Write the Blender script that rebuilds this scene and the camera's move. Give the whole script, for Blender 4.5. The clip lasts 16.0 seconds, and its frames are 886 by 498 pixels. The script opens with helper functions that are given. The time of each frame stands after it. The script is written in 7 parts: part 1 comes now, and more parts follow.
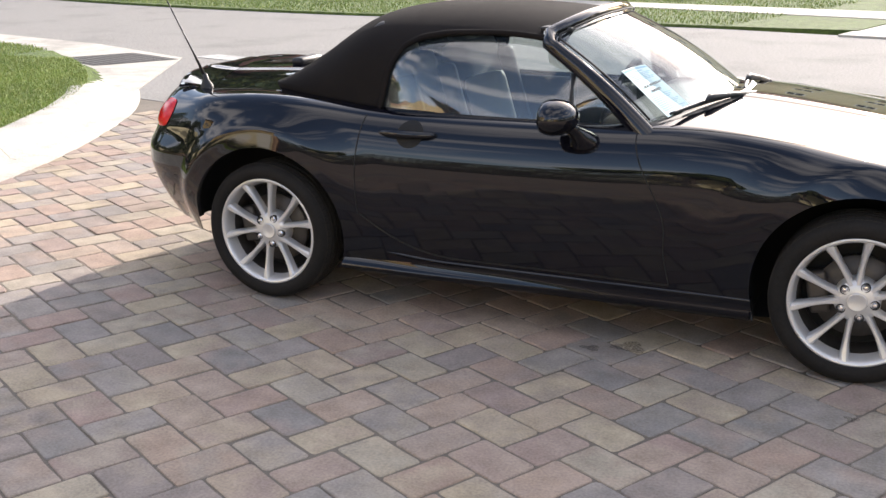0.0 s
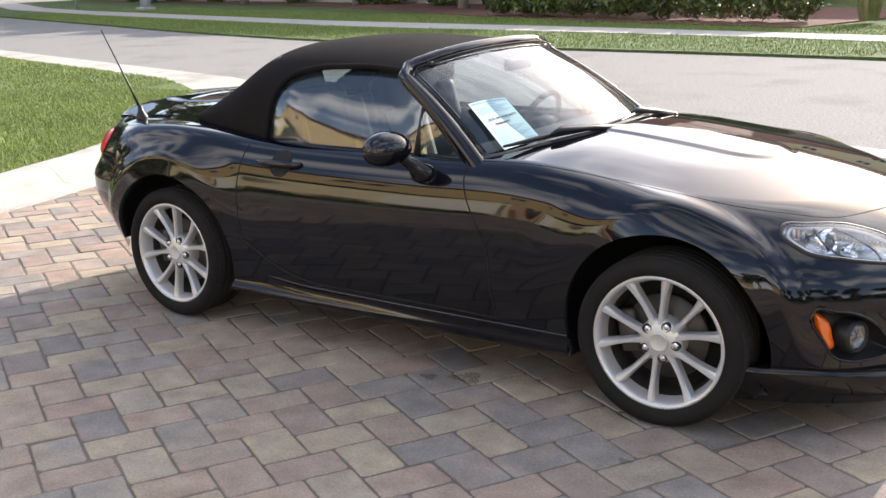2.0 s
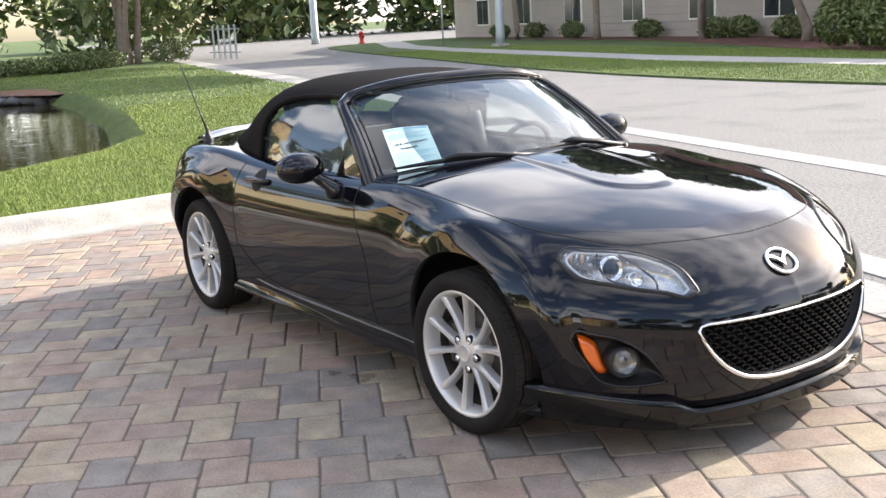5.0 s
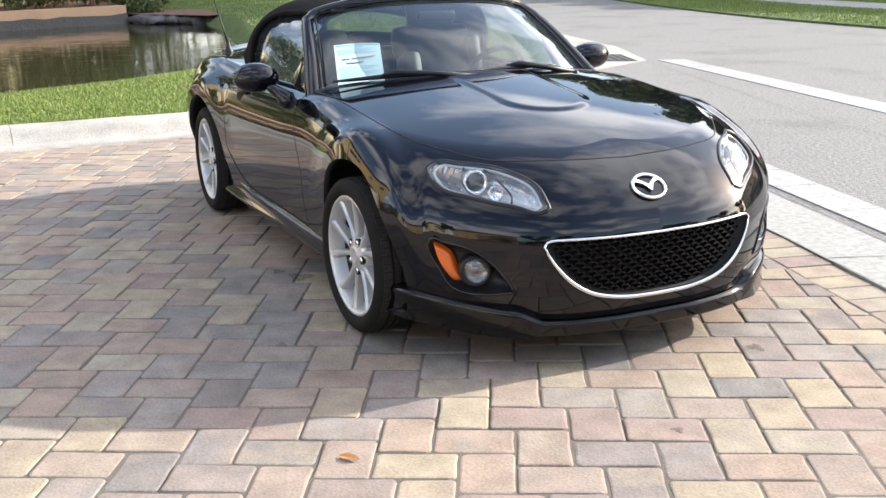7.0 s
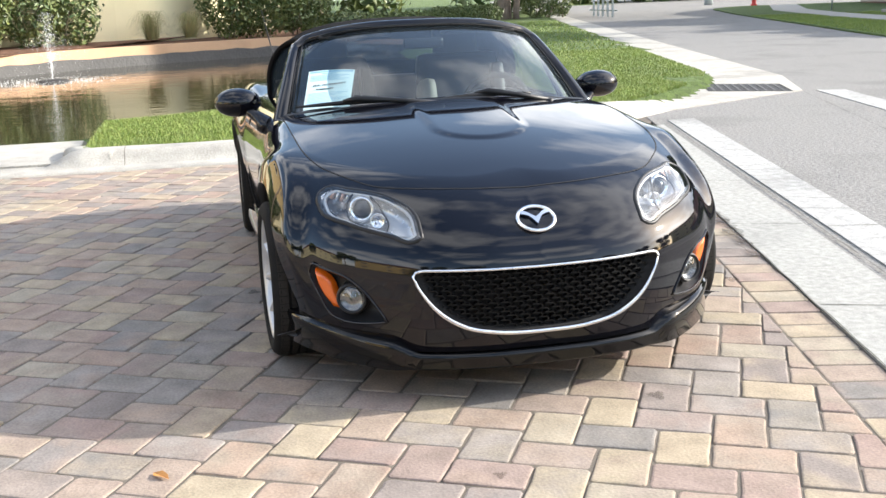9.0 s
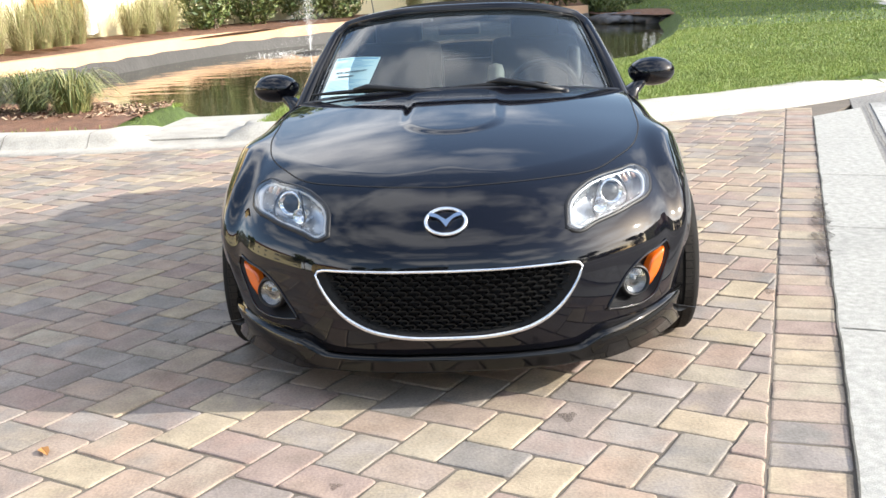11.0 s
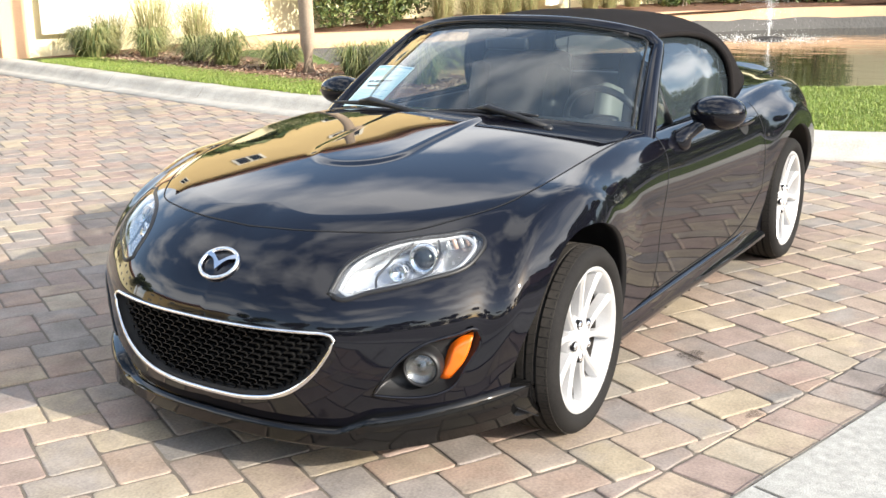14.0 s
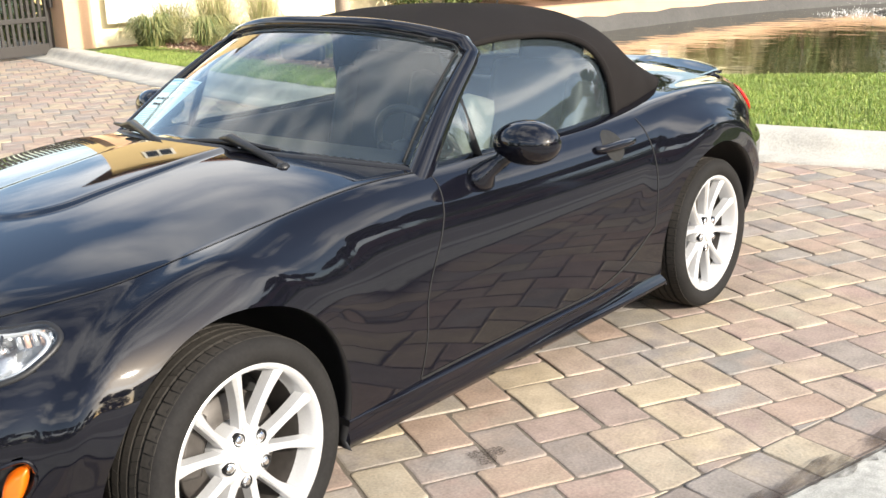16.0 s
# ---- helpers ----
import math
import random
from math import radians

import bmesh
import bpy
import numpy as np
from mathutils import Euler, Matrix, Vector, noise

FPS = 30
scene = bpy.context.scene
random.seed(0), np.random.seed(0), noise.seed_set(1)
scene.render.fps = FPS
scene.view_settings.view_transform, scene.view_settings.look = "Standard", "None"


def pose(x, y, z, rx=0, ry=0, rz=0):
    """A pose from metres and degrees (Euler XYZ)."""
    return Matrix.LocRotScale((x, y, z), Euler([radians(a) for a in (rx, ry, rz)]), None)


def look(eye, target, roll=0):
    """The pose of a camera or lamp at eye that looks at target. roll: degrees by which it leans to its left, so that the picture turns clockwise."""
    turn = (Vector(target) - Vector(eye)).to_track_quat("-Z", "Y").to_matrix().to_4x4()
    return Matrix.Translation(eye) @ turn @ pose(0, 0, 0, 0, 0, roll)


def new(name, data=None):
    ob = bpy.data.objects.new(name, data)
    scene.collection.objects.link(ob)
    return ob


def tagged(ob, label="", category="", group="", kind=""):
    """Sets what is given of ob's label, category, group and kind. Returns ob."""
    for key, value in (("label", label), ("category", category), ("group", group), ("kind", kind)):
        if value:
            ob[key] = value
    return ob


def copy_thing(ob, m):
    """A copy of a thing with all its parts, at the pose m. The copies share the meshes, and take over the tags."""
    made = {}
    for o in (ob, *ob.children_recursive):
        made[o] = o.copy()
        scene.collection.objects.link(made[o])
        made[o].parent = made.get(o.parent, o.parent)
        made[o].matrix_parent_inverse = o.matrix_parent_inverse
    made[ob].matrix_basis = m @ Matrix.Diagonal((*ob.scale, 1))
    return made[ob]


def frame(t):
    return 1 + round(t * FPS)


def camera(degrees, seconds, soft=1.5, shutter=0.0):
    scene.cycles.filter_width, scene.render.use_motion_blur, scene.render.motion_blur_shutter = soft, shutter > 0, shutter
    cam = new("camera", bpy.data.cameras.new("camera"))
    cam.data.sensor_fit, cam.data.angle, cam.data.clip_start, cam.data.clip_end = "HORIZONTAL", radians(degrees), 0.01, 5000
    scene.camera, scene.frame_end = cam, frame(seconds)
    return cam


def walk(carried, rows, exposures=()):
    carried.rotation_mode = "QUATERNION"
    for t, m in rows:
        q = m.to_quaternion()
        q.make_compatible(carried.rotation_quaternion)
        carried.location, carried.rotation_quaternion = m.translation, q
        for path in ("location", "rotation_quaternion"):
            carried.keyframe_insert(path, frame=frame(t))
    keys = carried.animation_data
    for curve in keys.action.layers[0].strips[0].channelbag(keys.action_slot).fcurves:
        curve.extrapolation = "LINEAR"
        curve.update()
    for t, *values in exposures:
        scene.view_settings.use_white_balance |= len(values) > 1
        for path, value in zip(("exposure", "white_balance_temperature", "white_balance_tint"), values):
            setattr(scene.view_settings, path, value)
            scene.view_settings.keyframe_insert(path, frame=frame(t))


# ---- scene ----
cam = camera(44.8, 16.0)
PATH = [
    (0, (1.299, -4.471, 1.508), (0.512, -2.725, 0.932), -0.5),
    (0.5, (1.609, -4.322, 1.497), (0.681, -2.638, 0.947), 0.3),
    (1, (1.941, -4.225, 1.458), (0.926, -2.586, 0.926), -0.0),
    (1.5, (2.232, -4.07, 1.473), (1.128, -2.486, 0.952), -1.1),
    (2, (2.525, -3.89, 1.498), (1.398, -2.319, 0.985), -1.8),
    (2.5, (2.865, -3.8, 1.498), (1.719, -2.268, 0.916), -1.6),
    (3, (3.152, -3.624, 1.492), (1.858, -2.18, 1.001), -2.2),
    (3.5, (3.424, -3.428, 1.485), (2.091, -2.017, 1.001), -2.1),
    (4, (3.708, -3.242, 1.503), (2.276, -1.949, 0.975), -1.8),
    (4.2, (3.798, -3.156, 1.487), (2.31, -1.914, 0.994), -2.9),
    (6.3, (4.526, -2.353, 1.339), (2.805, -1.447, 0.872), -2.2),
    (6.5, (4.595, -2.269, 1.316), (2.87, -1.376, 0.842), -3.0),
    (7, (4.795, -2.104, 1.344), (3.038, -1.305, 0.822), -1.3),
    (7.5, (4.878, -1.844, 1.319), (3.068, -1.166, 0.802), -2.8),
    (8, (4.926, -1.569, 1.317), (3.089, -0.944, 0.83), -2.5),
    (8.5, (5.063, -1.296, 1.299), (3.19, -0.804, 0.8), -1.6),
    (9, (5.105, -1.014, 1.299), (3.203, -0.602, 0.839), -2.0),
    (9.2, (5.113, -0.901, 1.299), (3.218, -0.507, 0.796), -0.8),
    (11.3, (5.063, 0.404, 1.338), (3.136, 0.221, 0.832), -2.9),
    (11.5, (5.036, 0.543, 1.364), (3.119, 0.339, 0.829), -2.4),
    (12, (4.894, 0.856, 1.372), (3.005, 0.487, 0.83), -2.8),
    (12.5, (4.753, 1.161, 1.38), (2.907, 0.517, 0.957), -2.7),
    (13, (4.519, 1.485, 1.393), (2.739, 0.705, 0.92), -1.4),
    (13.5, (4.233, 1.774, 1.396), (2.531, 0.844, 0.904), -1.4),
    (14, (4.005, 2.081, 1.399), (2.363, 1.061, 0.885), -0.7),
    (14.5, (3.707, 2.323, 1.393), (2.115, 1.213, 0.907), -2.2),
    (15, (3.376, 2.553, 1.385), (1.773, 1.474, 0.869), -2.7),
    (15.5, (2.991, 2.618, 1.387), (1.469, 1.429, 0.869), -1.1),
    (16, (2.58, 2.618, 1.41), (1.111, 1.376, 0.862), -2.3),
]
EXPOSURES = [
    (0, 1.38, 6800, 16), (1, 1.36, 6780, 15.5), (2, 1.38, 6750, 15), (2.5, 1.45, 6750, 15), (3, 1.56, 6750, 15), (4, 1.57, 6750, 15),
    (6.5, 1.45, 6540, 12), (9, 1.45, 6520, 10.5), (11.5, 1.42, 6560, 10), (13.5, 1.43, 6640, 10), (16, 1.41, 6850, 10),
]
walk(cam, [(t, look(eye, target, roll)) for t, eye, target, roll in PATH], exposures=EXPOSURES)

# ---- world, sun ----
SUN_EL, SUN_AZ = 24.0, 3.0
world = bpy.data.worlds.new("sky")
scene.world = world
world.use_nodes = True
wn, wl = world.node_tree.nodes, world.node_tree.links
wn.clear()
w_out = wn.new("ShaderNodeOutputWorld")
w_bg = wn.new("ShaderNodeBackground")
w_sky = wn.new("ShaderNodeTexSky")
w_sky.sky_type, w_sky.sun_disc = "NISHITA", False
w_sky.sun_elevation, w_sky.sun_rotation = radians(SUN_EL), radians(SUN_AZ)
w_sky.dust_density = 1.5
w_co = wn.new("ShaderNodeTexCoord")
w_map = wn.new("ShaderNodeMapping")
w_map.inputs["Scale"].default_value = (1.0, 1.0, 2.4)
w_noise = wn.new("ShaderNodeTexNoise")
w_noise.inputs["Scale"].default_value = 2.6
w_noise.inputs["Detail"].default_value = 7.0
w_noise.inputs["Roughness"].default_value = 0.5
w_ramp = wn.new("ShaderNodeMapRange")
w_ramp.inputs["From Min"].default_value, w_ramp.inputs["From Max"].default_value = 0.47, 0.63
w_ramp.inputs["To Max"].default_value = 0.72
w_sep = wn.new("ShaderNodeSeparateXYZ")
w_up = wn.new("ShaderNodeMapRange")
w_up.inputs["From Min"].default_value, w_up.inputs["From Max"].default_value = 0.40, 0.80
w_up.inputs["To Min"].default_value, w_up.inputs["To Max"].default_value = 1.0, 0.82
w_cover = wn.new("ShaderNodeMath")
w_cover.operation = "MULTIPLY"
w_mix = wn.new("ShaderNodeMix")
w_mix.data_type = "RGBA"
w_bw = wn.new("ShaderNodeRGBToBW")
w_white = wn.new("ShaderNodeMath")
w_white.operation = "MULTIPLY_ADD"
w_white.inputs[1].default_value, w_white.inputs[2].default_value = 1.2, 7.3
wl.new(w_sky.outputs["Color"], w_bw.inputs["Color"])
wl.new(w_bw.outputs["Val"], w_white.inputs[0])
wl.new(w_white.outputs["Value"], w_mix.inputs["B"])
wl.new(w_co.outputs["Generated"], w_map.inputs["Vector"])
wl.new(w_map.outputs["Vector"], w_noise.inputs["Vector"])
wl.new(w_noise.outputs["Fac"], w_ramp.inputs["Value"])
wl.new(w_co.outputs["Generated"], w_sep.inputs["Vector"])
wl.new(w_sep.outputs["Z"], w_up.inputs["Value"])
wl.new(w_ramp.outputs["Result"], w_cover.inputs[0])
wl.new(w_up.outputs["Result"], w_cover.inputs[1])
wl.new(w_cover.outputs["Value"], w_mix.inputs["Factor"])
wl.new(w_sky.outputs["Color"], w_mix.inputs["A"])
wl.new(w_mix.outputs["Result"], w_bg.inputs["Color"])
wl.new(w_bg.outputs["Background"], w_out.inputs["Surface"])
w_bg.inputs["Strength"].default_value = 0.15

sun = new("sun", bpy.data.lights.new("sun", "SUN"))
sun.data.energy, sun.data.angle, sun.data.color = 3.6, radians(0.6), (1.0, 0.962, 0.885)
sun_way = Vector((math.sin(radians(SUN_AZ)) * math.cos(radians(SUN_EL)), math.cos(radians(SUN_AZ)) * math.cos(radians(SUN_EL)), math.sin(radians(SUN_EL))))
sun.matrix_world = look(sun_way * 60, (0, 0, 0))


# ---- materials ----
def material(name, color, rough=0.6, metal=0.0, var=0.18, scale=3.0, fine=60.0, bump=0.0, coat=0.0, pieces="", ramp=None, spec=0.5, stain=0.0, blend=0.0):
    """A principled material with variation at two scales, in world metres; pieces: 'object' or 'island' varies it from piece to piece through ramp."""
    m = bpy.data.materials.new(name)
    m.use_nodes = True
    n, l = m.node_tree.nodes, m.node_tree.links
    b = n["Principled BSDF"]
    b.inputs["Metallic"].default_value = metal
    b.inputs["Coat Weight"].default_value = coat
    b.inputs["Coat Roughness"].default_value = 0.02
    b.inputs["Specular IOR Level"].default_value = spec
    co = n.new("ShaderNodeTexCoord")
    big = n.new("ShaderNodeTexNoise")
    big.inputs["Scale"].default_value, big.inputs["Detail"].default_value = scale, 5
    small = n.new("ShaderNodeTexNoise")
    small.inputs["Scale"].default_value, small.inputs["Detail"].default_value = fine, 4
    for t in (big, small):
        l.new(co.outputs["Object"], t.inputs["Vector"])
    add = n.new("ShaderNodeMath")
    add.operation = "ADD"
    l.new(big.outputs["Fac"], add.inputs[0])
    l.new(small.outputs["Fac"], add.inputs[1])
    rng = n.new("ShaderNodeMapRange")
    rng.inputs["From Min"].default_value, rng.inputs["From Max"].default_value = 0.6, 1.4
    rng.inputs["To Min"].default_value, rng.inputs["To Max"].default_value = 1 - var, 1 + var
    l.new(add.outputs[0], rng.inputs["Value"])
    tint = n.new("ShaderNodeMix")
    tint.data_type, tint.blend_type = "RGBA", "MULTIPLY"
    tint.inputs["Factor"].default_value = 1
    tint.inputs["A"].default_value = (*color, 1)
    l.new(rng.outputs["Result"], tint.inputs["B"])
    if pieces:
        info = n.new("ShaderNodeObjectInfo" if pieces == "object" else "ShaderNodeNewGeometry")
        source = info.outputs["Random" if pieces == "object" else "Random Per Island"]
        cr = n.new("ShaderNodeValToRGB")
        cr.color_ramp.interpolation = "CONSTANT" if len(ramp) > 4 else "LINEAR"
        while len(cr.color_ramp.elements) < len(ramp):
            cr.color_ramp.elements.new(0.5)
        for i, c in enumerate(ramp):
            cr.color_ramp.elements[i].position = i / len(ramp)
            cr.color_ramp.elements[i].color = (*c, 1)
        l.new(source, cr.inputs["Fac"])
        base = cr.outputs["Color"]
        if blend:
            # a second tone of the same mix, in soft patches over each piece
            turn = n.new("ShaderNodeMath")
            turn.operation, turn.inputs[1].default_value = "MULTIPLY", 7.31
            part_of = n.new("ShaderNodeMath")
            part_of.operation = "FRACT"
            cr2 = n.new("ShaderNodeValToRGB")
            cr2.color_ramp.interpolation = "LINEAR"
            while len(cr2.color_ramp.elements) < len(ramp):
                cr2.color_ramp.elements.new(0.5)
            for i, c in enumerate(ramp):
                cr2.color_ramp.elements[i].position = i / len(ramp)
                cr2.color_ramp.elements[i].color = (*c, 1)
            patch = n.new("ShaderNodeTexNoise")
            patch.inputs["Scale"].default_value, patch.inputs["Detail"].default_value = 6.5, 4
            pr = n.new("ShaderNodeMapRange")
            pr.inputs["From Min"].default_value, pr.inputs["From Max"].default_value = 0.40, 0.62
            pr.inputs["To Max"].default_value = blend
            mixed = n.new("ShaderNodeMix")
            mixed.data_type = "RGBA"
            l.new(source, turn.inputs[0])
            l.new(turn.outputs[0], part_of.inputs[0])
            l.new(part_of.outputs[0], cr2.inputs["Fac"])
            l.new(co.outputs["Object"], patch.inputs["Vector"])
            l.new(patch.outputs["Fac"], pr.inputs["Value"])
            l.new(pr.outputs["Result"], mixed.inputs["Factor"])
            l.new(base, mixed.inputs["A"])
            l.new(cr2.outputs["Color"], mixed.inputs["B"])
            base = mixed.outputs["Result"]
        l.new(base, tint.inputs["A"])
    result = tint.outputs["Result"]
    if stain:
        st = n.new("ShaderNodeTexNoise")
        st.inputs["Scale"].default_value, st.inputs["Detail"].default_value = 0.9, 6
        l.new(co.outputs["Object"], st.inputs["Vector"])
        sr = n.new("ShaderNodeMapRange")
        sr.inputs["From Min"].default_value, sr.inputs["From Max"].default_value = 0.52, 0.75
        sr.inputs["To Min"].default_value, sr.inputs["To Max"].default_value = 1.0, 1.0 - stain
        l.new(st.outputs["Fac"], sr.inputs["Value"])
        m2 = n.new("ShaderNodeMix")
        m2.data_type, m2.blend_type = "RGBA", "MULTIPLY"
        m2.inputs["Factor"].default_value = 1
        l.new(result, m2.inputs["A"])
        l.new(sr.outputs["Result"], m2.inputs["B"])
        result = m2.outputs["Result"]
    l.new(result, b.inputs["Base Color"])
    rr = n.new("ShaderNodeMapRange")
    rr.inputs["To Min"].default_value, rr.inputs["To Max"].default_value = max(rough - 0.12 * min(1, rough * 3), 0.0), min(rough + 0.12 * min(1, rough * 3), 1)
    l.new(small.outputs["Fac"], rr.inputs["Value"])
    l.new(rr.outputs["Result"], b.inputs["Roughness"])
    if bump:
        bp = n.new("ShaderNodeBump")
        bp.inputs["Strength"].default_value, bp.inputs["Distance"].default_value = 1.0, bump
        l.new(add.outputs[0], bp.inputs["Height"])
        l.new(bp.outputs["Normal"], b.inputs["Normal"])
    return m


def glass(name, tint=(0.75, 0.8, 0.8), floor=0.04, peak=0.9, dust_veil=0.0):
    """Thin glass: clear with a tint, a mirror towards grazing views, and a dusty film tinted with the sky's veil."""
    m = bpy.data.materials.new(name)
    m.use_nodes = True
    n, l = m.node_tree.nodes, m.node_tree.links
    n.clear()
    out = n.new("ShaderNodeOutputMaterial")
    mix = n.new("ShaderNodeMixShader")
    clear = n.new("ShaderNodeBsdfTransparent")
    clear.inputs["Color"].default_value = (*tint, 1)
    gloss = n.new("ShaderNodeBsdfGlossy")
    gloss.inputs["Roughness"].default_value = 0.0
    lw = n.new("ShaderNodeLayerWeight")
    power = n.new("ShaderNodeMath")
    power.operation, power.inputs[1].default_value = "POWER", 4.0
    rng = n.new("ShaderNodeMapRange")
    rng.inputs["To Min"].default_value, rng.inputs["To Max"].default_value = floor, peak
    l.new(lw.outputs["Facing"], power.inputs[0])
    l.new(power.outputs[0], rng.inputs["Value"])
    l.new(rng.outputs["Result"], mix.inputs["Fac"])
    l.new(clear.outputs[0], mix.inputs[1])
    l.new(gloss.outputs[0], mix.inputs[2])
    # the film's blue paints the sky's hazy reflection over the dusty glass
    film = n.new("ShaderNodeMixShader")
    haze = n.new("ShaderNodeBsdfDiffuse")
    haze.inputs["Color"].default_value = (0.52, 0.68, 0.78, 1)
    film.inputs["Fac"].default_value = dust_veil
    l.new(mix.outputs[0], film.inputs[1])
    l.new(haze.outputs[0], film.inputs[2])
    l.new(film.outputs[0], out.inputs["Surface"])
    return m


PAVER = [(0.292, 0.215, 0.17), (0.223, 0.189, 0.167), (0.319, 0.24, 0.184), (0.26, 0.199, 0.171), (0.312, 0.27, 0.208), (0.207, 0.189, 0.171), (0.333, 0.278, 0.199), (0.281, 0.206, 0.174), (0.235, 0.208, 0.189), (0.299, 0.235, 0.188), (0.258, 0.227, 0.2), (0.345, 0.282, 0.201)]
M_paver = material("paver_concrete", (0.3, 0.24, 0.2), 0.92, var=0.32, scale=9, fine=110, bump=0.0016, stain=0.30, blend=0.6, pieces="object", ramp=PAVER, spec=0.2)
M_paver_rest = material("paver_concrete_rest", (0.3, 0.24, 0.2), 0.92, var=0.32, scale=9, fine=110, bump=0.0016, stain=0.30, blend=0.6, pieces="island", ramp=PAVER, spec=0.2)
M_sand = material("joint_sand", (0.125, 0.104, 0.082), 0.95, var=0.3, fine=200, bump=0.003)
M_asphalt = material("worn_asphalt", (0.235, 0.226, 0.212), 0.95, var=0.55, scale=38, fine=95, bump=0.006, stain=0.22, spec=0.12)
M_concrete = material("kerb_concrete", (0.39, 0.37, 0.328), 0.9, var=0.28, scale=5, fine=70, bump=0.003, stain=0.32, spec=0.2)
M_band = material("concrete_band", (0.33, 0.325, 0.30), 0.95, var=0.34, scale=28, fine=210, bump=0.0016, stain=0.35, spec=0.2)
M_white = material("white_road_paint", (0.365, 0.36, 0.34), 0.85, var=0.35, scale=16, fine=90, bump=0.003, stain=0.35, spec=0.2)
M_ground = material("lawn_soil", (0.075, 0.115, 0.022), 0.95, var=0.6, scale=9, fine=60, bump=0.03, stain=0.3)
M_mulch = material("bark_mulch", (0.17, 0.085, 0.05), 0.95, var=0.5, scale=6, fine=60, bump=0.02)
M_redmulch = material("red_mulch", (0.135, 0.054, 0.038), 0.95, var=0.4, scale=3, fine=40, bump=0.02)
M_blade = material("grass_blade", (0.16, 0.25, 0.04), 0.6, var=0.25, scale=0.6, fine=4, pieces="island", ramp=[(0.105, 0.185, 0.022), (0.165, 0.248, 0.032), (0.24, 0.28, 0.062)])
M_leaf = material("hedge_leaf", (0.05, 0.09, 0.02), 0.5, var=0.3, scale=1.5, fine=8, pieces="island", ramp=[(0.04, 0.068, 0.018), (0.075, 0.115, 0.028), (0.14, 0.165, 0.05)])
M_lily = material("liriope_leaf", (0.09, 0.13, 0.04), 0.5, var=0.3, scale=2, fine=8, pieces="island", ramp=[(0.05, 0.085, 0.022), (0.115, 0.15, 0.042), (0.27, 0.26, 0.10)])
M_dry = material("dry_grass", (0.36, 0.29, 0.14), 0.7, var=0.3, scale=2, fine=8, pieces="island", ramp=[(0.15, 0.20, 0.055), (0.33, 0.31, 0.13), (0.25, 0.20, 0.09)])
M_bark = material("bark", (0.22, 0.17, 0.13), 0.9, var=0.35, scale=5, fine=30, bump=0.01)
M_wall = material("cream_stucco", (0.80, 0.70, 0.44), 0.9, var=0.06, scale=0.8, fine=60, bump=0.003)
M_villa = material("ochre_stucco", (0.68, 0.50, 0.24), 0.9, var=0.08, scale=0.8, fine=60, bump=0.003)
M_orange = material("orange_stucco", (0.66, 0.38, 0.16), 0.9, var=0.08, scale=0.8, fine=60, bump=0.003)
M_peach = material("peach_stucco", (0.56, 0.355, 0.215), 0.9, var=0.1, scale=0.8, fine=60, bump=0.003, stain=0.15)
M_panel = material("white_panel", (0.85, 0.82, 0.72), 0.8, var=0.04)
M_liner = material("pond_liner", (0.05, 0.047, 0.043), 0.7, var=0.3, scale=2, fine=14, bump=0.02)
M_post = material("weathered_post", (0.33, 0.25, 0.18), 0.85, var=0.25, scale=5, fine=50, bump=0.004)
M_iron = material("dark_iron", (0.028, 0.024, 0.021), 0.6, var=0.3)
M_grate = material("grate_iron", (0.10, 0.095, 0.09), 0.7, metal=0.3, var=0.3)
M_pole = material("galvanised_pole", (0.42, 0.46, 0.47), 0.5, metal=0.4, var=0.1)
M_red = material("hydrant_red", (0.55, 0.04, 0.03), 0.5, var=0.1)
M_siding = material("pale_siding", (0.36, 0.31, 0.26), 0.8, var=0.08, scale=1, fine=30)
M_roof = material("roof_tile", (0.22, 0.10, 0.06), 0.8, var=0.3, scale=2, fine=12, bump=0.02)
M_dwin = material("dark_window", (0.02, 0.025, 0.03), 0.1, var=0.2)
M_drive = material("pale_drive", (0.38, 0.36, 0.325), 0.9, var=0.1, scale=1, fine=60, stain=0.1, spec=0.2)

water = bpy.data.materials.new("pond_water")
water.use_nodes = True
n_, l_ = water.node_tree.nodes, water.node_tree.links
b_ = n_["Principled BSDF"]
b_.inputs["Base Color"].default_value = (0.030, 0.026, 0.012, 1)
b_.inputs["Roughness"].default_value = 0.04
b_.inputs["IOR"].default_value = 1.33
c_ = n_.new("ShaderNodeTexCoord")
p_ = n_.new("ShaderNodeMapping")
p_.inputs["Scale"].default_value = (1.0, 0.45, 1.0)
t_ = n_.new("ShaderNodeTexNoise")
t_.inputs["Scale"].default_value, t_.inputs["Detail"].default_value = 3.0, 3
u_ = n_.new("ShaderNodeBump")
u_.inputs["Strength"].default_value, u_.inputs["Distance"].default_value = 0.6, 0.012
l_.new(c_.outputs["Object"], p_.inputs["Vector"])
l_.new(p_.outputs["Vector"], t_.inputs["Vector"])
l_.new(t_.outputs["Fac"], u_.inputs["Height"])
l_.new(u_.outputs["Normal"], b_.inputs["Normal"])
M_water = water


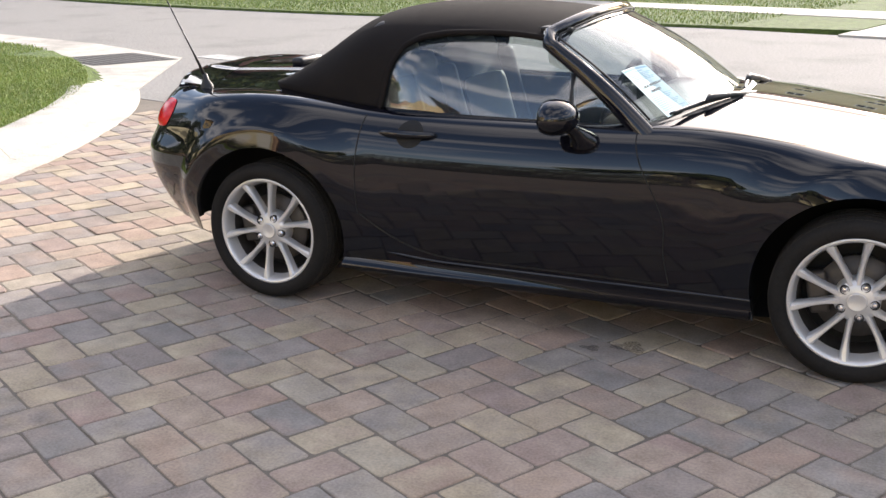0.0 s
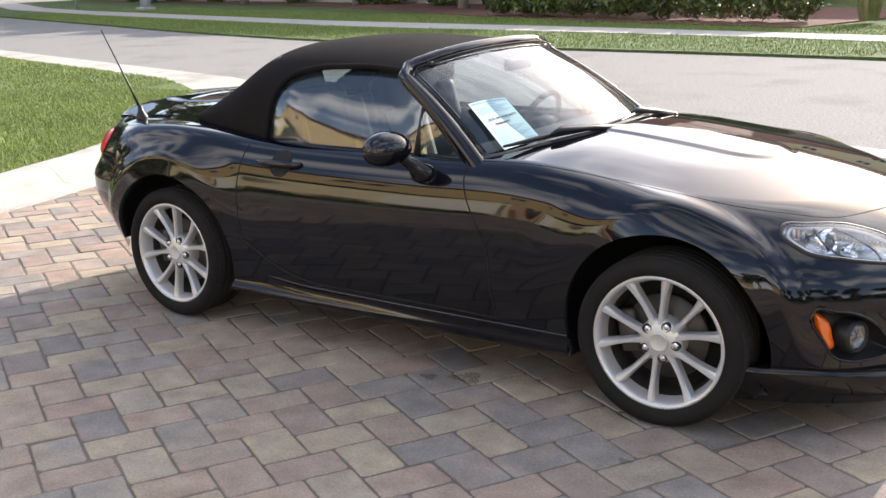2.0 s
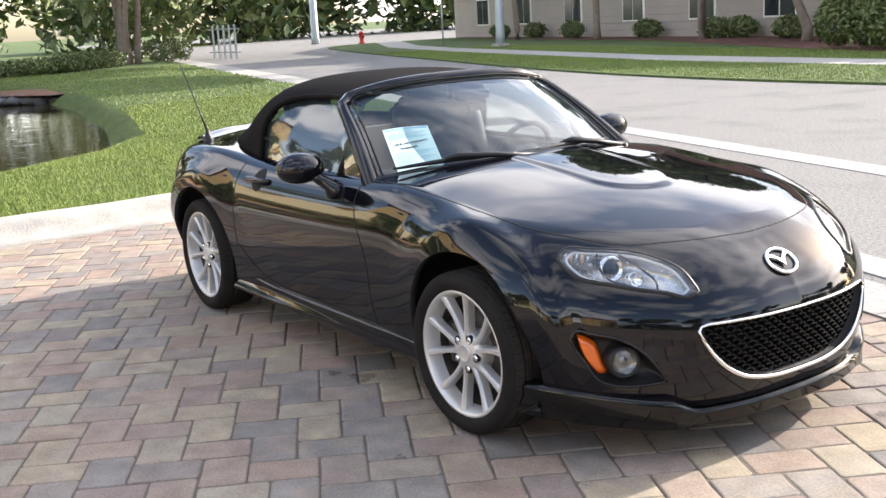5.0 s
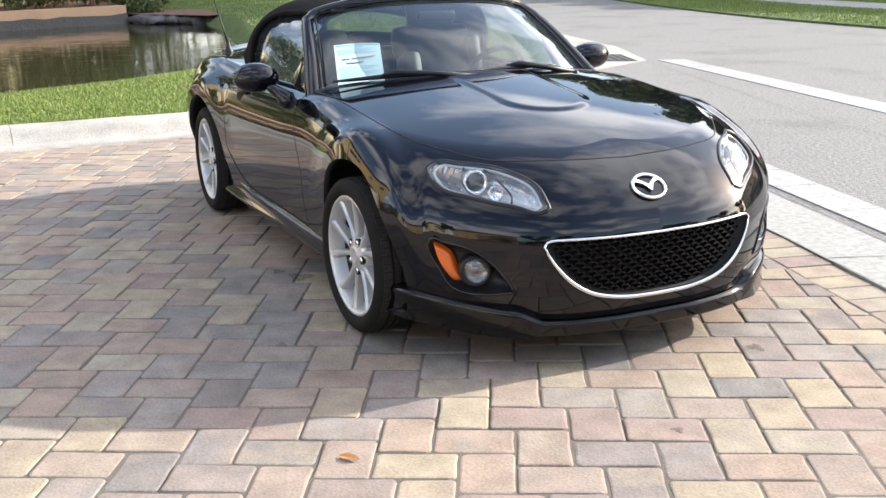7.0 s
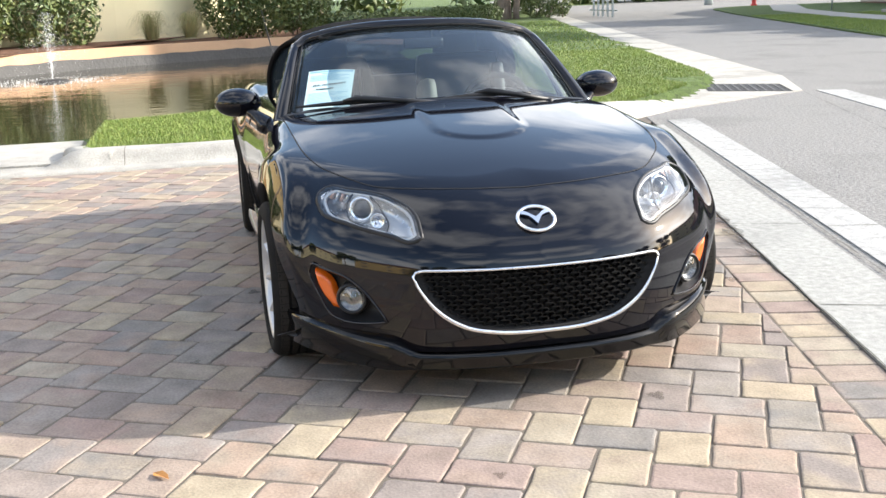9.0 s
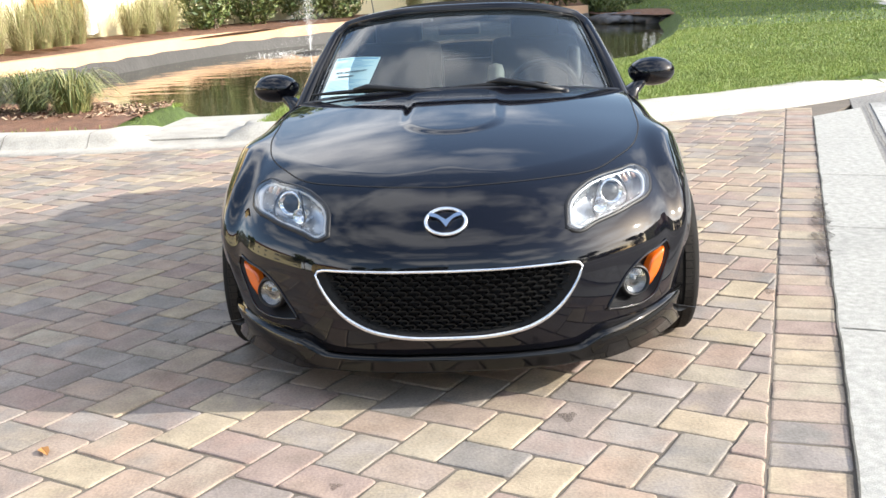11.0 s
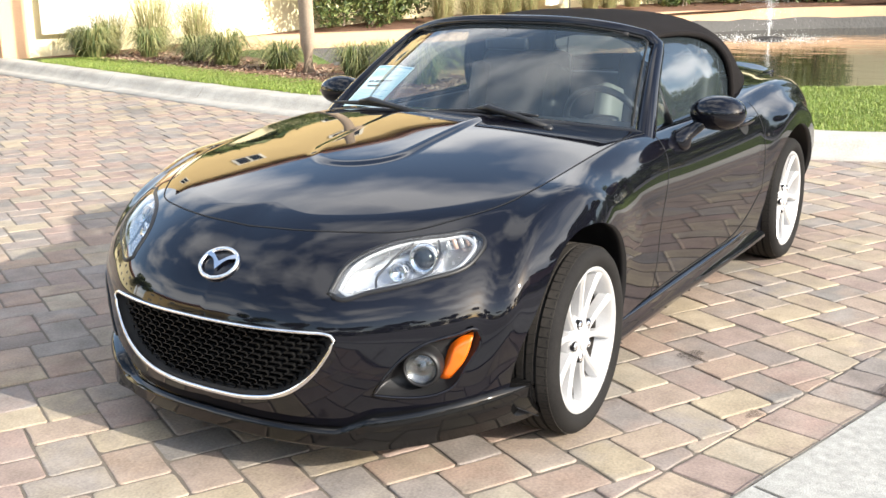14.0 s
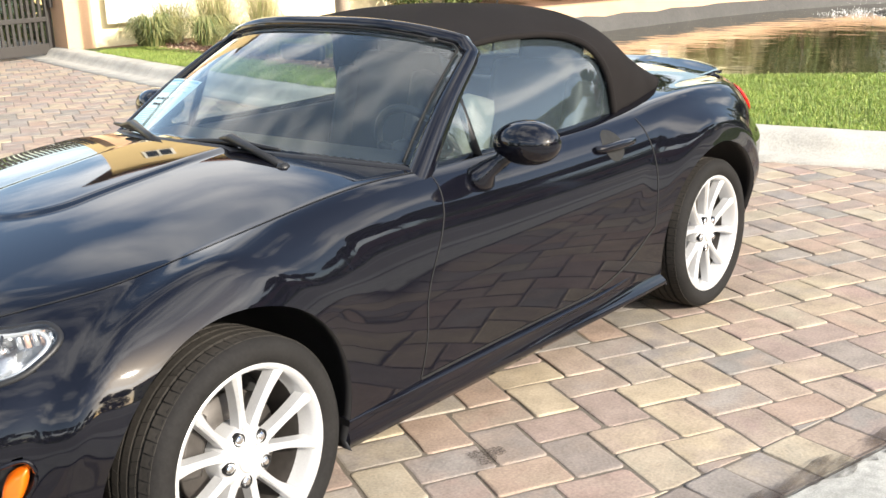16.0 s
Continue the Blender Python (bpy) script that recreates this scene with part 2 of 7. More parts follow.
# ---- mesh helpers ----
def mesh(name, verts, faces, mat, parent=None, label="", smooth=False):
    """One mesh object from vertices and faces, under parent if given."""
    me = bpy.data.meshes.new(name)
    me.from_pydata([tuple(v) for v in verts], [], [tuple(f) for f in faces])
    if mat:
        me.materials.append(mat)
    if smooth:
        me.polygons.foreach_set("use_smooth", [True] * len(me.polygons))
    me.update()
    ob = new(name, me)
    if parent:
        ob.parent = parent
    if label:
        ob["label"] = label
    return ob


def part(name, bm, mat, parent, label="", smooth=True):
    """Links a bmesh as one mesh under a thing or a part."""
    me = bpy.data.meshes.new(name)
    bm.to_mesh(me)
    bm.free()
    me.materials.append(mat)
    me.polygons.foreach_set("use_smooth", [smooth] * len(me.polygons))
    ob = new(name, me)
    if parent:
        ob.parent = parent
    if label:
        ob["label"] = label
    return ob


def spline(keys, s):
    """A smooth curve through keys (tuples), at s from 0 to 1 along its length."""
    k = np.array(keys, float)
    d = np.concatenate([[0], np.cumsum(np.linalg.norm(np.diff(k, axis=0), axis=1))])
    tan = np.gradient(k, d, axis=0)
    x = np.clip(np.asarray(s, float), 0, 1) * d[-1]
    i = np.clip(np.searchsorted(d, x, "right") - 1, 0, len(k) - 2)
    h = (d[i + 1] - d[i])
    u = ((x - d[i]) / h)[..., None]
    h = h[..., None]
    return (2 * u**3 - 3 * u**2 + 1) * k[i] + (u**3 - 2 * u**2 + u) * h * tan[i] + (3 * u**2 - 2 * u**3) * k[i + 1] + (u**3 - u**2) * h * tan[i + 1]


def curve1(keys, x):
    """A smooth height through keys (x, value), x rising."""
    k = np.array(keys, float)
    tan = np.gradient(k[:, 1], k[:, 0])
    x = np.clip(np.asarray(x, float), k[0, 0], k[-1, 0])
    i = np.clip(np.searchsorted(k[:, 0], x, "right") - 1, 0, len(k) - 2)
    h = k[i + 1, 0] - k[i, 0]
    u = (x - k[i, 0]) / h
    return (2 * u**3 - 3 * u**2 + 1) * k[i, 1] + (u**3 - 2 * u**2 + u) * h * tan[i] + (3 * u**2 - 2 * u**3) * k[i + 1, 1] + (u**3 - u**2) * h * tan[i + 1]


def box_bm(size, at=(0, 0, 0), bevel=0.0, turn=None, segments=2):
    bm = bmesh.new()
    bmesh.ops.create_cube(bm, size=1.0)
    bmesh.ops.scale(bm, vec=size, verts=bm.verts)
    if bevel:
        bmesh.ops.bevel(bm, geom=bm.edges[:], offset=bevel, segments=segments, profile=0.6, affect="EDGES")
    if turn is not None:
        bmesh.ops.transform(bm, matrix=turn, verts=bm.verts)
    bmesh.ops.translate(bm, vec=at, verts=bm.verts)
    return bm


def lathe(profile, steps, axis="z"):
    """Vertices and faces of a profile (radius, height) turned round an axis."""
    v, f, n = [], [], len(profile)
    for i in range(steps):
        a = 2 * math.pi * i / steps
        for r, h in profile:
            c, s = r * math.cos(a), r * math.sin(a)
            v.append((c, s, h) if axis == "z" else (c, h, s))
    for i in range(steps):
        j = (i + 1) % steps
        for k in range(n - 1):
            q = (i * n + k, j * n + k, j * n + k + 1, i * n + k + 1)
            f.append(q if axis == "z" else q[::-1])
    return v, f


def tube(path, radius, sides=8, flat=1.0, caps=True, closed=False, up=(0, 0, 1)):
    """A round bar along a path; radius may be a list; flat squashes it along the up way."""
    p = [Vector(q) for q in path]
    n = len(p)
    r = radius if hasattr(radius, "__len__") else [radius] * n
    v, f = [], []
    for i in range(n):
        a, b = (p[i - 1], p[(i + 1) % n]) if closed else (p[max(i - 1, 0)], p[min(i + 1, n - 1)])
        t = (b - a).normalized()
        side = t.cross(Vector(up))
        side = side.normalized() if side.length > 1e-4 else t.orthogonal().normalized()
        top = side.cross(t)
        for k in range(sides):
            w = 2 * math.pi * k / sides
            v.append(p[i] + side * (math.cos(w) * r[i]) + top * (math.sin(w) * r[i] * flat))
    for i in range(n if closed else n - 1):
        j = (i + 1) % n
        for k in range(sides):
            m = (k + 1) % sides
            f.append((i * sides + k, i * sides + m, j * sides + m, j * sides + k))
    if caps and not closed:
        f.append(tuple(range(sides))[::-1])
        f.append(tuple((n - 1) * sides + k for k in range(sides)))
    return v, f


def sheet(name, pts, z, mat, label, category, kind="structure", thick=0.0):
    """A flat piece of ground from its corners, with a thickness below."""
    n = len(pts)
    v = [(x, y, z) for x, y in pts]
    f = [tuple(range(n))]
    if thick:
        v += [(x, y, z - thick) for x, y in pts]
        f += [(i, i + n, (i + 1) % n + n, (i + 1) % n) for i in range(n)]
    ob = mesh(name, v, f, mat)
    bm = bmesh.new()
    bm.from_mesh(ob.data)
    bmesh.ops.recalc_face_normals(bm, faces=bm.faces)
    bm.faces.ensure_lookup_table()
    if bm.faces[0].normal.z < 0:
        bmesh.ops.reverse_faces(bm, faces=bm.faces)
    bm.to_mesh(ob.data)
    bm.free()
    return tagged(ob, label, category, kind=kind)


# ---- the street's own axes, turned from the car's ----
SC, SS = math.cos(radians(14.5)), math.sin(radians(14.5))


def st(u, v):
    """Along the street and across it, to the world."""
    return (u * SC + v * SS, -u * SS + v * SC)


KERB = [(-8.6, 6.0), (-7.6, 5.45), (-6.6, 4.7), (-5.75, 3.9), (-5.0, 2.95), (-4.45, 1.9), (-4.1, 1.0), (-3.9, 0.2), (-3.86, -0.6), (-3.9, -1.6), (-3.88, -2.6), (-3.87, -3.6), (-4.05, -5.1), (-4.5, -7.2), (-5.1, -9.6), (-6.0, -13.0), (-7.0, -17.0)]
kerb_line = spline(KERB, np.linspace(0, 1, 240))
kd = np.gradient(kerb_line, axis=0)
kerb_out = np.stack([kd[:, 1], -kd[:, 0]], 1) / np.linalg.norm(kd, axis=1)[:, None]
if kerb_out[120, 0] > 0:
    kerb_out = -kerb_out
POND = [(-6.9, -4.8), (-6.9, -3.1), (-7.3, -1.8), (-7.9, -0.5), (-8.8, 0.7), (-10.4, 1.8), (-14.8, 3.0), (-20, 4.0), (-27.6, 4.8), (-26.7, 0.6), (-25.2, -2.4), (-23.0, -5.4), (-20.1, -7.4), (-17.0, -8.2), (-14.4, -8.6), (-12.0, -9.3), (-9.6, -9.0), (-7.6, -6.6)]


def poly_dist(px, py, poly):
    """Signed distance to a polygon, inside below zero."""
    d = np.full(px.shape, 1e9)
    inside = np.zeros(px.shape, bool)
    n = len(poly)
    for i in range(n):
        (x0, y0), (x1, y1) = poly[i], poly[(i + 1) % n]
        ex, ey = x1 - x0, y1 - y0
        t = np.clip(((px - x0) * ex + (py - y0) * ey) / (ex * ex + ey * ey), 0, 1)
        d = np.minimum(d, np.hypot(px - x0 - t * ex, py - y0 - t * ey))
        if y0 != y1:
            inside ^= ((y0 > py) != (y1 > py)) & (px < x0 + (py - y0) * ex / (y1 - y0))
    return np.where(inside, -d, d)


def smooth01(x):
    x = np.clip(x, 0, 1)
    return x * x * (3 - 2 * x)


kx_sorted = kerb_line[np.argsort(kerb_line[:, 1])]


def ground_height(px, py):
    """The lawn's level behind the kerb, the pond's basin, and the bed under the paving."""
    v = px * SS + py * SC
    behind = np.interp(py, kx_sorted[:, 1], kx_sorted[:, 0]) - 0.36 - px
    up = smooth01(behind / 0.16) * smooth01((3.75 - v) / 0.3)
    z = -0.07 + 0.17 * up
    d = poly_dist(px, py, POND)
    z = np.where((py > -3.25) & (py < -2.15) & (px < -4.2) & (px > -9), np.minimum(z, -0.12), z)
    return np.where(d < 0.5, z * smooth01((d + 0.2) / 0.7) - 0.9 * smooth01((0.3 - d) / 1.6), z)


def build_ground():
    xs = np.concatenate([[-900, -300, -120], np.arange(-60, -10, 1.0), np.arange(-10, -2.9, 0.2), np.arange(-2.5, 60, 2.5), [120, 300, 900]])
    ys = np.concatenate([[-900, -300, -120], np.arange(-60, -14, 2.0), np.arange(-14, 8, 0.2), np.arange(8, 40, 0.8), [60, 120, 300, 900]])
    gx, gy = np.meshgrid(xs, ys)
    gz = ground_height(gx, gy)
    nx, ny = len(xs), len(ys)
    idx = np.arange(nx * ny).reshape(ny, nx)
    faces = np.stack([idx[:-1, :-1], idx[:-1, 1:], idx[1:, 1:], idx[1:, :-1]], -1).reshape(-1, 4)
    ob = mesh("ground", np.stack([gx, gy, gz], -1).reshape(-1, 3), faces.tolist(), M_ground, smooth=True)
    tagged(ob, "green lawn ground with the basin of a pond", "ground", kind="structure")


build_ground()

VERGE = [(-2.7, 11.75), (-3.6, 11.5), (-5.5, 11.2), (-8.5, 10.7), (-11.4, 10.1), (-14.5, 9.75), (-21, 9.75), (-29, 10.4), (-41, 11.4), (-50, 12.4), (-57, 13.6), (-61, 16), (-62, 20)]
WALK_LOW = [(-2.7, 13.7), (-7.4, 13.9), (-11.4, 13.6), (-19.4, 12.8), (-35.7, 13.3), (-48, 14.4), (-61, 17.6)]
WALK_HIGH = [(-2.7, 15.2), (-8.2, 15.0), (-12.6, 14.9), (-21.8, 14.3), (-40.5, 15.1), (-48, 16.0), (-61, 19.2)]
sheet("road", [st(-170, 2.0), st(60, 2.0), st(60, 11.2), st(-5.0, 11.3), st(-30, 14), st(-58, 16), st(-64, 24), st(-68, 60), st(-170, 60)], 0.0, M_asphalt, "worn grey asphalt street along the paved entrance", "road", thick=0.05)
verge_line = spline(VERGE, np.linspace(0, 1, 60))
sheet("ground_verge", [st(*q) for q in verge_line] + [st(-64, 80), st(-2.7, 80)], 0.042, M_ground, "green grass verge across the street", "grass verge", thick=0.16)
sheet("trim_concrete_band", [st(-4.75, 1.66), st(10.5, 1.66), st(10.5, 2.06), st(-5.3, 2.06)], 0.006, M_band, "rough pale concrete band between pavers and asphalt", "concrete band", thick=0.08)
sheet("trim_crosswalk_line", [st(-5.6, 2.16), st(16, 2.16), st(16, 2.44), st(-5.7, 2.44)], 0.007, M_white, "worn white crosswalk line on asphalt", "road line", thick=0.02)
sheet("trim_crosswalk_line", [st(-8.25, 4.42), st(16, 4.42), st(16, 4.76), st(-8.2, 4.76)], 0.007, M_white, "worn white crosswalk line on asphalt", "road line", thick=0.02)


def crack(name, path, width, seed, z, parent):
    """A wavy dark crack, as a thin strip laid on a road."""
    r = random.Random(seed)
    a, b = Vector(path[0]), Vector(path[1])
    n = max(4, int((b - a).length / 0.09))
    side = Vector((-(b - a).y, (b - a).x)).normalized()
    v, off = [], 0.0
    for i in range(n + 1):
        off = off * 0.8 + r.uniform(-0.9, 0.9) * width
        c = a.lerp(b, i / n) + side * off
        w = width * r.uniform(0.3, 1.0)
        v += [(c.x - side.x * w, c.y - side.y * w, z), (c.x + side.x * w, c.y + side.y * w, z)]
    mesh(name, v, [(2 * i, 2 * i + 1, 2 * i + 3, 2 * i + 2) for i in range(n)], M_crack, parent)


M_crack = material("crack_dirt", (0.11, 0.105, 0.092), 0.95, var=0.4, fine=80)
road_ob, band_ob = bpy.data.objects["road"], bpy.data.objects["trim_concrete_band"]
crack("crack", (st(-5.4, 2.11), st(9, 2.11)), 0.006, 1, 0.0092, road_ob)
crack("crack", (st(-8.2, 4.25), st(-3.0, 3.75)), 0.0045, 3, 0.003, road_ob)
crack("crack", (st(-3.0, 3.75), st(6.0, 3.9)), 0.004, 4, 0.003, road_ob)
crack("crack", (st(-4.6, 1.660), st(9, 1.660)), 0.004, 5, 0.0085, band_ob)
for i, u in enumerate((-3.6, -2.1, -0.7, 0.9, 2.3, 3.8, 5.4, 7.0)):
    crack("joint", (st(u, 1.67), st(u + 0.04, 2.05)), 0.005, 10 + i, 0.0085, band_ob)
for k, line in enumerate([o for o in bpy.data.objects if o.name.startswith("trim_crosswalk_line")]):
    rc = random.Random(90 + k)
    v0, v1, u = (2.16, 2.44, -5.5) if k == 0 else (4.42, 4.76, -8.0)
    while u < 8.5:
        crack("crack", (st(u, v0), st(u + rc.uniform(-0.08, 0.08), v1)), rc.uniform(0.002, 0.006), 30 + int(u * 10), 0.0085, line)
        u += rc.uniform(0.18, 0.6)
sheet("pavement_far", [st(*q) for q in WALK_LOW] + [st(*q) for q in WALK_HIGH[::-1]], 0.055, M_drive, "pale concrete sidewalk across the street", "sidewalk", thick=0.1)
sheet("pavement_drive", [st(-2.75, 11.1), st(12, 11.1), st(12, 40), st(-2.75, 40)], 0.03, M_drive, "pale concrete driveway across the street", "driveway", thick=0.12)
sheet("pavement_gutter", [(-5.62, 3.71), (-6.95, 6.2), (-9.0, 7.1), st(-80, 4.9), st(-80, 3.6), st(-14, 3.55), (-9.0, 5.9), (-7.6, 5.2), (-6.4, 4.1)], 0.010, M_concrete, "pale concrete gutter beside the lawn", "gutter", thick=0.08)


def build_kerb():
    prof = [(-0.02, -0.06), (-0.02, 0.008), (0.20, 0.010), (0.25, 0.02), (0.30, 0.075), (0.335, 0.112), (0.38, 0.128), (0.58, 0.128), (0.61, 0.115), (0.62, -0.05)]
    keep, n = [], len(prof)
    v, f = [], []
    for i, (p, o) in enumerate(zip(kerb_line, kerb_out)):
        y = p[1]
        low = smooth01((4.9 - y) / 1.6) * (1 - smooth01((y + 3.25) / 0.3) * smooth01((-2.05 - y) / 0.3))
        for w, z in prof:
            wob = 0.004 * math.sin(i * 0.7) * (z > 0.05)
            v.append((p[0] + o[0] * w, p[1] + o[1] * w, (z if z < 0.02 else 0.012 + (z - 0.012) * low) + wob * 0.5))
    for i in range(len(kerb_line) - 1):
        for k in range(n - 1):
            f.append((i * n + k, i * n + k + 1, (i + 1) * n + k + 1, (i + 1) * n + k))
    ob = mesh("kerb", v, f, M_concrete, smooth=True)
    bm = bmesh.new()
    bm.from_mesh(ob.data)
    bmesh.ops.recalc_face_normals(bm, faces=bm.faces)
    bm.to_mesh(ob.data)
    bm.free()
    tagged(ob, "pale concrete mountable kerb with its gutter along the pavers", "kerb", kind="structure")
    for y in (0.95, -1.7, -3.45, -4.35, -6.4, -8.4):
        i = int(np.argmin(np.abs(kerb_line[:, 1] - y)))
        p, o = kerb_line[i], kerb_out[i]
        a = Vector((-o[1], o[0], 0)) * 0.0028
        vv = []
        for w, z in prof[2:8]:
            c = Vector((p[0] + o[0] * w, p[1] + o[1] * w, z + 0.0022))
            vv += [c - a, c + a]
        mesh("joint", vv, [(2 * k, 2 * k + 1, 2 * k + 3, 2 * k + 2) for k in range(5)], M_sand, ob)
    flume = [(-4.35, -2.15), (-4.35, -3.2), (-6.0, -3.15), (-7.9, -3.0), (-7.9, -2.2), (-6.0, -2.2)]
    vv = [(x, y, 0.03 if x > -5 else (0.02 if x > -7 else -0.33)) for x, y in flume] + [(x, y, -0.5) for x, y in flume]
    fl = mesh("flume", vv, [(0, 5, 2, 1), (5, 4, 3, 2)] + [(i, i + 6, (i + 1) % 6 + 6, (i + 1) % 6) for i in range(6)], M_concrete)
    tagged(fl, "pale concrete spillway from the gutter into the pond", "spillway", kind="structure")


build_kerb()


def return_kerb(path, label):
    """A rounded kerb that turns in from the street beside the spillway and dips to the water."""
    c = spline(path, np.linspace(0, 1, 40))
    d = np.gradient(c, axis=0)
    o = np.stack([-d[:, 1], d[:, 0]], 1) / np.linalg.norm(d, axis=1)[:, None]
    prof = [(-0.14, -0.3), (-0.13, 0.06), (-0.10, 0.105), (-0.05, 0.125), (0.05, 0.127), (0.10, 0.11), (0.13, 0.06), (0.14, -0.3)]
    v = []
    for i, (p, q) in enumerate(zip(c, o)):
        fall = 0.34 * float(smooth01((i / 39 - 0.12) / 0.75))
        v += [(p[0] + q[0] * w, p[1] + q[1] * w, z - fall if z > 0 else z) for w, z in prof]
    f = [(i * 8 + k, i * 8 + k + 1, (i + 1) * 8 + k + 1, (i + 1) * 8 + k) for i in range(39) for k in range(7)] + [tuple(range(8))]
    ob = mesh("kerb_return", v, f, M_concrete, smooth=True)
    bm = bmesh.new()
    bm.from_mesh(ob.data)
    bmesh.ops.recalc_face_normals(bm, faces=bm.faces)
    bm.to_mesh(ob.data)
    bm.free()
    tagged(ob, label, "kerb", kind="structure")


return_kerb([(-4.30, -1.75), (-4.42, -1.98), (-4.8, -2.12), (-5.8, -2.16), (-7.2, -2.16)], "rounded concrete kerb end beside the spillway and the lawn")
return_kerb([(-4.30, -3.62), (-4.42, -3.40), (-4.8, -3.27), (-5.8, -3.22), (-7.0, -3.2)], "rounded concrete kerb end beside the spillway and the mulch")
sheet("water", [(-6.4, -3.2), (-6.8, -1.4), (-7.4, -0.1), (-8.4, 1.2), (-10.2, 2.5), (-14.8, 3.8), (-20, 4.8), (-26.6, 5.4), (-25.7, 0.8), (-24.1, -1.9), (-22.1, -4.6), (-19.5, -6.3), (-16.8, -7.1), (-14.2, -7.5), (-11.5, -8.6), (-9, -8.4), (-7.4, -6.8), (-6.6, -4.8)], -0.18, M_water, "still brown-green pond water with ripples", "pond water")
sheet("joint_bed", [st(-4.6, 1.7), st(9, 1.7), (9, -3), (9, -18), (-7.2, -18), (-5.2, -9.6), (-4.1, -5), (-4.0, 0.2), (-4.5, 1.9), (-5.2, 3.0), (-5.7, 3.8)], -0.0048, M_sand, "dark sand bed under the pavers", "sand bed", thick=0.04)

# ---- the car ----
from mathutils.bvhtree import BVHTree
M_paint = material("black_paint", (0.0035, 0.0036, 0.006), 0.035, var=0.1, scale=2, fine=300, spec=0.46)
M_lip = material("scuffed_black_lip", (0.004, 0.0039, 0.004), 0.045, var=0.3, fine=80, spec=0.38)
M_trim = material("black_plastic", (0.011, 0.011, 0.012), 0.45, var=0.2, fine=200, spec=0.35)
M_grid = material("grille_plastic", (0.006, 0.006, 0.006), 0.5, var=0.2, spec=0.25)
# near-black fill for gaps; stands in for shade behind spokes, handle and drain bars
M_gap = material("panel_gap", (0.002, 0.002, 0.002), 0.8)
M_cloth = material("black_canvas", (0.0125, 0.011, 0.0108), 0.95, var=0.3, scale=4, fine=500, bump=0.0008, spec=0.06)
M_tread = material("dusty_tread", (0.030, 0.027, 0.024), 0.85, var=0.35, scale=8, fine=90, spec=0.1)
M_rubber = material("tyre_rubber", (0.016, 0.0152, 0.0148), 0.75, var=0.3, scale=8, fine=120, bump=0.0006, spec=0.07)
M_alloy = material("silver_alloy", (0.56, 0.56, 0.565), 0.36, metal=0.5, var=0.08, fine=200)
M_chrome = material("chrome", (0.85, 0.85, 0.86), 0.06, metal=1.0, var=0.03)
M_reflect = material("lamp_reflector", (0.56, 0.565, 0.57), 0.25, metal=0.72, var=0.10, scale=12)
M_bowl = material("fog_lamp_bowl", (0.20, 0.205, 0.21), 0.2, metal=0.85, var=0.3, scale=60)
# darkened for the shade inside the wheel, on barrel, disc and caliper
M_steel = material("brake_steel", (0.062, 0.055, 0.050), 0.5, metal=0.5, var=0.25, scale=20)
M_leather = material("dark_leather", (0.022, 0.021, 0.021), 0.55, var=0.2, fine=150, bump=0.0008)
M_grey = material("grey_seat_panel", (0.21, 0.215, 0.185), 0.6, var=0.1)
M_indicator = material("indicator_prism", (0.66, 0.44, 0.34), 0.25, metal=0.4, var=0.15, scale=30)
M_bezel = material("lamp_bezel", (0.035, 0.036, 0.04), 0.3, var=0.1)
M_amber = material("amber_lens", (0.72, 0.13, 0.007), 0.12, var=0.08, coat=1)
M_tail = material("red_lens", (0.50, 0.006, 0.008), 0.15, var=0.1, spec=0.3)
M_paper = material("pale_blue_paper", (0.62, 0.80, 0.80), 0.8, var=0.05)
M_blue = material("blue_print", (0.24, 0.46, 0.62), 0.8, var=0.05)
M_ink = material("black_ink", (0.02, 0.025, 0.03), 0.8)
M_screen = glass("windscreen_glass", (0.70, 0.77, 0.78), 0.10, 0.95, 0.020)
M_side = glass("side_glass", (0.66, 0.72, 0.72), 0.13, 0.95, 0.03)
M_lens = glass("lamp_glass", (0.92, 0.94, 0.95), 0.09, 0.95)

car = new("sports_car")
tagged(car, "black convertible sports car with a closed canvas top on pavers", "car")

OUTLINE = [(1.945, 0), (1.935, 0.2), (1.885, 0.39), (1.80, 0.53), (1.67, 0.68), (1.49, 0.778), (1.165, 0.822), (0.75, 0.808), (0.3, 0.80), (-0.3, 0.805), (-0.75, 0.818), (-1.165, 0.838), (-1.55, 0.815), (-1.82, 0.70), (-1.96, 0.5), (-2.035, 0.25), (-2.055, 0)]
SPINE_Z = [(-2.1, 0.80), (-1.85, 0.855), (-1.6, 0.872), (-1.2, 0.885), (-0.7, 0.865), (0.2, 0.86), (0.62, 0.868), (1.0, 0.828), (1.3, 0.783), (1.5, 0.742), (1.7, 0.69), (1.96, 0.615)]
AXLES, AXLE_Z, ARCH_R = (1.165, -1.150), 0.296, 0.354


def hood_bulge(x, y):
    d = 0.198 + 0.03 * np.clip(1.0 - x, 0, 0.5) - np.hypot(np.maximum(x - 1.125, 0), y)
    return 0.0062 * smooth01(d / 0.044)


def top_height(x, y):
    """The height of hood, cowl and deck before the shoulders round off."""
    a = np.abs(y)
    z = curve1(SPINE_Z, x) - 0.115 * y * y
    z = z + 0.014 * np.exp(-((a - 0.86) / 0.13) ** 2 - ((x - 1.15) / np.where(x < 1.15, 0.80, 0.40)) ** 2)
    z = z + 0.022 * np.exp(-((a - 0.74) / 0.10) ** 2 - ((x + 1.17) / 0.40) ** 2)
    return z + hood_bulge(x, y)


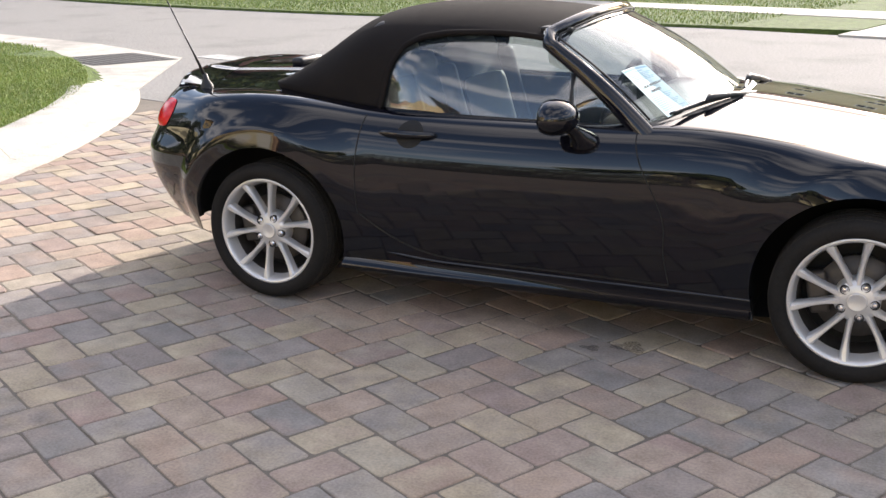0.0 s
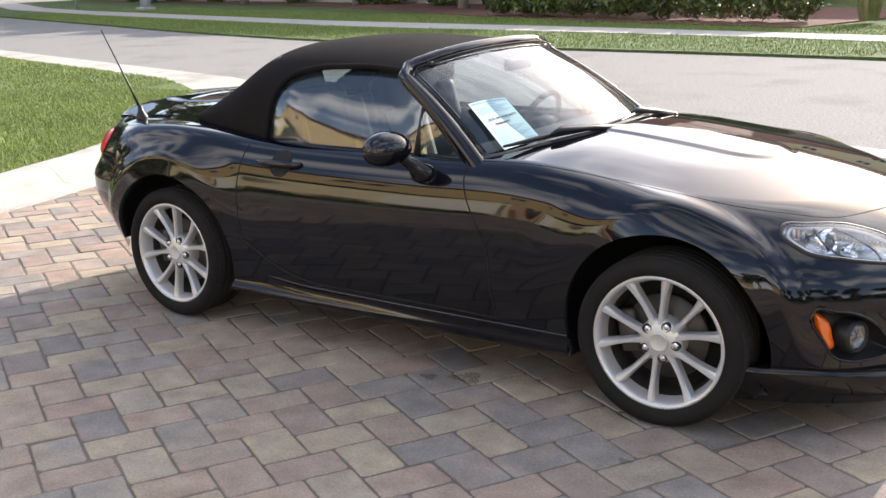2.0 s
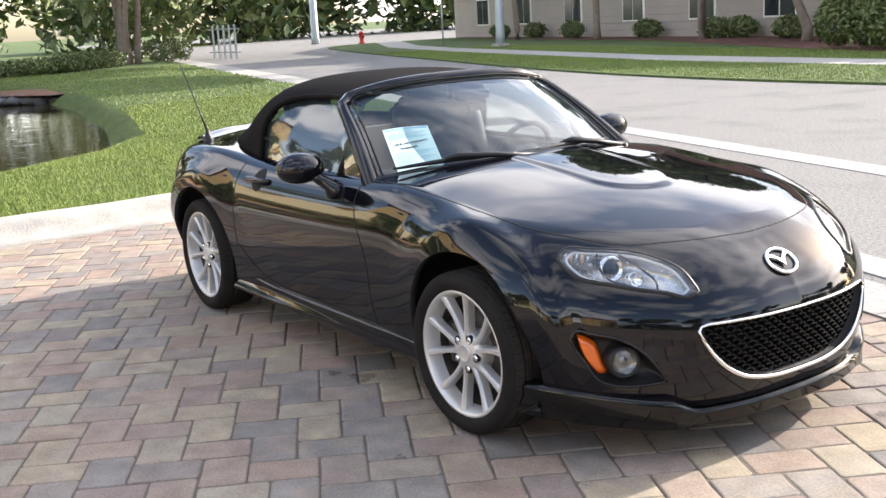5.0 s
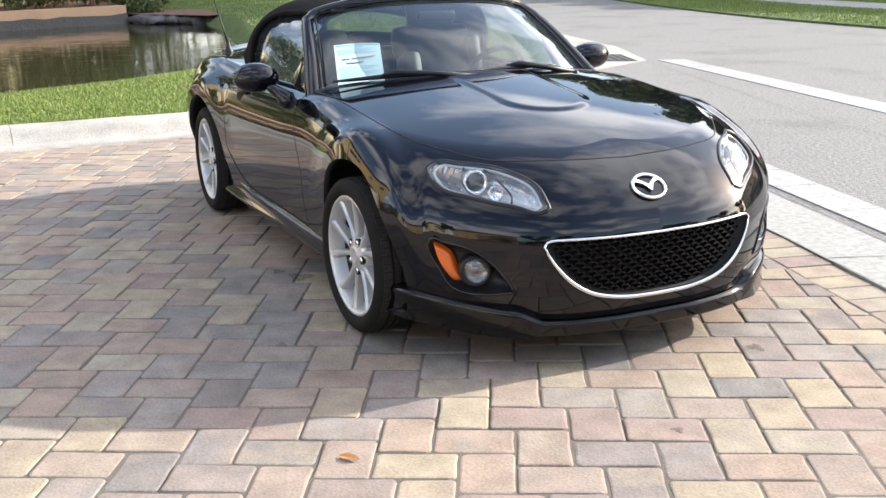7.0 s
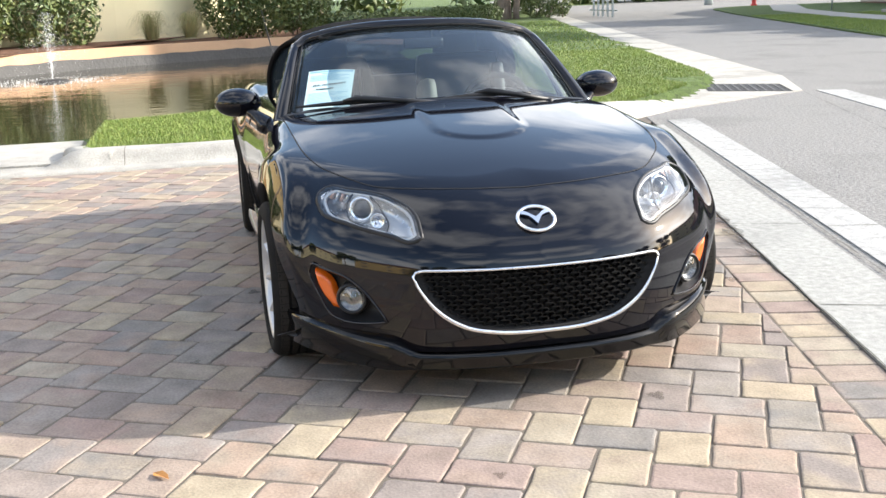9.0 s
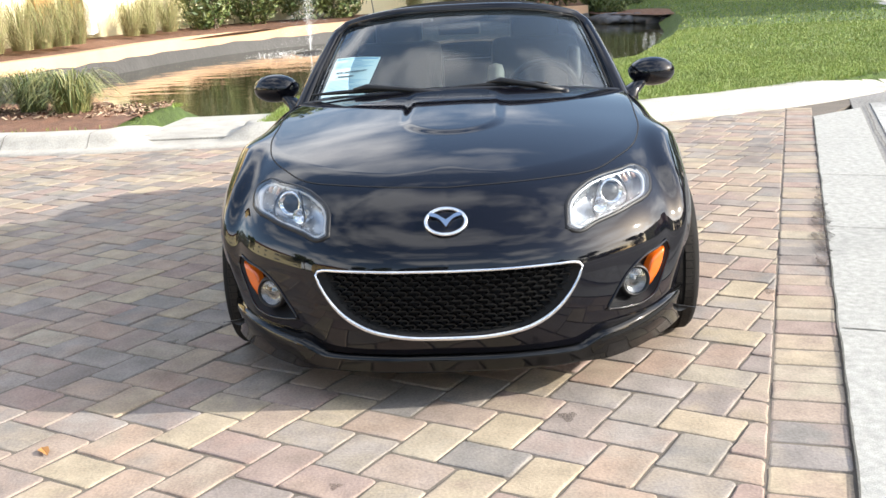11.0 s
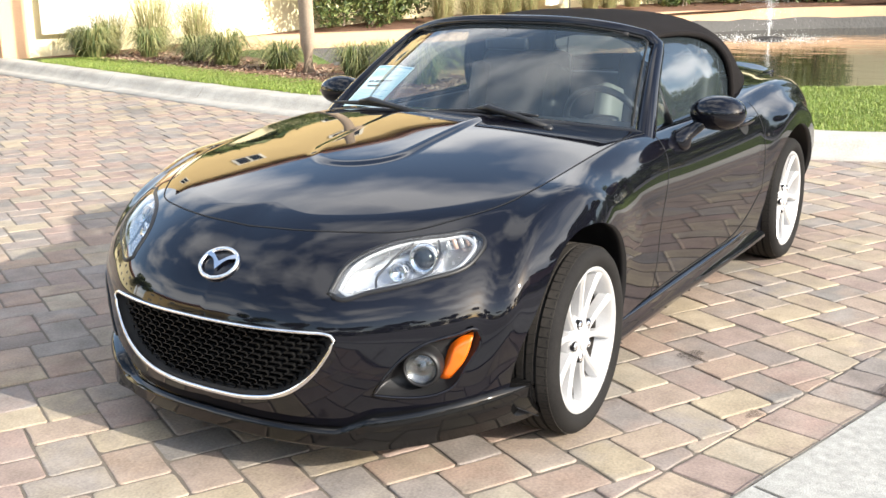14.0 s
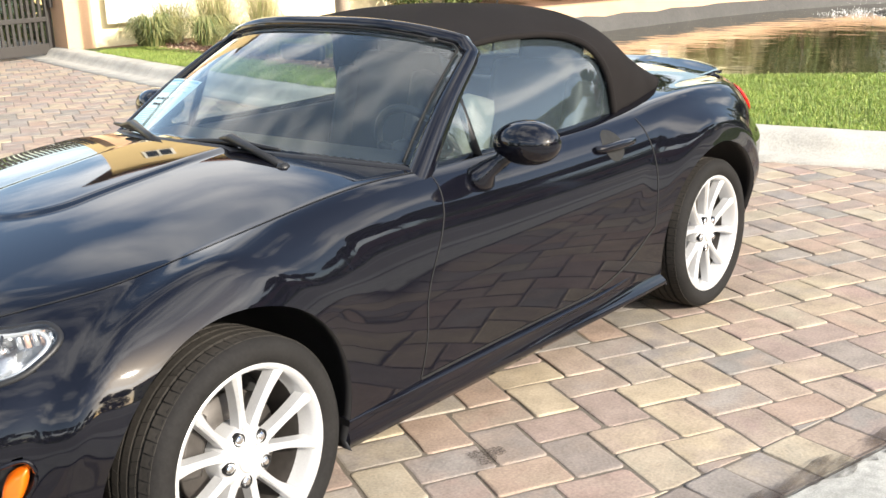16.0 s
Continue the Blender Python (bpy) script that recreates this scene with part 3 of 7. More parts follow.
def side_inset(x, z):
    """How far the side stands inside the widest line at a height."""
    nose = smooth01((x - 1.45) / 0.3)
    tail = smooth01((-1.42 - x) / 0.32)
    d = 0.022 * np.clip((0.52 - z) / 0.3, 0, 2) ** 2 * (1 - nose) * (1 - tail)
    d = d + nose * 0.045 * np.clip((0.36 - z) / 0.2, 0, 2) ** 2
    d = d + tail * (0.034 * smooth01((z - 0.57) / 0.09) + 0.15 * np.clip((0.52 - z) / 0.30, 0, 2) ** 1.5)
    return d


def build_body():
    nt, ns, nr, nn = 440, 60, 26, 76
    t = np.linspace(0, 1, nt)
    t = t - 0.012 * np.sin(2 * np.pi * t)
    o = spline(OUTLINE, t)
    o[0, 1] = o[-1, 1] = 0
    xo, yo = o[:, 0], np.maximum(o[:, 1], 0)
    xs = np.where(xo > 1.2, 1.2 + 0.3 * (1 - np.exp(-(xo - 1.2) / 0.3)), np.where(xo < -1.3, -1.3 - 0.3 * (1 - np.exp((xo + 1.3) / 0.3)), xo))
    way = np.stack([xs - xo, -yo], 1)
    reach = np.maximum(np.linalg.norm(way, axis=1), 1e-6)
    way /= reach[:, None]
    low_tail = smooth01((-1.32 - xo) / 0.2)
    front, back = smooth01((xo - 1.0) / 0.75), smooth01((-1.35 - xo) / 0.5)
    rh = 0.13 + 0.21 * front + 0.10 * back
    rv = 0.225 - 0.015 * front
    zt = top_height(xo, yo) - rv
    rows = []
    zb = 0.175 + 0.075 * low_tail
    for k in range(ns):
        z = zb + (zt - zb) * k / ns
        d = side_inset(xo, z)
        rows.append(np.stack([xo + way[:, 0] * d, yo + way[:, 1] * d, z], 1))
    n = 2.25
    for k in range(nr):
        a = math.pi / 2 * k / nr
        d = rh * (1 - math.cos(a) ** (2 / n))
        drop = rv * (1 - math.sin(a) ** (2 / n)) if k else rv
        d = d + side_inset(xo, zt + rv - drop) * (1 - (k / nr) ** 3)
        x, y = xo + way[:, 0] * d, yo + way[:, 1] * d
        rows.append(np.stack([x, y, top_height(x, y) * (k / nr) ** 0.5 + (zt + rv) * (1 - (k / nr) ** 0.5) - drop], 1))
    for k in range(nn + 1):
        d = rh + (reach - rh) * k / nn
        x, y = xo + way[:, 0] * d, yo + way[:, 1] * d
        rows.append(np.stack([x, np.maximum(y, 0), top_height(x, y)], 1))
    g = np.array(rows)
    ny = g.shape[0]
    # a flared brow round each wheel opening
    nrm = np.cross(np.gradient(g, axis=1), np.gradient(g, axis=0))
    nrm /= np.maximum(np.linalg.norm(nrm, axis=2, keepdims=True), 1e-9)
    out = np.sign((nrm * (g * [0.2, 1, 1] - [0, 0, 0.4])).sum(2, keepdims=True))
    for ax, high in zip(AXLES, (0.027, 0.023)):
        x, y, z = g[:, :, 0], g[:, :, 1], g[:, :, 2]
        ahead = (x - ax) * np.sign(ax)
        r, th = np.hypot(ahead, z - AXLE_Z), np.degrees(np.arctan2(z - AXLE_Z, ahead))
        th = np.where(th < -90, th + 360, th)
        w = smooth01((th + 12) / 42) * (1 - smooth01((th - 92) / 92)) * smooth01((y - 0.655) / 0.10)
        rear = smooth01((th - 85) / 60)
        brow = smooth01((0.498 + 0.09 * rear - r) / (0.088 + 0.11 * rear)) + 0.16 * (1 - rear) * np.exp(-((r - 0.428) / 0.030) ** 2)
        g = g + nrm * out * (high * brow * w)[:, :, None]
    v = g.reshape(-1, 3)
    idx = np.arange(ny * nt).reshape(ny, nt)
    f = np.stack([idx[:-1, :-1], idx[:-1, 1:], idx[1:, 1:], idx[1:, :-1]], -1).reshape(-1, 4)
    mv = v * [1, -1, 1]
    verts = np.concatenate([v, mv])
    faces = np.concatenate([f[:, ::-1], f + len(v)])
    bm = bmesh.new()
    vs = [bm.verts.new(p) for p in verts]
    for q in faces.tolist():
        try:
            bm.faces.new([vs[i] for i in q])
        except ValueError:
            pass
    bmesh.ops.remove_doubles(bm, verts=bm.verts, dist=0.0004)
    bmesh.ops.recalc_face_normals(bm, faces=bm.faces)
    if sum(fc.normal.z for fc in bm.faces if abs(fc.calc_center_median().x - 1.2) < 0.1 and fc.calc_center_median().z > 0.7) < 0:
        bmesh.ops.reverse_faces(bm, faces=bm.faces)
    bm.normal_update()
    return bm


body_bm = build_body()
skin = BVHTree.FromBMesh(body_bm)


def on_skin(p, way):
    """The place where a ray from p meets the car's skin, and the normal there."""
    hit, nrm, _, _ = skin.ray_cast(Vector(p), Vector(way))
    if hit is None:
        hit, nrm, _, _ = skin.find_nearest(Vector(p))
    return hit, nrm


def from_top(x, y):
    return on_skin((x, y, 2.0), (0, 0, -1))


def from_side(x, z, s):
    return on_skin((x, 2.0 * s, z), (0, -s, 0))


class Patch:
    """A region of the skin, drawn by an outline in a plane (a, b) round a middle, and seen along a way."""

    def __init__(self, mid, a, way, ring, n=72):
        self.mid, self.way = Vector(mid), Vector(way).normalized()
        a = Vector(a)
        self.a = (a - self.way * a.dot(self.way)).normalized()
        self.b = self.way.cross(self.a)
        if self.b.z < 0:
            self.b = -self.b
        pts = spline(list(ring) + [ring[0]], np.linspace(0, 1, n + 1))[:-1]
        self.ring = [(float(p[0]), float(p[1])) for p in pts]
        self.c = (sum(p[0] for p in self.ring) / n, sum(p[1] for p in self.ring) / n)

    def point(self, u, v, lift=0.0):
        p, nrm = on_skin(self.mid + self.a * u + self.b * v - self.way * 0.6, self.way)
        if nrm.dot(self.way) > 0:
            nrm = -nrm
        return p + (nrm * 0.5 - self.way * 0.5) * lift

    def inner(self, rho, k):
        u, v = self.ring[k % len(self.ring)]
        return self.c[0] + (u - self.c[0]) * rho, self.c[1] + (v - self.c[1]) * rho

    def surface(self, lift, rings=10, top=1.0):
        """A disc over the region; lift(rho) gives its height over the skin."""
        n = len(self.ring)
        v = [self.point(*self.c, lift(0.0))]
        f = []
        for r in range(1, rings + 1):
            rho = top * r / rings
            v += [self.point(*self.inner(rho, k), lift(rho)) for k in range(n)]
        for k in range(n):
            m = (k + 1) % n
            f.append((0, 1 + k, 1 + m))
            for r in range(rings - 1):
                f.append((1 + r * n + k, 1 + (r + 1) * n + k, 1 + (r + 1) * n + m, 1 + r * n + m))
        if (Vector(v[1 + n // 4]) - v[0]).cross(Vector(v[1 + n // 2]) - v[0]).dot(self.way) > 0:
            f = [q[::-1] for q in f]
        return v, f

    def edge(self, rho=1.0, lift=0.0):
        return [self.point(*self.inner(rho, k), lift) for k in range(len(self.ring))]

    def holds(self, p, nrm, rho=1.0):
        d = p - self.mid
        if nrm.dot(self.way) > -0.05 or abs(d.dot(self.way)) > 0.35:
            return False
        u, v = (d.dot(self.a) - self.c[0]) / rho + self.c[0], (d.dot(self.b) - self.c[1]) / rho + self.c[1]
        ins = False
        r = self.ring
        for i in range(len(r)):
            (x0, y0), (x1, y1) = r[i], r[i - 1]
            if (y0 > v) != (y1 > v) and u < x0 + (v - y0) * (x1 - x0) / (y1 - y0):
                ins = not ins
        return ins


LAMP_RING = [(-0.243, -0.016), (-0.183, 0.039), (-0.058, 0.066), (0.121, 0.043), (0.197, 0.025), (0.214, -0.002), (0.159, -0.055), (0.012, -0.064), (-0.144, -0.049), (-0.228, -0.038)]
FOG_RING = [(-0.152, -0.068), (-0.06, -0.080), (0.02, -0.076), (0.060, -0.062), (0.104, -0.004), (0.144, 0.082), (0.137, 0.097), (0.07, 0.092), (0.0, 0.077), (-0.07, 0.036), (-0.118, -0.018)]
GRILLE_RING = [(-0.405, 0.056), (-0.388, 0.0612), (-0.36, 0.062), (-0.30, 0.062), (-0.15, 0.061), (0, 0.060), (0.15, 0.061), (0.30, 0.062), (0.36, 0.062), (0.388, 0.0612), (0.405, 0.056), (0.413, 0.044), (0.408, 0.026), (0.392, -0.005), (0.342, -0.070), (0.265, -0.122), (0.15, -0.150), (0, -0.157), (-0.15, -0.150), (-0.265, -0.122), (-0.342, -0.070), (-0.392, -0.005), (-0.408, 0.026), (-0.413, 0.044)]
patches = {}
for s in (1, -1):
    patches["lamp", s] = Patch((1.64, 0.51 * s, 0.61), (-0.297, 0.30 * s, 0.108), (-0.74, -0.56 * s, -0.36), LAMP_RING)
    patches["fog", s] = Patch((1.715, 0.605 * s, 0.345), (-0.61, 0.79 * s, 0), (-0.79, -0.61 * s, 0), FOG_RING)
patches["grille"] = Patch((1.9, 0, 0.392), (0, 1, 0), (-1, 0, 0), GRILLE_RING, 120)
HOOD_EDGE = [(0.40, 0.70), (0.62, 0.695), (0.95, 0.685), (1.2, 0.668), (1.36, 0.628), (1.48, 0.562), (1.59, 0.475), (1.665, 0.33), (1.705, 0.2), (1.722, 0)]
hood_side = spline(HOOD_EDGE, np.linspace(0, 1, 80))
DOOR_LOW = 0.258


def door_front(z):
    return 0.375 + 0.13 * smooth01((0.80 - z) / 0.35) + 0.03 * smooth01((0.4 - z) / 0.2)


def door_rear(z):
    return -0.700 - 0.03 * np.sin((z - 0.25) * 5.2)


def door_low(x):
    return DOOR_LOW + 0.15 * np.clip((-0.28 - x) / 0.43, 0, 1) ** 2.2


def region(p, nrm):
    """Which panel a face of the skin belongs to."""
    x, y, z = p
    if z > 0.6 and nrm.z > 0.5 and 0.36 < x < 1.735:
        lim = np.interp(x, hood_side[:, 0], hood_side[:, 1])
        if abs(y) < lim:
            return "hood"
    if abs(y) > 0.6 and door_low(x) < z and door_rear(z) < x < door_front(z):
        return "door"
    if z > 0.7 and nrm.z > 0.5 and -1.95 < x < -1.3 and abs(y) < 0.60 - 0.25 * max(0, (-1.6 - x)):
        return "boot_lid"
    return "body"


def in_cabin(p):
    lim = 0.665 - 0.34 * max(0.0, -0.75 - p.x) ** 1.3
    return p.z > 0.75 and -1.20 + 0.35 * p.y * p.y < p.x < 0.60 - 0.50 * p.y * p.y and abs(p.y) < lim


def split_body():
    me = bpy.data.meshes.new("skin")
    body_bm.verts.index_update()
    normals = [v.normal.copy() for v in body_bm.verts]
    co = [v.co.copy() for v in body_bm.verts]
    groups = {}

    def cut_arch(q, ax):
        """What a face leaves outside the round wheel opening."""
        keep = []
        for i, j in zip(q, q[1:] + q[:1]):
            ri, rj = (math.hypot(co[k].x - ax, co[k].z - AXLE_Z) - ARCH_R for k in (i, j))
            if ri >= 0:
                keep.append(i)
            if (ri >= 0) != (rj >= 0):
                u = ri / (ri - rj)
                co.append(co[i].lerp(co[j], u))
                normals.append(normals[i].lerp(normals[j], u).normalized())
                keep.append(len(co) - 1)
        return keep

    for fc in body_bm.faces:
        c = fc.calc_center_median()
        x, y, z = c
        q = [v.index for v in fc.verts]
        ax = AXLES[0] if x > 0 else AXLES[1]
        if abs(y) > 0.5 and z < 0.68 and math.hypot(x - ax, z - AXLE_Z) < ARCH_R + 0.04:
            q = cut_arch(q, ax)
            if len(q) < 3:
                continue
        if in_cabin(c):
            continue
        if x > 1.3 and any(p.holds(c, fc.normal) for p in patches.values()):
            continue
        key = region(c, fc.normal)
        if key == "door":
            key = "door_left" if y > 0 else "door_right"
        groups.setdefault(key, []).append(q)
    made = {}
    for key, faces in groups.items():
        used = sorted({i for q in faces for i in q})
        at = {i: k for k, i in enumerate(used)}
        name = "door" if key.startswith("door") else key
        ob = mesh(name, [co[i] for i in used], [[at[i] for i in q] for q in faces], M_paint, car, smooth=True)
        ob.data.normals_split_custom_set_from_vertices([normals[i] for i in used])
        made[key] = ob
    bpy.data.meshes.remove(me)
    return made


panels = split_body()


def seam(name, pts, parent, width=0.0022):
    """A dark panel gap laid on the skin; pts are (place, normal)."""
    v, f = [], []
    for i, (p, nrm) in enumerate(pts):
        a, b = pts[max(i - 1, 0)][0], pts[min(i + 1, len(pts) - 1)][0]
        side = (b - a).cross(nrm).normalized() * width
        v += [p - side + nrm * 0.0012, p + side + nrm * 0.0012]
    f = [(2 * i, 2 * i + 1, 2 * i + 3, 2 * i + 2) for i in range(len(pts) - 1)]
    return mesh(name, v, f, M_gap, parent)


hood_pts = [from_top(x, y) for x, y in hood_side] + [from_top(x, -y) for x, y in hood_side[::-1][1:]]
seam("panel_gap", hood_pts, panels["hood"])
for s, key in ((1, "door_left"), (-1, "door_right")):
    front = [from_side(door_front(z), z, s) for z in np.linspace(0.795, DOOR_LOW, 40)]
    low = [from_side(x, door_low(x), s) for x in np.linspace(door_front(DOOR_LOW), -0.715, 60)]
    rear = [from_side(door_rear(z), z, s) for z in np.linspace(door_low(-0.715), 0.795, 40)]
    seam("panel_gap", front, panels[key])
    seam("panel_gap", low, panels[key], 0.0042)
    seam("panel_gap", rear, panels[key])
lid = [(-1.28, 0.60), (-1.6, 0.585), (-1.8, 0.50)]
seam("panel_gap", [from_top(*q) for q in spline(lid, np.linspace(0, 1, 30))], panels["boot_lid"])
seam("panel_gap", [from_top(q[0], -q[1]) for q in spline(lid, np.linspace(0, 1, 30))], panels["boot_lid"])

# wheel arches: a lip and a dark liner
for ax in AXLES:
    for s in (1, -1):
        v, f, m = [], [], 72
        for i in range(m + 1):
            a = math.pi * (-0.115 + (1.23 if ax > 0 else 1.10) * i / m)
            x, z = ax + math.cos(a) * ARCH_R, AXLE_Z + math.sin(a) * ARCH_R
            p, nrm = from_side(ax + math.cos(a) * (ARCH_R + 0.006), AXLE_Z + math.sin(a) * (ARCH_R + 0.006), s)
            y = abs(p.y)
            for r, yy in ((0.004, y - 0.002), (0.0, y - 0.001), (0.0, y - 0.03), (0.02, y - 0.06), (0.02, y - 0.36), (-0.30, y - 0.37)):
                v.append((ax + math.cos(a) * (ARCH_R + r), s * yy, AXLE_Z + math.sin(a) * (ARCH_R + r)))
        for i in range(m):
            for k in range(5):
                f.append((i * 6 + k, i * 6 + k + 1, (i + 1) * 6 + k + 1, (i + 1) * 6 + k))
        mesh("wheel_arch", v, f, M_trim, car, "dark inner wheel arch", smooth=True)


# ---- lamps, grille, badge ----
def bar(name, path, radius, mat, parent, sides=8, closed=False, label="", flat=1.0):
    v, f = tube(path, radius, sides, flat, closed=closed)
    return mesh(name, v, f, mat, parent, label, smooth=True)


def disc_solid(name, mid, axis, profile, mat, parent, label="", steps=28):
    """A turned solid with its axis along a way."""
    v, f = lathe(profile, steps)
    q = Vector(axis).to_track_quat("Z", "Y").to_matrix().to_4x4()
    m = Matrix.Translation(mid) @ q
    return mesh(name, [m @ Vector(p) for p in v], f, mat, parent, label, smooth=True)


for s in (1, -1):
    p = patches["lamp", s]
    lamp = mesh("headlight", *p.surface(lambda r: -0.075 * (1 - r**5) - 0.004, 9), M_reflect, car, "clear headlight with a silver reflector and a round projector", True)
    mesh("lens", *p.surface(lambda r: 0.004 + 0.006 * (1 - r * r), 8), M_lens, lamp, smooth=True)
    bar("bezel", p.edge(0.985, -0.003), 0.0088, M_trim, lamp, 6, True)
    ax = -(p.way * 0.3) + Vector((0.75, 0.1 * s, 0.05))
    c = p.point(0.045, 0.012, -0.05)
    disc_solid("projector", c, ax, [(0.043, -0.04), (0.045, 0.010), (0.041, 0.022), (0.034, 0.024), (0.031, 0.008), (0.026, 0.012), (0.0, 0.014)], M_chrome, lamp)
    disc_solid("projector_lens", c + ax.normalized() * 0.004, ax, [(0.030, 0.006), (0.026, 0.016), (0.016, 0.023), (0, 0.026)], M_dwin, lamp)
    c2 = p.point(-0.040, -0.006, -0.050)
    disc_solid("high_beam_bowl", c2, ax, [(0.024, -0.02), (0.026, 0.012), (0.023, 0.015), (0.014, 0.0), (0, -0.006)], M_chrome, lamp)
    for k in range(5):
        c3 = p.point(0.118 + 0.018 * k, 0.030 - 0.006 * k, -0.030 + 0.003 * k)
        d3 = p.b * (0.024 - 0.003 * k)
        bar("indicator_rib", [c3 - d3, c3, c3 + d3], 0.007, M_indicator if k % 2 else M_reflect, lamp, 6)
    inner, outer = p.edge(0.865, -0.010), p.edge(0.99, -0.002)
    n_e = len(inner)
    keep = [k for k in range(n_e) if p.ring[k][0] < -0.09]
    mesh("dark_bezel", inner + outer, [(k, (k + 1) % n_e, n_e + (k + 1) % n_e, n_e + k) for k in keep], M_bezel, lamp, "dark grey inner corner of the lamp", True)

    room = Patch(p.mid, p.a, p.way, [(-0.118, -0.050), (-0.112, -0.022), (-0.060, 0.016), (0.030, 0.052), (0.088, 0.058), (0.082, 0.0), (0.040, -0.042), (-0.040, -0.050)], 40)
    bar("chamber_edge", room.edge(1.0, -0.012), 0.0034, M_trim, lamp, 6, True)
    bar("silver_border", p.edge(0.87, -0.014), 0.0065, M_alloy, lamp, 6, True)

    p = patches["fog", s]
    pocket = mesh("fog_lamp_pocket", *p.surface(lambda r: -0.055 * (1 - r**6) - 0.001, 9), M_trim, car, "black triangular fog lamp pocket in the bumper", True)
    bar("rim", p.edge(1.0, 0.001), 0.0045, M_paint, pocket, 6, True)
    c = p.point(-0.012, -0.004, -0.036)
    ax = Vector((0.9, 0.35 * s, 0.02))
    fog = disc_solid("fog_lamp", c, ax, [(0.056, -0.03), (0.055, 0.012), (0.049, 0.026), (0.044, 0.026), (0.042, 0.012), (0.03, 0.0), (0, -0.012)], M_trim, pocket, "round fog lamp in a black ring")
    disc_solid("reflector", c + ax.normalized() * 0.014, ax, [(0.042, 0.004), (0.032, -0.006), (0.016, -0.012), (0.010, -0.004), (0, -0.002)], M_bowl, fog)
    disc_solid("lens", c + ax.normalized() * 0.014, ax, [(0.043, 0.006), (0.03, 0.013), (0.012, 0.017), (0, 0.018)], M_lens, fog)
    am = Patch(p.mid, p.a, p.way, [(0.132, 0.087), (0.104, 0.077), (0.074, 0.056), (0.052, 0.002), (0.036, -0.055), (0.054, -0.059), (0.078, -0.034), (0.102, 0.0), (0.122, 0.045)], 40)
    v1, f1 = am.surface(lambda r: 0.002 - 0.022 * r**8, 8)
    v1 = [Vector(q) + p.way * 0.42 * max(0.0, 0.128 - (Vector(q) - p.mid).dot(p.a)) for q in v1]
    mesh("amber_marker", v1, f1, M_amber, pocket, "amber side marker lens", True)

gp = patches["grille"]
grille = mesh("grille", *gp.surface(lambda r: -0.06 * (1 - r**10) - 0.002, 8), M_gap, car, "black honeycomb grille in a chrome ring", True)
bar("chrome_ring", gp.edge(1.0, 0.004), [0.0047 + 0.0035 * float(smooth01((0.03 - q[1]) / 0.15)) for q in gp.ring], M_chrome, grille, 8, True)


def build_honeycomb():
    """Dark honeycomb bars set into the grille's mouth."""
    v, f = [], []
    w, h, t = 0.0425, 0.0158, 0.0015
    hexes = []
    for r in range(-12, 7):
        for c in range(-12, 13):
            u, q = (c + 0.5 * (r % 2)) * w, r * h
            hexes.append((u, q + 0.0))
    ring = gp.ring

    def inside(u, q):
        ins = False
        for i in range(len(ring)):
            (x0, y0), (x1, y1) = ring[i], ring[i - 1]
            if (y0 > q) != (y1 > q) and u < x0 + (q - y0) * (x1 - x0) / (y1 - y0):
                ins = not ins
        return ins
    for u, q in hexes:
        pts = [(u - w * 0.32, q + h * 0.5), (u + w * 0.32, q + h * 0.5), (u + w * 0.5, q), (u + w * 0.32, q - h * 0.5)]
        for (u0, q0), (u1, q1) in zip(pts[:-1], pts[1:]):
            if inside(u0 * 1.015, q0) and inside(u1 * 1.015, q1):
                a, b = gp.point(u0, q0, -0.020), gp.point(u1, q1, -0.020)
                side = Vector((0, -(b - a).z, (b - a).y)).normalized() * t
                back = Vector((-0.022, 0, 0))
                k = len(v)
                v.extend([a - side, a + side, b + side, b - side, a - side + back, a + side + back, b + side + back, b - side + back])
                f.extend([(k, k + 1, k + 2, k + 3), (k + 1, k + 5, k + 6, k + 2), (k, k + 3, k + 7, k + 4)])
    mesh("honeycomb", v, f, M_grid, grille)


build_honeycomb()

bc, bn = on_skin((2.5, 0, 0.585), (-1, 0, 0))
bq = Matrix.Translation(bc + bn * 0.004) @ bn.to_track_quat("Z", "Y").to_matrix().to_4x4()
badge = bar("badge", [bq @ Vector((0.062 * math.cos(a), 0.050 * math.sin(a), 0)) for a in np.linspace(0, 2 * math.pi, 48, endpoint=False)], 0.0064, M_chrome, car, 8, True, "chrome oval emblem")
wing_top = spline([(0.0, 0.004), (0.012, 0.013), (0.030, 0.027), (0.046, 0.033)], np.linspace(0, 1, 12))
wing_low = spline([(0.0, -0.024), (0.010, -0.008), (0.022, 0.008), (0.054, 0.021)], np.linspace(0, 1, 12))
for q in (1, -1):
    wv = [bq @ Vector((q * x, y, z)) for z in (0.006, 0.001) for line in (wing_top, wing_low) for x, y in line]
    wf = [(k, k + 1, 13 + k, 12 + k) for k in range(11)] + [(k, 24 + k, 25 + k, k + 1) for k in range(11)] + [(12 + k, 13 + k, 37 + k, 36 + k) for k in range(11)]
    mesh("emblem_wing", wv, wf, M_chrome, badge)

# front lip, side skirts, rear bumper shade
lip_path = spline([(1.40, 0.80), (1.52, 0.765), (1.68, 0.665), (1.80, 0.53), (1.875, 0.40), (1.925, 0.2), (1.935, 0)], np.linspace(0, 1, 60))
full = [(x, y) for x, y in lip_path] + [(x, -y) for x, y in lip_path[::-1][1:]]
v, f = [], []
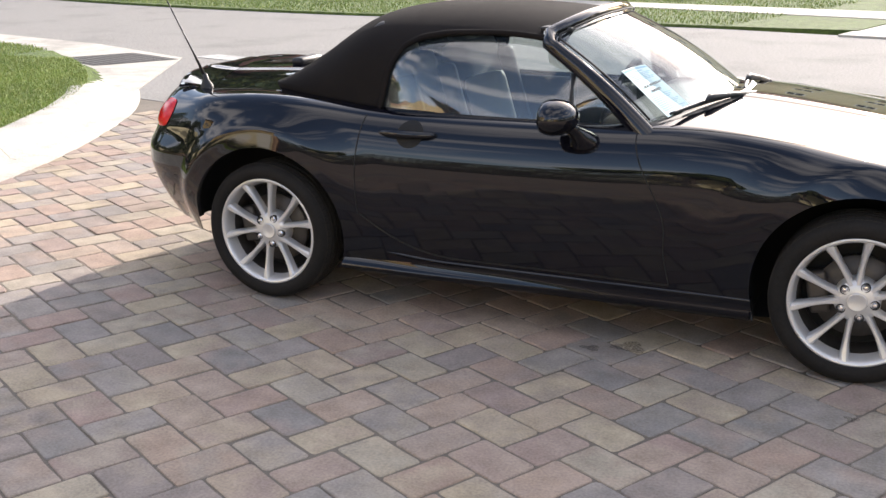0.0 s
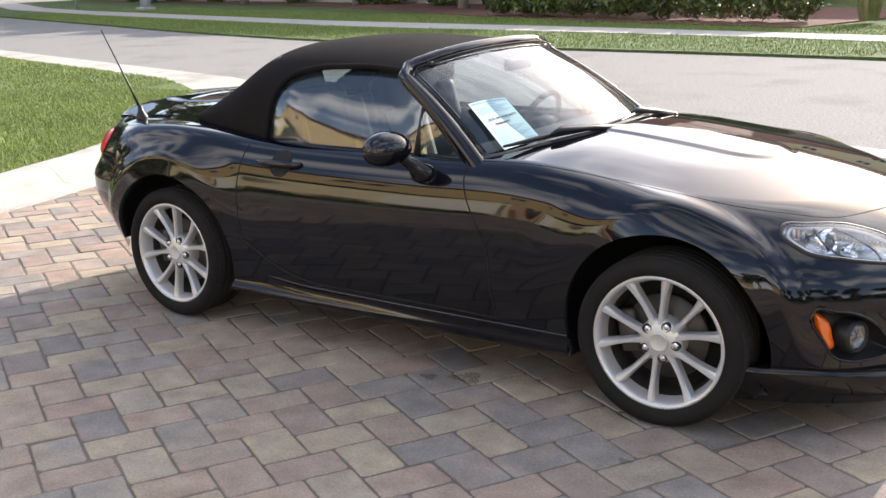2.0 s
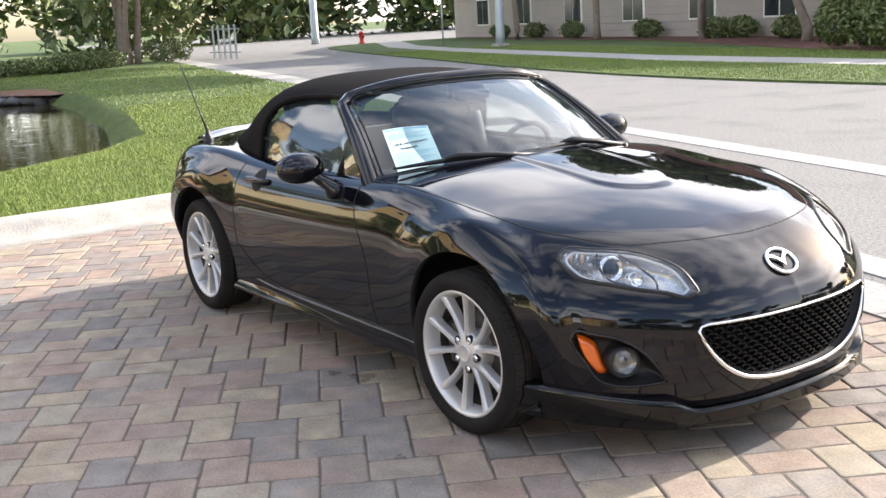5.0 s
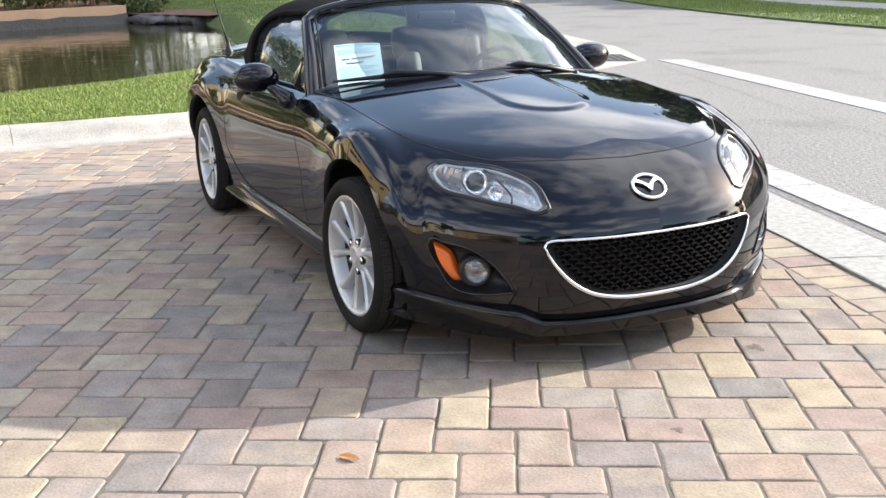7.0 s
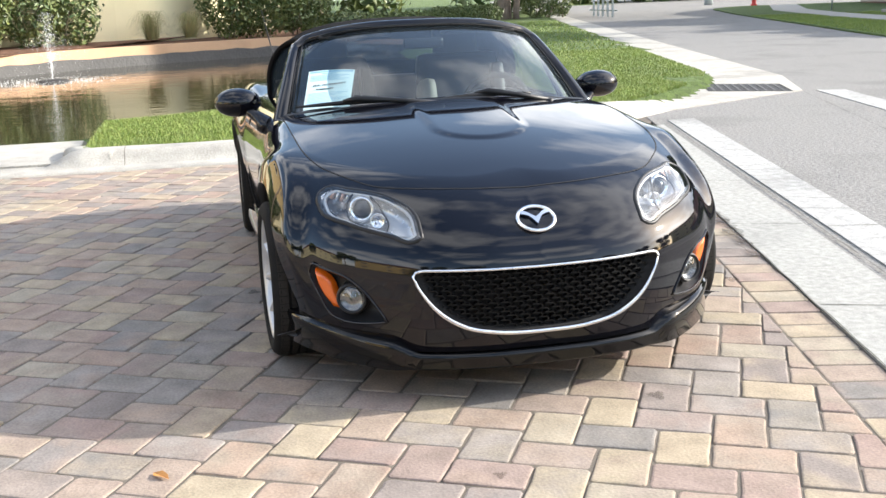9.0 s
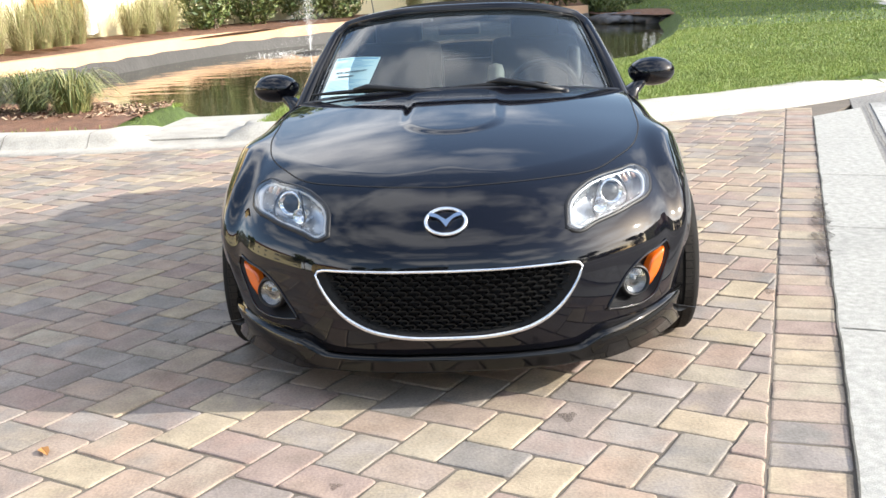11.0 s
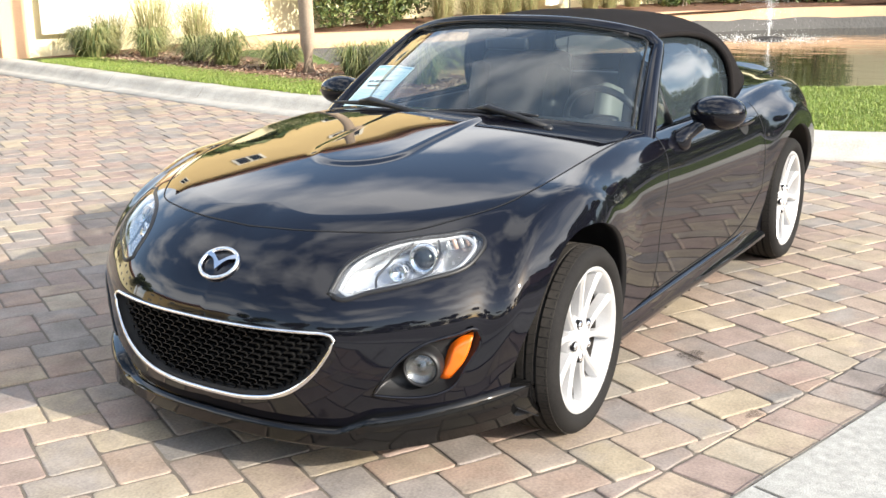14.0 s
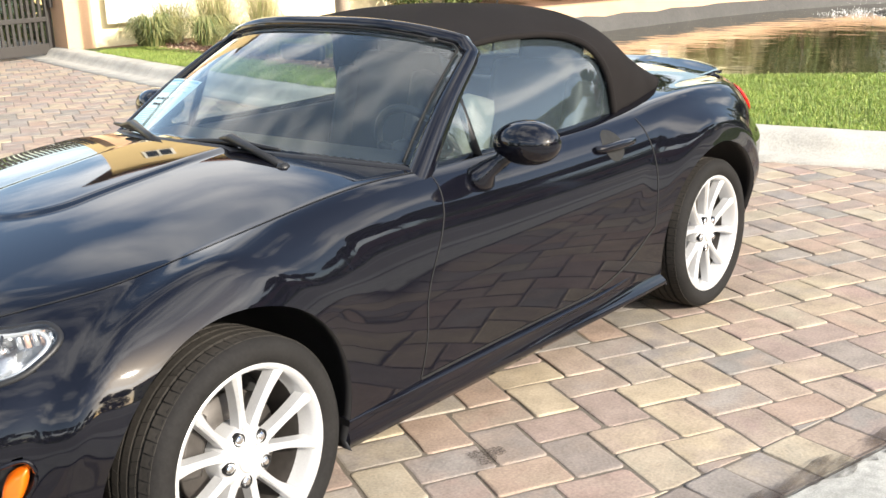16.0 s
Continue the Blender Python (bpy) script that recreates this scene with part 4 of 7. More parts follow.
for i, (x, y) in enumerate(full):
    nx, ny = (x - 1.15) * 0.7, y
    d = math.hypot(nx, ny)
    nx, ny = nx / d, ny / d
    corner = float(smooth01((abs(y) - 0.41) / 0.09))
    rise = float(smooth01((abs(y) - 0.44) / 0.36))
    top = 0.158 + 0.046 * corner + 0.036 * rise
    out = -0.012 + 0.024 * corner - 0.010 * rise
    low = 0.118 + 0.024 * corner * rise
    for w, z in ((-0.05, top + 0.012), (-0.002, top + 0.008), (out, top - 0.006), (out + 0.004 - 0.012 * corner, top - 0.030 - 0.006 * corner), (out - 0.004, low), (-0.03, low - 0.005), (-0.10, low)):
        v.append((x + nx * w, y + ny * w, z))
f = [(i * 7 + k, i * 7 + k + 1, (i + 1) * 7 + k + 1, (i + 1) * 7 + k) for i in range(len(full) - 1) for k in range(6)]
mesh("front_lip", v, f, M_lip, car, "gloss black front spoiler lip", smooth=True)
for s in (1, -1):
    v = []
    xs_ = np.linspace(-0.80, 0.818, 60)
    for x in xs_:
        y = 0.788 + 0.006 * math.sin((x + 0.8) * 1.9)
        fin, top = float(smooth01((0.40 - x) / 1.05)), 0.244 + 0.024 * float(smooth01((-0.35 - x) / 0.42))
        for yy, z in ((y - 0.03, top + 0.004), (y + 0.003, top + 0.001), (y + 0.006, top - 0.004), (y + 0.004, top - 0.010), (y - 0.001 - 0.010 * fin, 0.214 + 0.012 * fin), (y + 0.001 + 0.030 * fin, 0.197 - 0.002 * fin), (y + 0.003 + 0.034 * fin, 0.186 - 0.004 * fin), (y - 0.004 + 0.014 * fin, 0.163), (y - 0.12, 0.155)):
            v.append((x, s * yy, z))
    f = [(i * 9 + k, i * 9 + k + 1, (i + 1) * 9 + k + 1, (i + 1) * 9 + k) for i in range(59) for k in range(8)]
    skirt = mesh("side_skirt", v, f, M_paint, car, "gloss black side skirt with a rear fin", smooth=True)
    for k in (0, 59 * 9):
        mesh("end_cap", v[k:k + 9], [tuple(range(9))], M_trim, skirt)
under = [(1.85, 0.35), (1.6, 0.6), (0.7, 0.74), (-0.7, 0.74), (-1.5, 0.6), (-1.6, 0.3)]
uo = under + [(x, -y) for x, y in under[::-1]]
mesh("underbody", [(x, y, 0.16) for x, y in uo], [tuple(range(len(uo)))], M_gap, car)


# ---- wheels ----
def build_wheel():
    """A wheel at the origin, its outer face towards +y."""
    hub = new("wheel")
    prof = [(0.222, -0.10), (0.246, -0.105), (0.272, -0.099), (0.283, -0.087)]
    for y in np.linspace(-0.078, 0.078, 27):
        groove = any(abs(y - g) < 0.0045 for g in (-0.045, -0.015, 0.015, 0.045))
        prof.append((0.2885 - (0.006 if groove else 0) - 0.9 * max(0, abs(y) - 0.05) ** 2, y))
    prof += [(0.284, 0.087), (0.275, 0.098), (0.264, 0.1035), (0.254, 0.105), (0.242, 0.1035), (0.232, 0.098), (0.226, 0.092)]
    v, f = lathe(prof, 96, "y")
    mesh("tyre", v, f, M_rubber, hub, "black road tyre", True)
    blocks, bf = [], []
    for y0, y1, count, full, skew in ((0.0515, 0.083, 64, 0.88, 0.0), (0.0195, 0.0405, 64, 0.93, 0.25), (-0.0105, 0.0105, 96, 0.97, 0.0), (-0.0405, -0.0195, 64, 0.93, -0.25), (-0.083, -0.0515, 64, 0.88, 0.0)):
        for i in range(count):
            k = len(blocks)
            for a in (i, i + full):
                for y, lag in ((y0, 0.0), (y1, skew)):
                    w, r = 2 * math.pi * (a + lag) / count, 0.2902 - 3.6 * max(0, abs(y) - 0.055) ** 2
                    blocks.append((math.cos(w) * r, y, math.sin(w) * r))
                    blocks.append((math.cos(w) * (r - 0.006), y, math.sin(w) * (r - 0.006)))
            bf += [(k, k + 2, k + 6, k + 4), (k, k + 1, k + 3, k + 2), (k + 4, k + 6, k + 7, k + 5), (k + 2, k + 3, k + 7, k + 6), (k, k + 4, k + 5, k + 1)]
    mesh("tread", blocks, bf, M_tread, hub)["kind"] = "stuff"
    # the barrel's dark colour carries the shade that falls behind the spokes
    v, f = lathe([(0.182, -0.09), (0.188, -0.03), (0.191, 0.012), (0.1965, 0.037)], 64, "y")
    mesh("barrel", v, f, M_steel, hub, "dark rim barrel with the shade behind the spokes in its colour", True)
    v, f = lathe([(0.197, 0.036), (0.203, 0.052), (0.206, 0.070), (0.210, 0.083), (0.216, 0.0915), (0.2235, 0.0935), (0.2275, 0.088), (0.2245, 0.07)], 96, "y")
    rim = mesh("rim", v, f, M_alloy, hub, "silver ten-spoke alloy rim", True)
    for i in range(10):
        base, half = 2 * math.pi * (i // 2) / 5 + math.pi / 2, (1 if i % 2 else -1)
        a_hub, a_rim = base + half * radians(11), base + half * radians(18)
        v, f, n = [], [], 9
        for k in range(n):
            w = k / (n - 1)
            r = 0.046 + 0.168 * w
            a = a_hub + (a_rim - a_hub) * w**0.8
            face = 0.071 + 0.016 * w**1.4 - 0.004 * math.sin(math.pi * w)
            wide = 0.0128 - 0.0042 * math.sin(math.pi * min(w * 1.05, 1)) + 0.0025 * w**4
            c, t = Vector((math.cos(a), 0, math.sin(a))), Vector((-math.sin(a), 0, math.cos(a)))
            for d, y in ((-1.25, face - 0.036), (-1.0, face - 0.008), (-0.5, face), (0.5, face), (1.0, face - 0.008), (1.25, face - 0.036)):
                q = c * r + t * (wide * d)
                v.append((q.x, y, q.z))
        for k in range(n - 1):
            for m in range(5):
                f.append((k * 6 + m, (k + 1) * 6 + m, (k + 1) * 6 + m + 1, k * 6 + m + 1))
        mesh("spoke", v, f, M_alloy, rim)
    v, f = lathe([(0.078, 0.0), (0.076, 0.052), (0.070, 0.066), (0.050, 0.073), (0.034, 0.076)], 48, "y")
    mesh("hub_face", v, f, M_alloy, rim, smooth=True)
    v, f = lathe([(0.034, 0.069), (0.033, 0.080), (0.030, 0.082), (0.026, 0.080), (0, 0.0805)], 32, "y")
    mesh("centre_cap", v, f, M_alloy, rim, "silver centre cap", True)
    for i in range(5):
        a = 2 * math.pi * i / 5 + math.pi / 2 + math.pi / 5
        for nm, pr, mt in (("nut_seat", [(0.0165, 0.062), (0.0160, 0.0745), (0.013, 0.0735), (0.0115, 0.066)], M_trim), ("lug_nut", [(0.0100, 0.058), (0.0100, 0.0735), (0.007, 0.077), (0, 0.078)], M_chrome)):
            v, f = lathe(pr, 12, "y")
            mesh(nm, [(x + 0.057 * math.cos(a), y, z + 0.057 * math.sin(a)) for x, y, z in v], f, mt, rim)
    v, f = lathe([(0.06, 0.008), (0.143, 0.008), (0.145, 0.002), (0.145, -0.012), (0.06, -0.014)], 64, "y")
    mesh("brake_disc", v, f, M_steel, hub, "worn steel brake disc", True)
    part("brake_caliper", box_bm((0.07, 0.07, 0.15), (0.125, -0.005, 0.03), 0.015), M_steel, hub, "grey brake caliper")
    # black disc added to keep the openings between the spokes in shade
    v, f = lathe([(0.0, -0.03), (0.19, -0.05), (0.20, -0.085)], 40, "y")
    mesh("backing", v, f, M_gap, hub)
    return hub


wheel = build_wheel()
wheel.parent = car
WHEEL_Y = 0.738
for i, (x, s, spin, steer) in enumerate(((1.165, -1, 12, 2), (1.165, 1, -13, 2), (-1.150, -1, 12, 0), (-1.150, 1, -11, 0))):
    m = Matrix.Translation((x, s * WHEEL_Y, 0.2895)) @ Matrix.Rotation(radians(steer) + (math.pi if s < 0 else 0), 4, "Z") @ Matrix.Rotation(radians(spin), 4, "Y")
    if i == 0:
        wheel.matrix_basis = m
    else:
        copy_thing(wheel, m)


# ---- canvas top, windows, windscreen ----
ROOF_Z = [(-1.34, 0.850), (-1.25, 0.908), (-1.1, 1.028), (-0.98, 1.112), (-0.88, 1.153), (-0.78, 1.177), (-0.68, 1.188), (-0.55, 1.194), (-0.35, 1.197), (-0.1, 1.183), (0.08, 1.166)]
ROOF_N = [(-1.34, 1.75), (-1.0, 1.90), (-0.75, 2.85), (-0.4, 2.50), (0.1, 2.35)]
BELT_Y = [(-1.34, 0.30), (-1.31, 0.42), (-1.25, 0.52), (-1.15, 0.578), (-0.95, 0.632), (-0.65, 0.668), (0.0, 0.684), (0.35, 0.69)]
BELT_Z = [(-1.34, 0.862), (-1.15, 0.862), (-0.9, 0.844), (-0.65, 0.826), (0.0, 0.808), (0.35, 0.80)]


def roof_point(x, a, grow=0.0):
    """On the canvas shell: a from 0 at the belt to 1 over the middle."""
    yb, zb, zt = curve1(BELT_Y, x) + grow, curve1(BELT_Z, x), curve1(ROOF_Z, x) + grow
    e = 2 / curve1(ROOF_N, x)
    w = a * math.pi / 2
    return np.stack([x + 0 * a, yb * np.cos(w) ** e, zb + np.maximum(zt - zb, 0) * np.sin(w) ** e], -1)


def window_line(x):
    """Top of the side window along the car."""
    return curve1([(-0.69, 0.80), (-0.672, 0.86), (-0.650, 0.955), (-0.615, 1.035), (-0.56, 1.078), (-0.48, 1.098), (-0.36, 1.106), (-0.2, 1.106), (-0.05, 1.092), (0.02, 1.080), (0.2, 0.95), (0.42, 0.80)], x)


def build_roof():
    nx, na = 120, 60
    xs_, as_ = np.linspace(-1.335, 0.03, nx), np.linspace(0, 1, na)
    g = np.array([roof_point(np.full(na, x), as_) for x in xs_])
    foot = [[x, float(curve1(BELT_Y, x)) + 0.004, from_top(x, float(curve1(BELT_Y, x)))[0].z - 0.012] for x in xs_]
    g = np.concatenate([np.array(foot)[:, None, :], g], 1)
    na += 1
    lim = window_line(g[:, :, 0])
    opened = (g[:, :, 2] < lim - 0.0) & (g[:, :, 0] > -0.69)
    # vertices just inside the opening are drawn up to its edge
    for i in range(nx):
        for k in range(na - 1):
            if opened[i, k] and not opened[i, k + 1]:
                u = (lim[i, k] - g[i, k, 2]) / max(g[i, k + 1, 2] - g[i, k, 2], 1e-6)
                g[i, k] = g[i, k] + (g[i, k + 1] - g[i, k]) * u
                opened[i, k] = False
    rear_win = (g[:, :, 0] < -1.035) & (g[:, :, 0] > -1.20) & (np.abs(g[:, :, 1]) < 0.39)
    faces = []
    for i in range(nx - 1):
        for k in range(na - 1):
            q = ((i, k), (i, k + 1), (i + 1, k + 1), (i + 1, k))
            if any(opened[c] for c in q) or all(rear_win[c] for c in q):
                continue
            faces.append([a * na + b for a, b in q])
    h = g.reshape(-1, 3)
    verts = np.concatenate([h, h * [1, -1, 1]])
    faces = [q for q in faces] + [[i + len(h) for i in q][::-1] for q in faces]
    bm = bmesh.new()
    vs = [bm.verts.new(p) for p in verts]
    for q in faces:
        try:
            bm.faces.new([vs[i] for i in q])
        except ValueError:
            pass
    bmesh.ops.remove_doubles(bm, verts=bm.verts, dist=0.0005)
    bmesh.ops.delete(bm, geom=[x for x in bm.verts if not x.link_faces], context="VERTS")
    bmesh.ops.recalc_face_normals(bm, faces=bm.faces)
    if sum(fc.normal.z for fc in bm.faces) < 0:
        bmesh.ops.reverse_faces(bm, faces=bm.faces)
    ob = part("canvas_top", bm, M_cloth, car, "closed black canvas soft top")
    sol = ob.modifiers.new("thick", "SOLIDIFY")
    sol.thickness, sol.offset = 0.010, -1
    for s in (1, -1):
        edge = []
        for x in (-0.69 + 0.69 * w**2 for w in np.linspace(0, 1, 60)):
            z = float(window_line(x))
            q = roof_point(np.full(200, x), np.linspace(0, 1, 200), 0.003)
            edge.append((x, s * float(np.interp(z, q[:, 2], q[:, 1])), z))
        edge = spline(edge, np.linspace(0, 1, 70))
        bar("seal", edge, 0.012, M_cloth, ob, 8)
        rows = []
        for x in np.linspace(-0.688, 0.36, 60):
            z1 = float(window_line(x)) + 0.006
            q = roof_point(np.full(200, min(x, 0.10)), np.linspace(0, 1, 200), -0.010)
            zz = np.linspace(0.79, max(z1, 0.80), 14)
            ya, yb_ = (float(np.interp(z, q[:, 2], q[:, 1])) for z in (zz[0], zz[-1]))
            rows.append([(x, s * (0.5 * np.interp(z, q[:, 2], q[:, 1]) + 0.5 * (ya + (yb_ - ya) * (z - zz[0]) / (zz[-1] - zz[0])) - 0.06 * max(0, x - 0.1) * (z - 0.8)), z) for z in zz])
        vv = [p for r in rows for p in r]
        ff = [(i * 14 + k, i * 14 + k + 1, (i + 1) * 14 + k + 1, (i + 1) * 14 + k) for i in range(59) for k in range(13)]
        if s > 0:
            ff = [q[::-1] for q in ff]
        pane = mesh("side_window", vv, ff, M_side, car, "tinted side window glass", True)
        quarter = [rows[int(59 * w)][max(0, min(13, int(13 * h)))] for w, h in ((0.775, 0.0), (0.760, 0.93))]
        bar("divider", [Vector(p) + Vector((0, 0.008 * s, 0)) for p in quarter], 0.014, M_trim, pane, 6)
    rw = []
    for x in np.linspace(-1.212, -1.023, 12):
        a = np.linspace(0, 1, 300)
        q = roof_point(np.full(300, x), a, -0.004)
        rw.append([(x, y, float(np.interp(y, q[::-1, 1], q[::-1, 2]))) if y >= 0 else (x, y, float(np.interp(-y, q[::-1, 1], q[::-1, 2]))) for y in np.linspace(-0.42, 0.42, 20)])
    mesh("rear_window", [p for r in rw for p in r], [(i * 20 + k, i * 20 + k + 1, (i + 1) * 20 + k + 1, (i + 1) * 20 + k) for i in range(11) for k in range(19)], M_side, car, "glass rear window in the soft top", True)


build_roof()


def screen_point(v, w):
    """On the windscreen: v from -1 to 1 across, w from 0 at the base to 1 at the header."""
    a = abs(v)
    base = Vector((0.625 - 0.235 * a**2.2, 0.672 * v, 0.850 - 0.050 * a**2))
    top = Vector((0.065 - 0.10 * a**3, 0.555 * v, 1.165 - 0.065 * a**3))
    return base.lerp(top, w) + Vector((0.5, 0, 0.85)) * (0.030 * math.sin(math.pi * w) * (1 - 0.5 * a * a))


gv = [screen_point(v, w) for w in np.linspace(0.0, 1, 20) for v in np.linspace(-0.985, 0.985, 40)]
screen = mesh("windscreen", gv, [(i * 40 + k, i * 40 + k + 1, (i + 1) * 40 + k + 1, (i + 1) * 40 + k) for i in range(19) for k in range(39)], M_screen, car, "curved windscreen glass reflecting the sky", True)
frame_path = [screen_point(-1.02, w) for w in np.linspace(-0.15, 0.93, 20)] + [screen_point(v, 1.0 + 0.012) for v in np.linspace(-0.95, 0.95, 40)] + [screen_point(1.02, w) for w in np.linspace(0.93, -0.15, 20)]
fr = [0.028 + 0.011 * float(smooth01((20 - i) / 20 if i < 20 else (i - 60) / 20)) if i < 20 or i > 60 else 0.026 for i in range(80)]
bar("windscreen_frame", frame_path, fr, M_paint, car, 12, label="black windscreen surround")
seal_path = [screen_point(-0.965, w) + Vector((0.012, 0, 0.008)) for w in np.linspace(0.05, 0.93, 20)] + [screen_point(v, 0.965) + Vector((0.012, 0, 0.008)) for v in np.linspace(-0.93, 0.93, 40)] + [screen_point(0.965, w) + Vector((0.012, 0, 0.008)) for w in np.linspace(0.93, 0.05, 20)]
bar("screen_seal", seal_path, 0.004, M_gap, screen, 6)
cv = []
for v in np.linspace(-1, 1, 50):
    b = screen_point(v, 0.05)
    x0 = 0.655 - 0.25 * abs(v) ** 2.2
    p, nrm = from_top(x0, 0.70 * v)
    cv += [(b.x - 0.05, b.y, b.z - 0.012), (b.x + 0.005, b.y, b.z - 0.002), (p.x, p.y, p.z + 0.004), (p.x + 0.02, p.y, p.z - 0.01)]
mesh("cowl", cv, [(i * 4 + k, i * 4 + k + 1, (i + 1) * 4 + k + 1, (i + 1) * 4 + k) for i in range(49) for k in range(3)], M_trim, car, "matt black cowl panel below the windscreen", True)
for tip, joint, foot in (((0.47, -0.63, 0.853), (0.56, -0.38, 0.870), (0.69, -0.05, 0.856)), ((0.635, -0.03, 0.872), (0.615, 0.18, 0.878), (0.66, 0.44, 0.842))):
    tip, joint, foot = Vector(tip), Vector(joint), Vector(foot)
    heel = joint + (joint - tip) * 0.92 + Vector((0.012, 0, -0.010))
    blade = [Vector(q) for q in spline([tip, joint, heel], np.linspace(0, 1, 17))]
    wiper = bar("wiper", blade, [0.005 + 0.006 * math.sin(math.pi * i / 16) for i in range(17)], M_trim, car, 6, label="black wiper blade")
    bar("arm", [joint + Vector((0, -0.06, 0.006)), joint + Vector((0.004, 0, 0.014)), joint.lerp(foot, 0.45) + Vector((0.006, 0, 0.012)), foot], [0.006, 0.015, 0.011, 0.013], M_trim, wiper, 8)
    disc_solid("pivot_cap", foot + Vector((0, 0, -0.012)), (0.2, 0, 1), [(0.019, -0.01), (0.019, 0.012), (0.013, 0.022), (0, 0.024)], M_trim, wiper)


# ---- mirrors, handles, antenna, spoiler, tail lamps ----
def build_mirror(s):
    bm = bmesh.new()
    bmesh.ops.create_uvsphere(bm, u_segments=32, v_segments=20, radius=1)
    for v in bm.verts:
        x, y, z = v.co
        flat = max(x, -0.45)
        v.co = Vector((flat * 0.084, y * 0.111 * (1 - 0.12 * max(0, -y * s)), z * 0.064 * (1 + 0.10 * y * s)))
    bmesh.ops.translate(bm, vec=(0.112, 0.855 * s, 0.855), verts=bm.verts)
    shell = part("door_mirror", bm, M_paint, car, "gloss black rounded door mirror")
    foot, nrm = from_side(0.185, 0.757, s)
    v, f = tube([foot - nrm * 0.02, foot + nrm * 0.006, foot + nrm * 0.02 + Vector((-0.012, 0, 0.012)), Vector((0.155, 0.80 * s, 0.805)), Vector((0.14, 0.83 * s, 0.84))], [0.066, 0.060, 0.040, 0.032, 0.034], 18, 0.72)
    mesh("stalk", v, f, M_paint, shell, smooth=True)
    v, f = lathe([(1, 0), (0.9, 0.004), (0, 0.004)], 32)
    mesh("mirror_glass", [(0.112 - 0.0378 - z - 0.002, 0.855 * s + y * 0.095, 0.855 + x * 0.049) for x, y, z in v], f, M_chrome, shell)


for s in (1, -1):
    build_mirror(s)
    key = panels["door_left" if s > 0 else "door_right"]
    cup = Patch((-0.505, 0.80 * s, 0.735), (1, 0, 0), (0, -s, 0), [(0.056 * math.cos(a), 0.050 * math.sin(a)) for a in np.linspace(0, 2 * math.pi, 16, endpoint=False)], 32)
    # no hollow is cut; a black patch on the skin paints the cup's shade
    mesh("handle_cup", *cup.surface(lambda r: 0.0018 - 0.0010 * r**6, 6), M_gap, key, "dark recess behind the handle", True)
    path = []
    for x in np.linspace(-0.628, -0.398, 14):
        p, nrm = from_side(x, 0.738, s)
        path.append(p + Vector((0, s, 0)) * (0.020 - 0.022 * abs((x + 0.513) / 0.118) ** 5))
    bar("door_handle", path, [0.009 + 0.007 * math.sin(math.pi * (i + 1) / 15) for i in range(14)], M_paint, key, 10)
    tl = Patch((-1.76, 0.68 * s, 0.732), (0.75, 0.66 * s, 0), (0.66, -0.75 * s, -0.05), [(-0.11, 0.0), (-0.085, 0.045), (-0.02, 0.058), (0.04, 0.045), (0.06, 0.0), (0.045, -0.045), (-0.02, -0.06), (-0.085, -0.045)], 40)
    mesh("tail_lamp", *tl.surface(lambda r: 0.010 * (1 - r**4) + 0.003, 6), M_tail, car, "red oval tail lamp", True)
ap, an = from_top(-1.60, -0.560)
ant = disc_solid("antenna", ap, (-0.12, 0, 1), [(0.030, -0.006), (0.027, 0.008), (0.014, 0.03), (0.010, 0.055), (0.0, 0.06)], M_trim, car, "thin black rod antenna")
bar("rod", [ap + Vector((-0.005, 0, 0.04)), ap + Vector((-0.05, -0.015, 0.15)), ap + Vector((-0.155, -0.06, 0.41))], [0.008, 0.0045, 0.0028], M_trim, ant, 6)
sv, m, ny_ = [], 15, 61
for y in np.linspace(-0.565, 0.565, ny_):
    x = -1.90 + 0.46 * abs(y) ** 1.85
    e = 1 - 0.25 * abs(y / 0.565) ** 4
    row = []
    for w in np.linspace(0, 1, 9):
        p = from_top(x + 0.19 * (1 - w), y)[0]
        row.append(Vector((x + 0.19 * (1 - w), y, p.z + 0.001 + 0.031 * e * w**1.7)))
    tip = row[-1]
    row += [tip + Vector((-0.006, 0, -0.002)), tip + Vector((-0.008, 0, -0.008)), tip + Vector((-0.004, 0, -0.018 * e)), tip + Vector((0.010, 0, -0.020 * e))]
    row += [from_top(x + 0.055, y)[0] + Vector((0, 0, 0.006)), from_top(x + 0.075, y)[0] - Vector((0, 0, 0.004))]
    sv += row
sf = [(i * m + k, i * m + k + 1, (i + 1) * m + k + 1, (i + 1) * m + k) for i in range(ny_ - 1) for k in range(m - 1)]
mesh("rear_spoiler", sv, sf + [tuple(range(m)), tuple((ny_ - 1) * m + k for k in range(m))[::-1]], M_paint, car, "small gloss black boot spoiler", True)
p, nrm = from_top(-1.42, 0.0)
part("brake_light", box_bm((0.06, 0.20, 0.04), (p.x, 0, p.z + 0.012), 0.018), M_trim, car, "black high brake light hump", True)

# ---- cabin ----
part("dashboard", box_bm((0.34, 1.24, 0.20), (0.36, 0, 0.72), 0.06), M_leather, car, "black dashboard")
part("cabin_floor", box_bm((1.8, 1.28, 0.05), (-0.3, 0, 0.24), 0.01), M_leather, car, "dark cabin floor")
part("rear_bulkhead", box_bm((0.10, 1.24, 0.60), (-1.0, 0, 0.57), 0.03), M_leather, car, "dark bulkhead behind the seats")
part("centre_console", box_bm((1.0, 0.22, 0.30), (-0.25, 0, 0.42), 0.04), M_leather, car, "dark centre console")
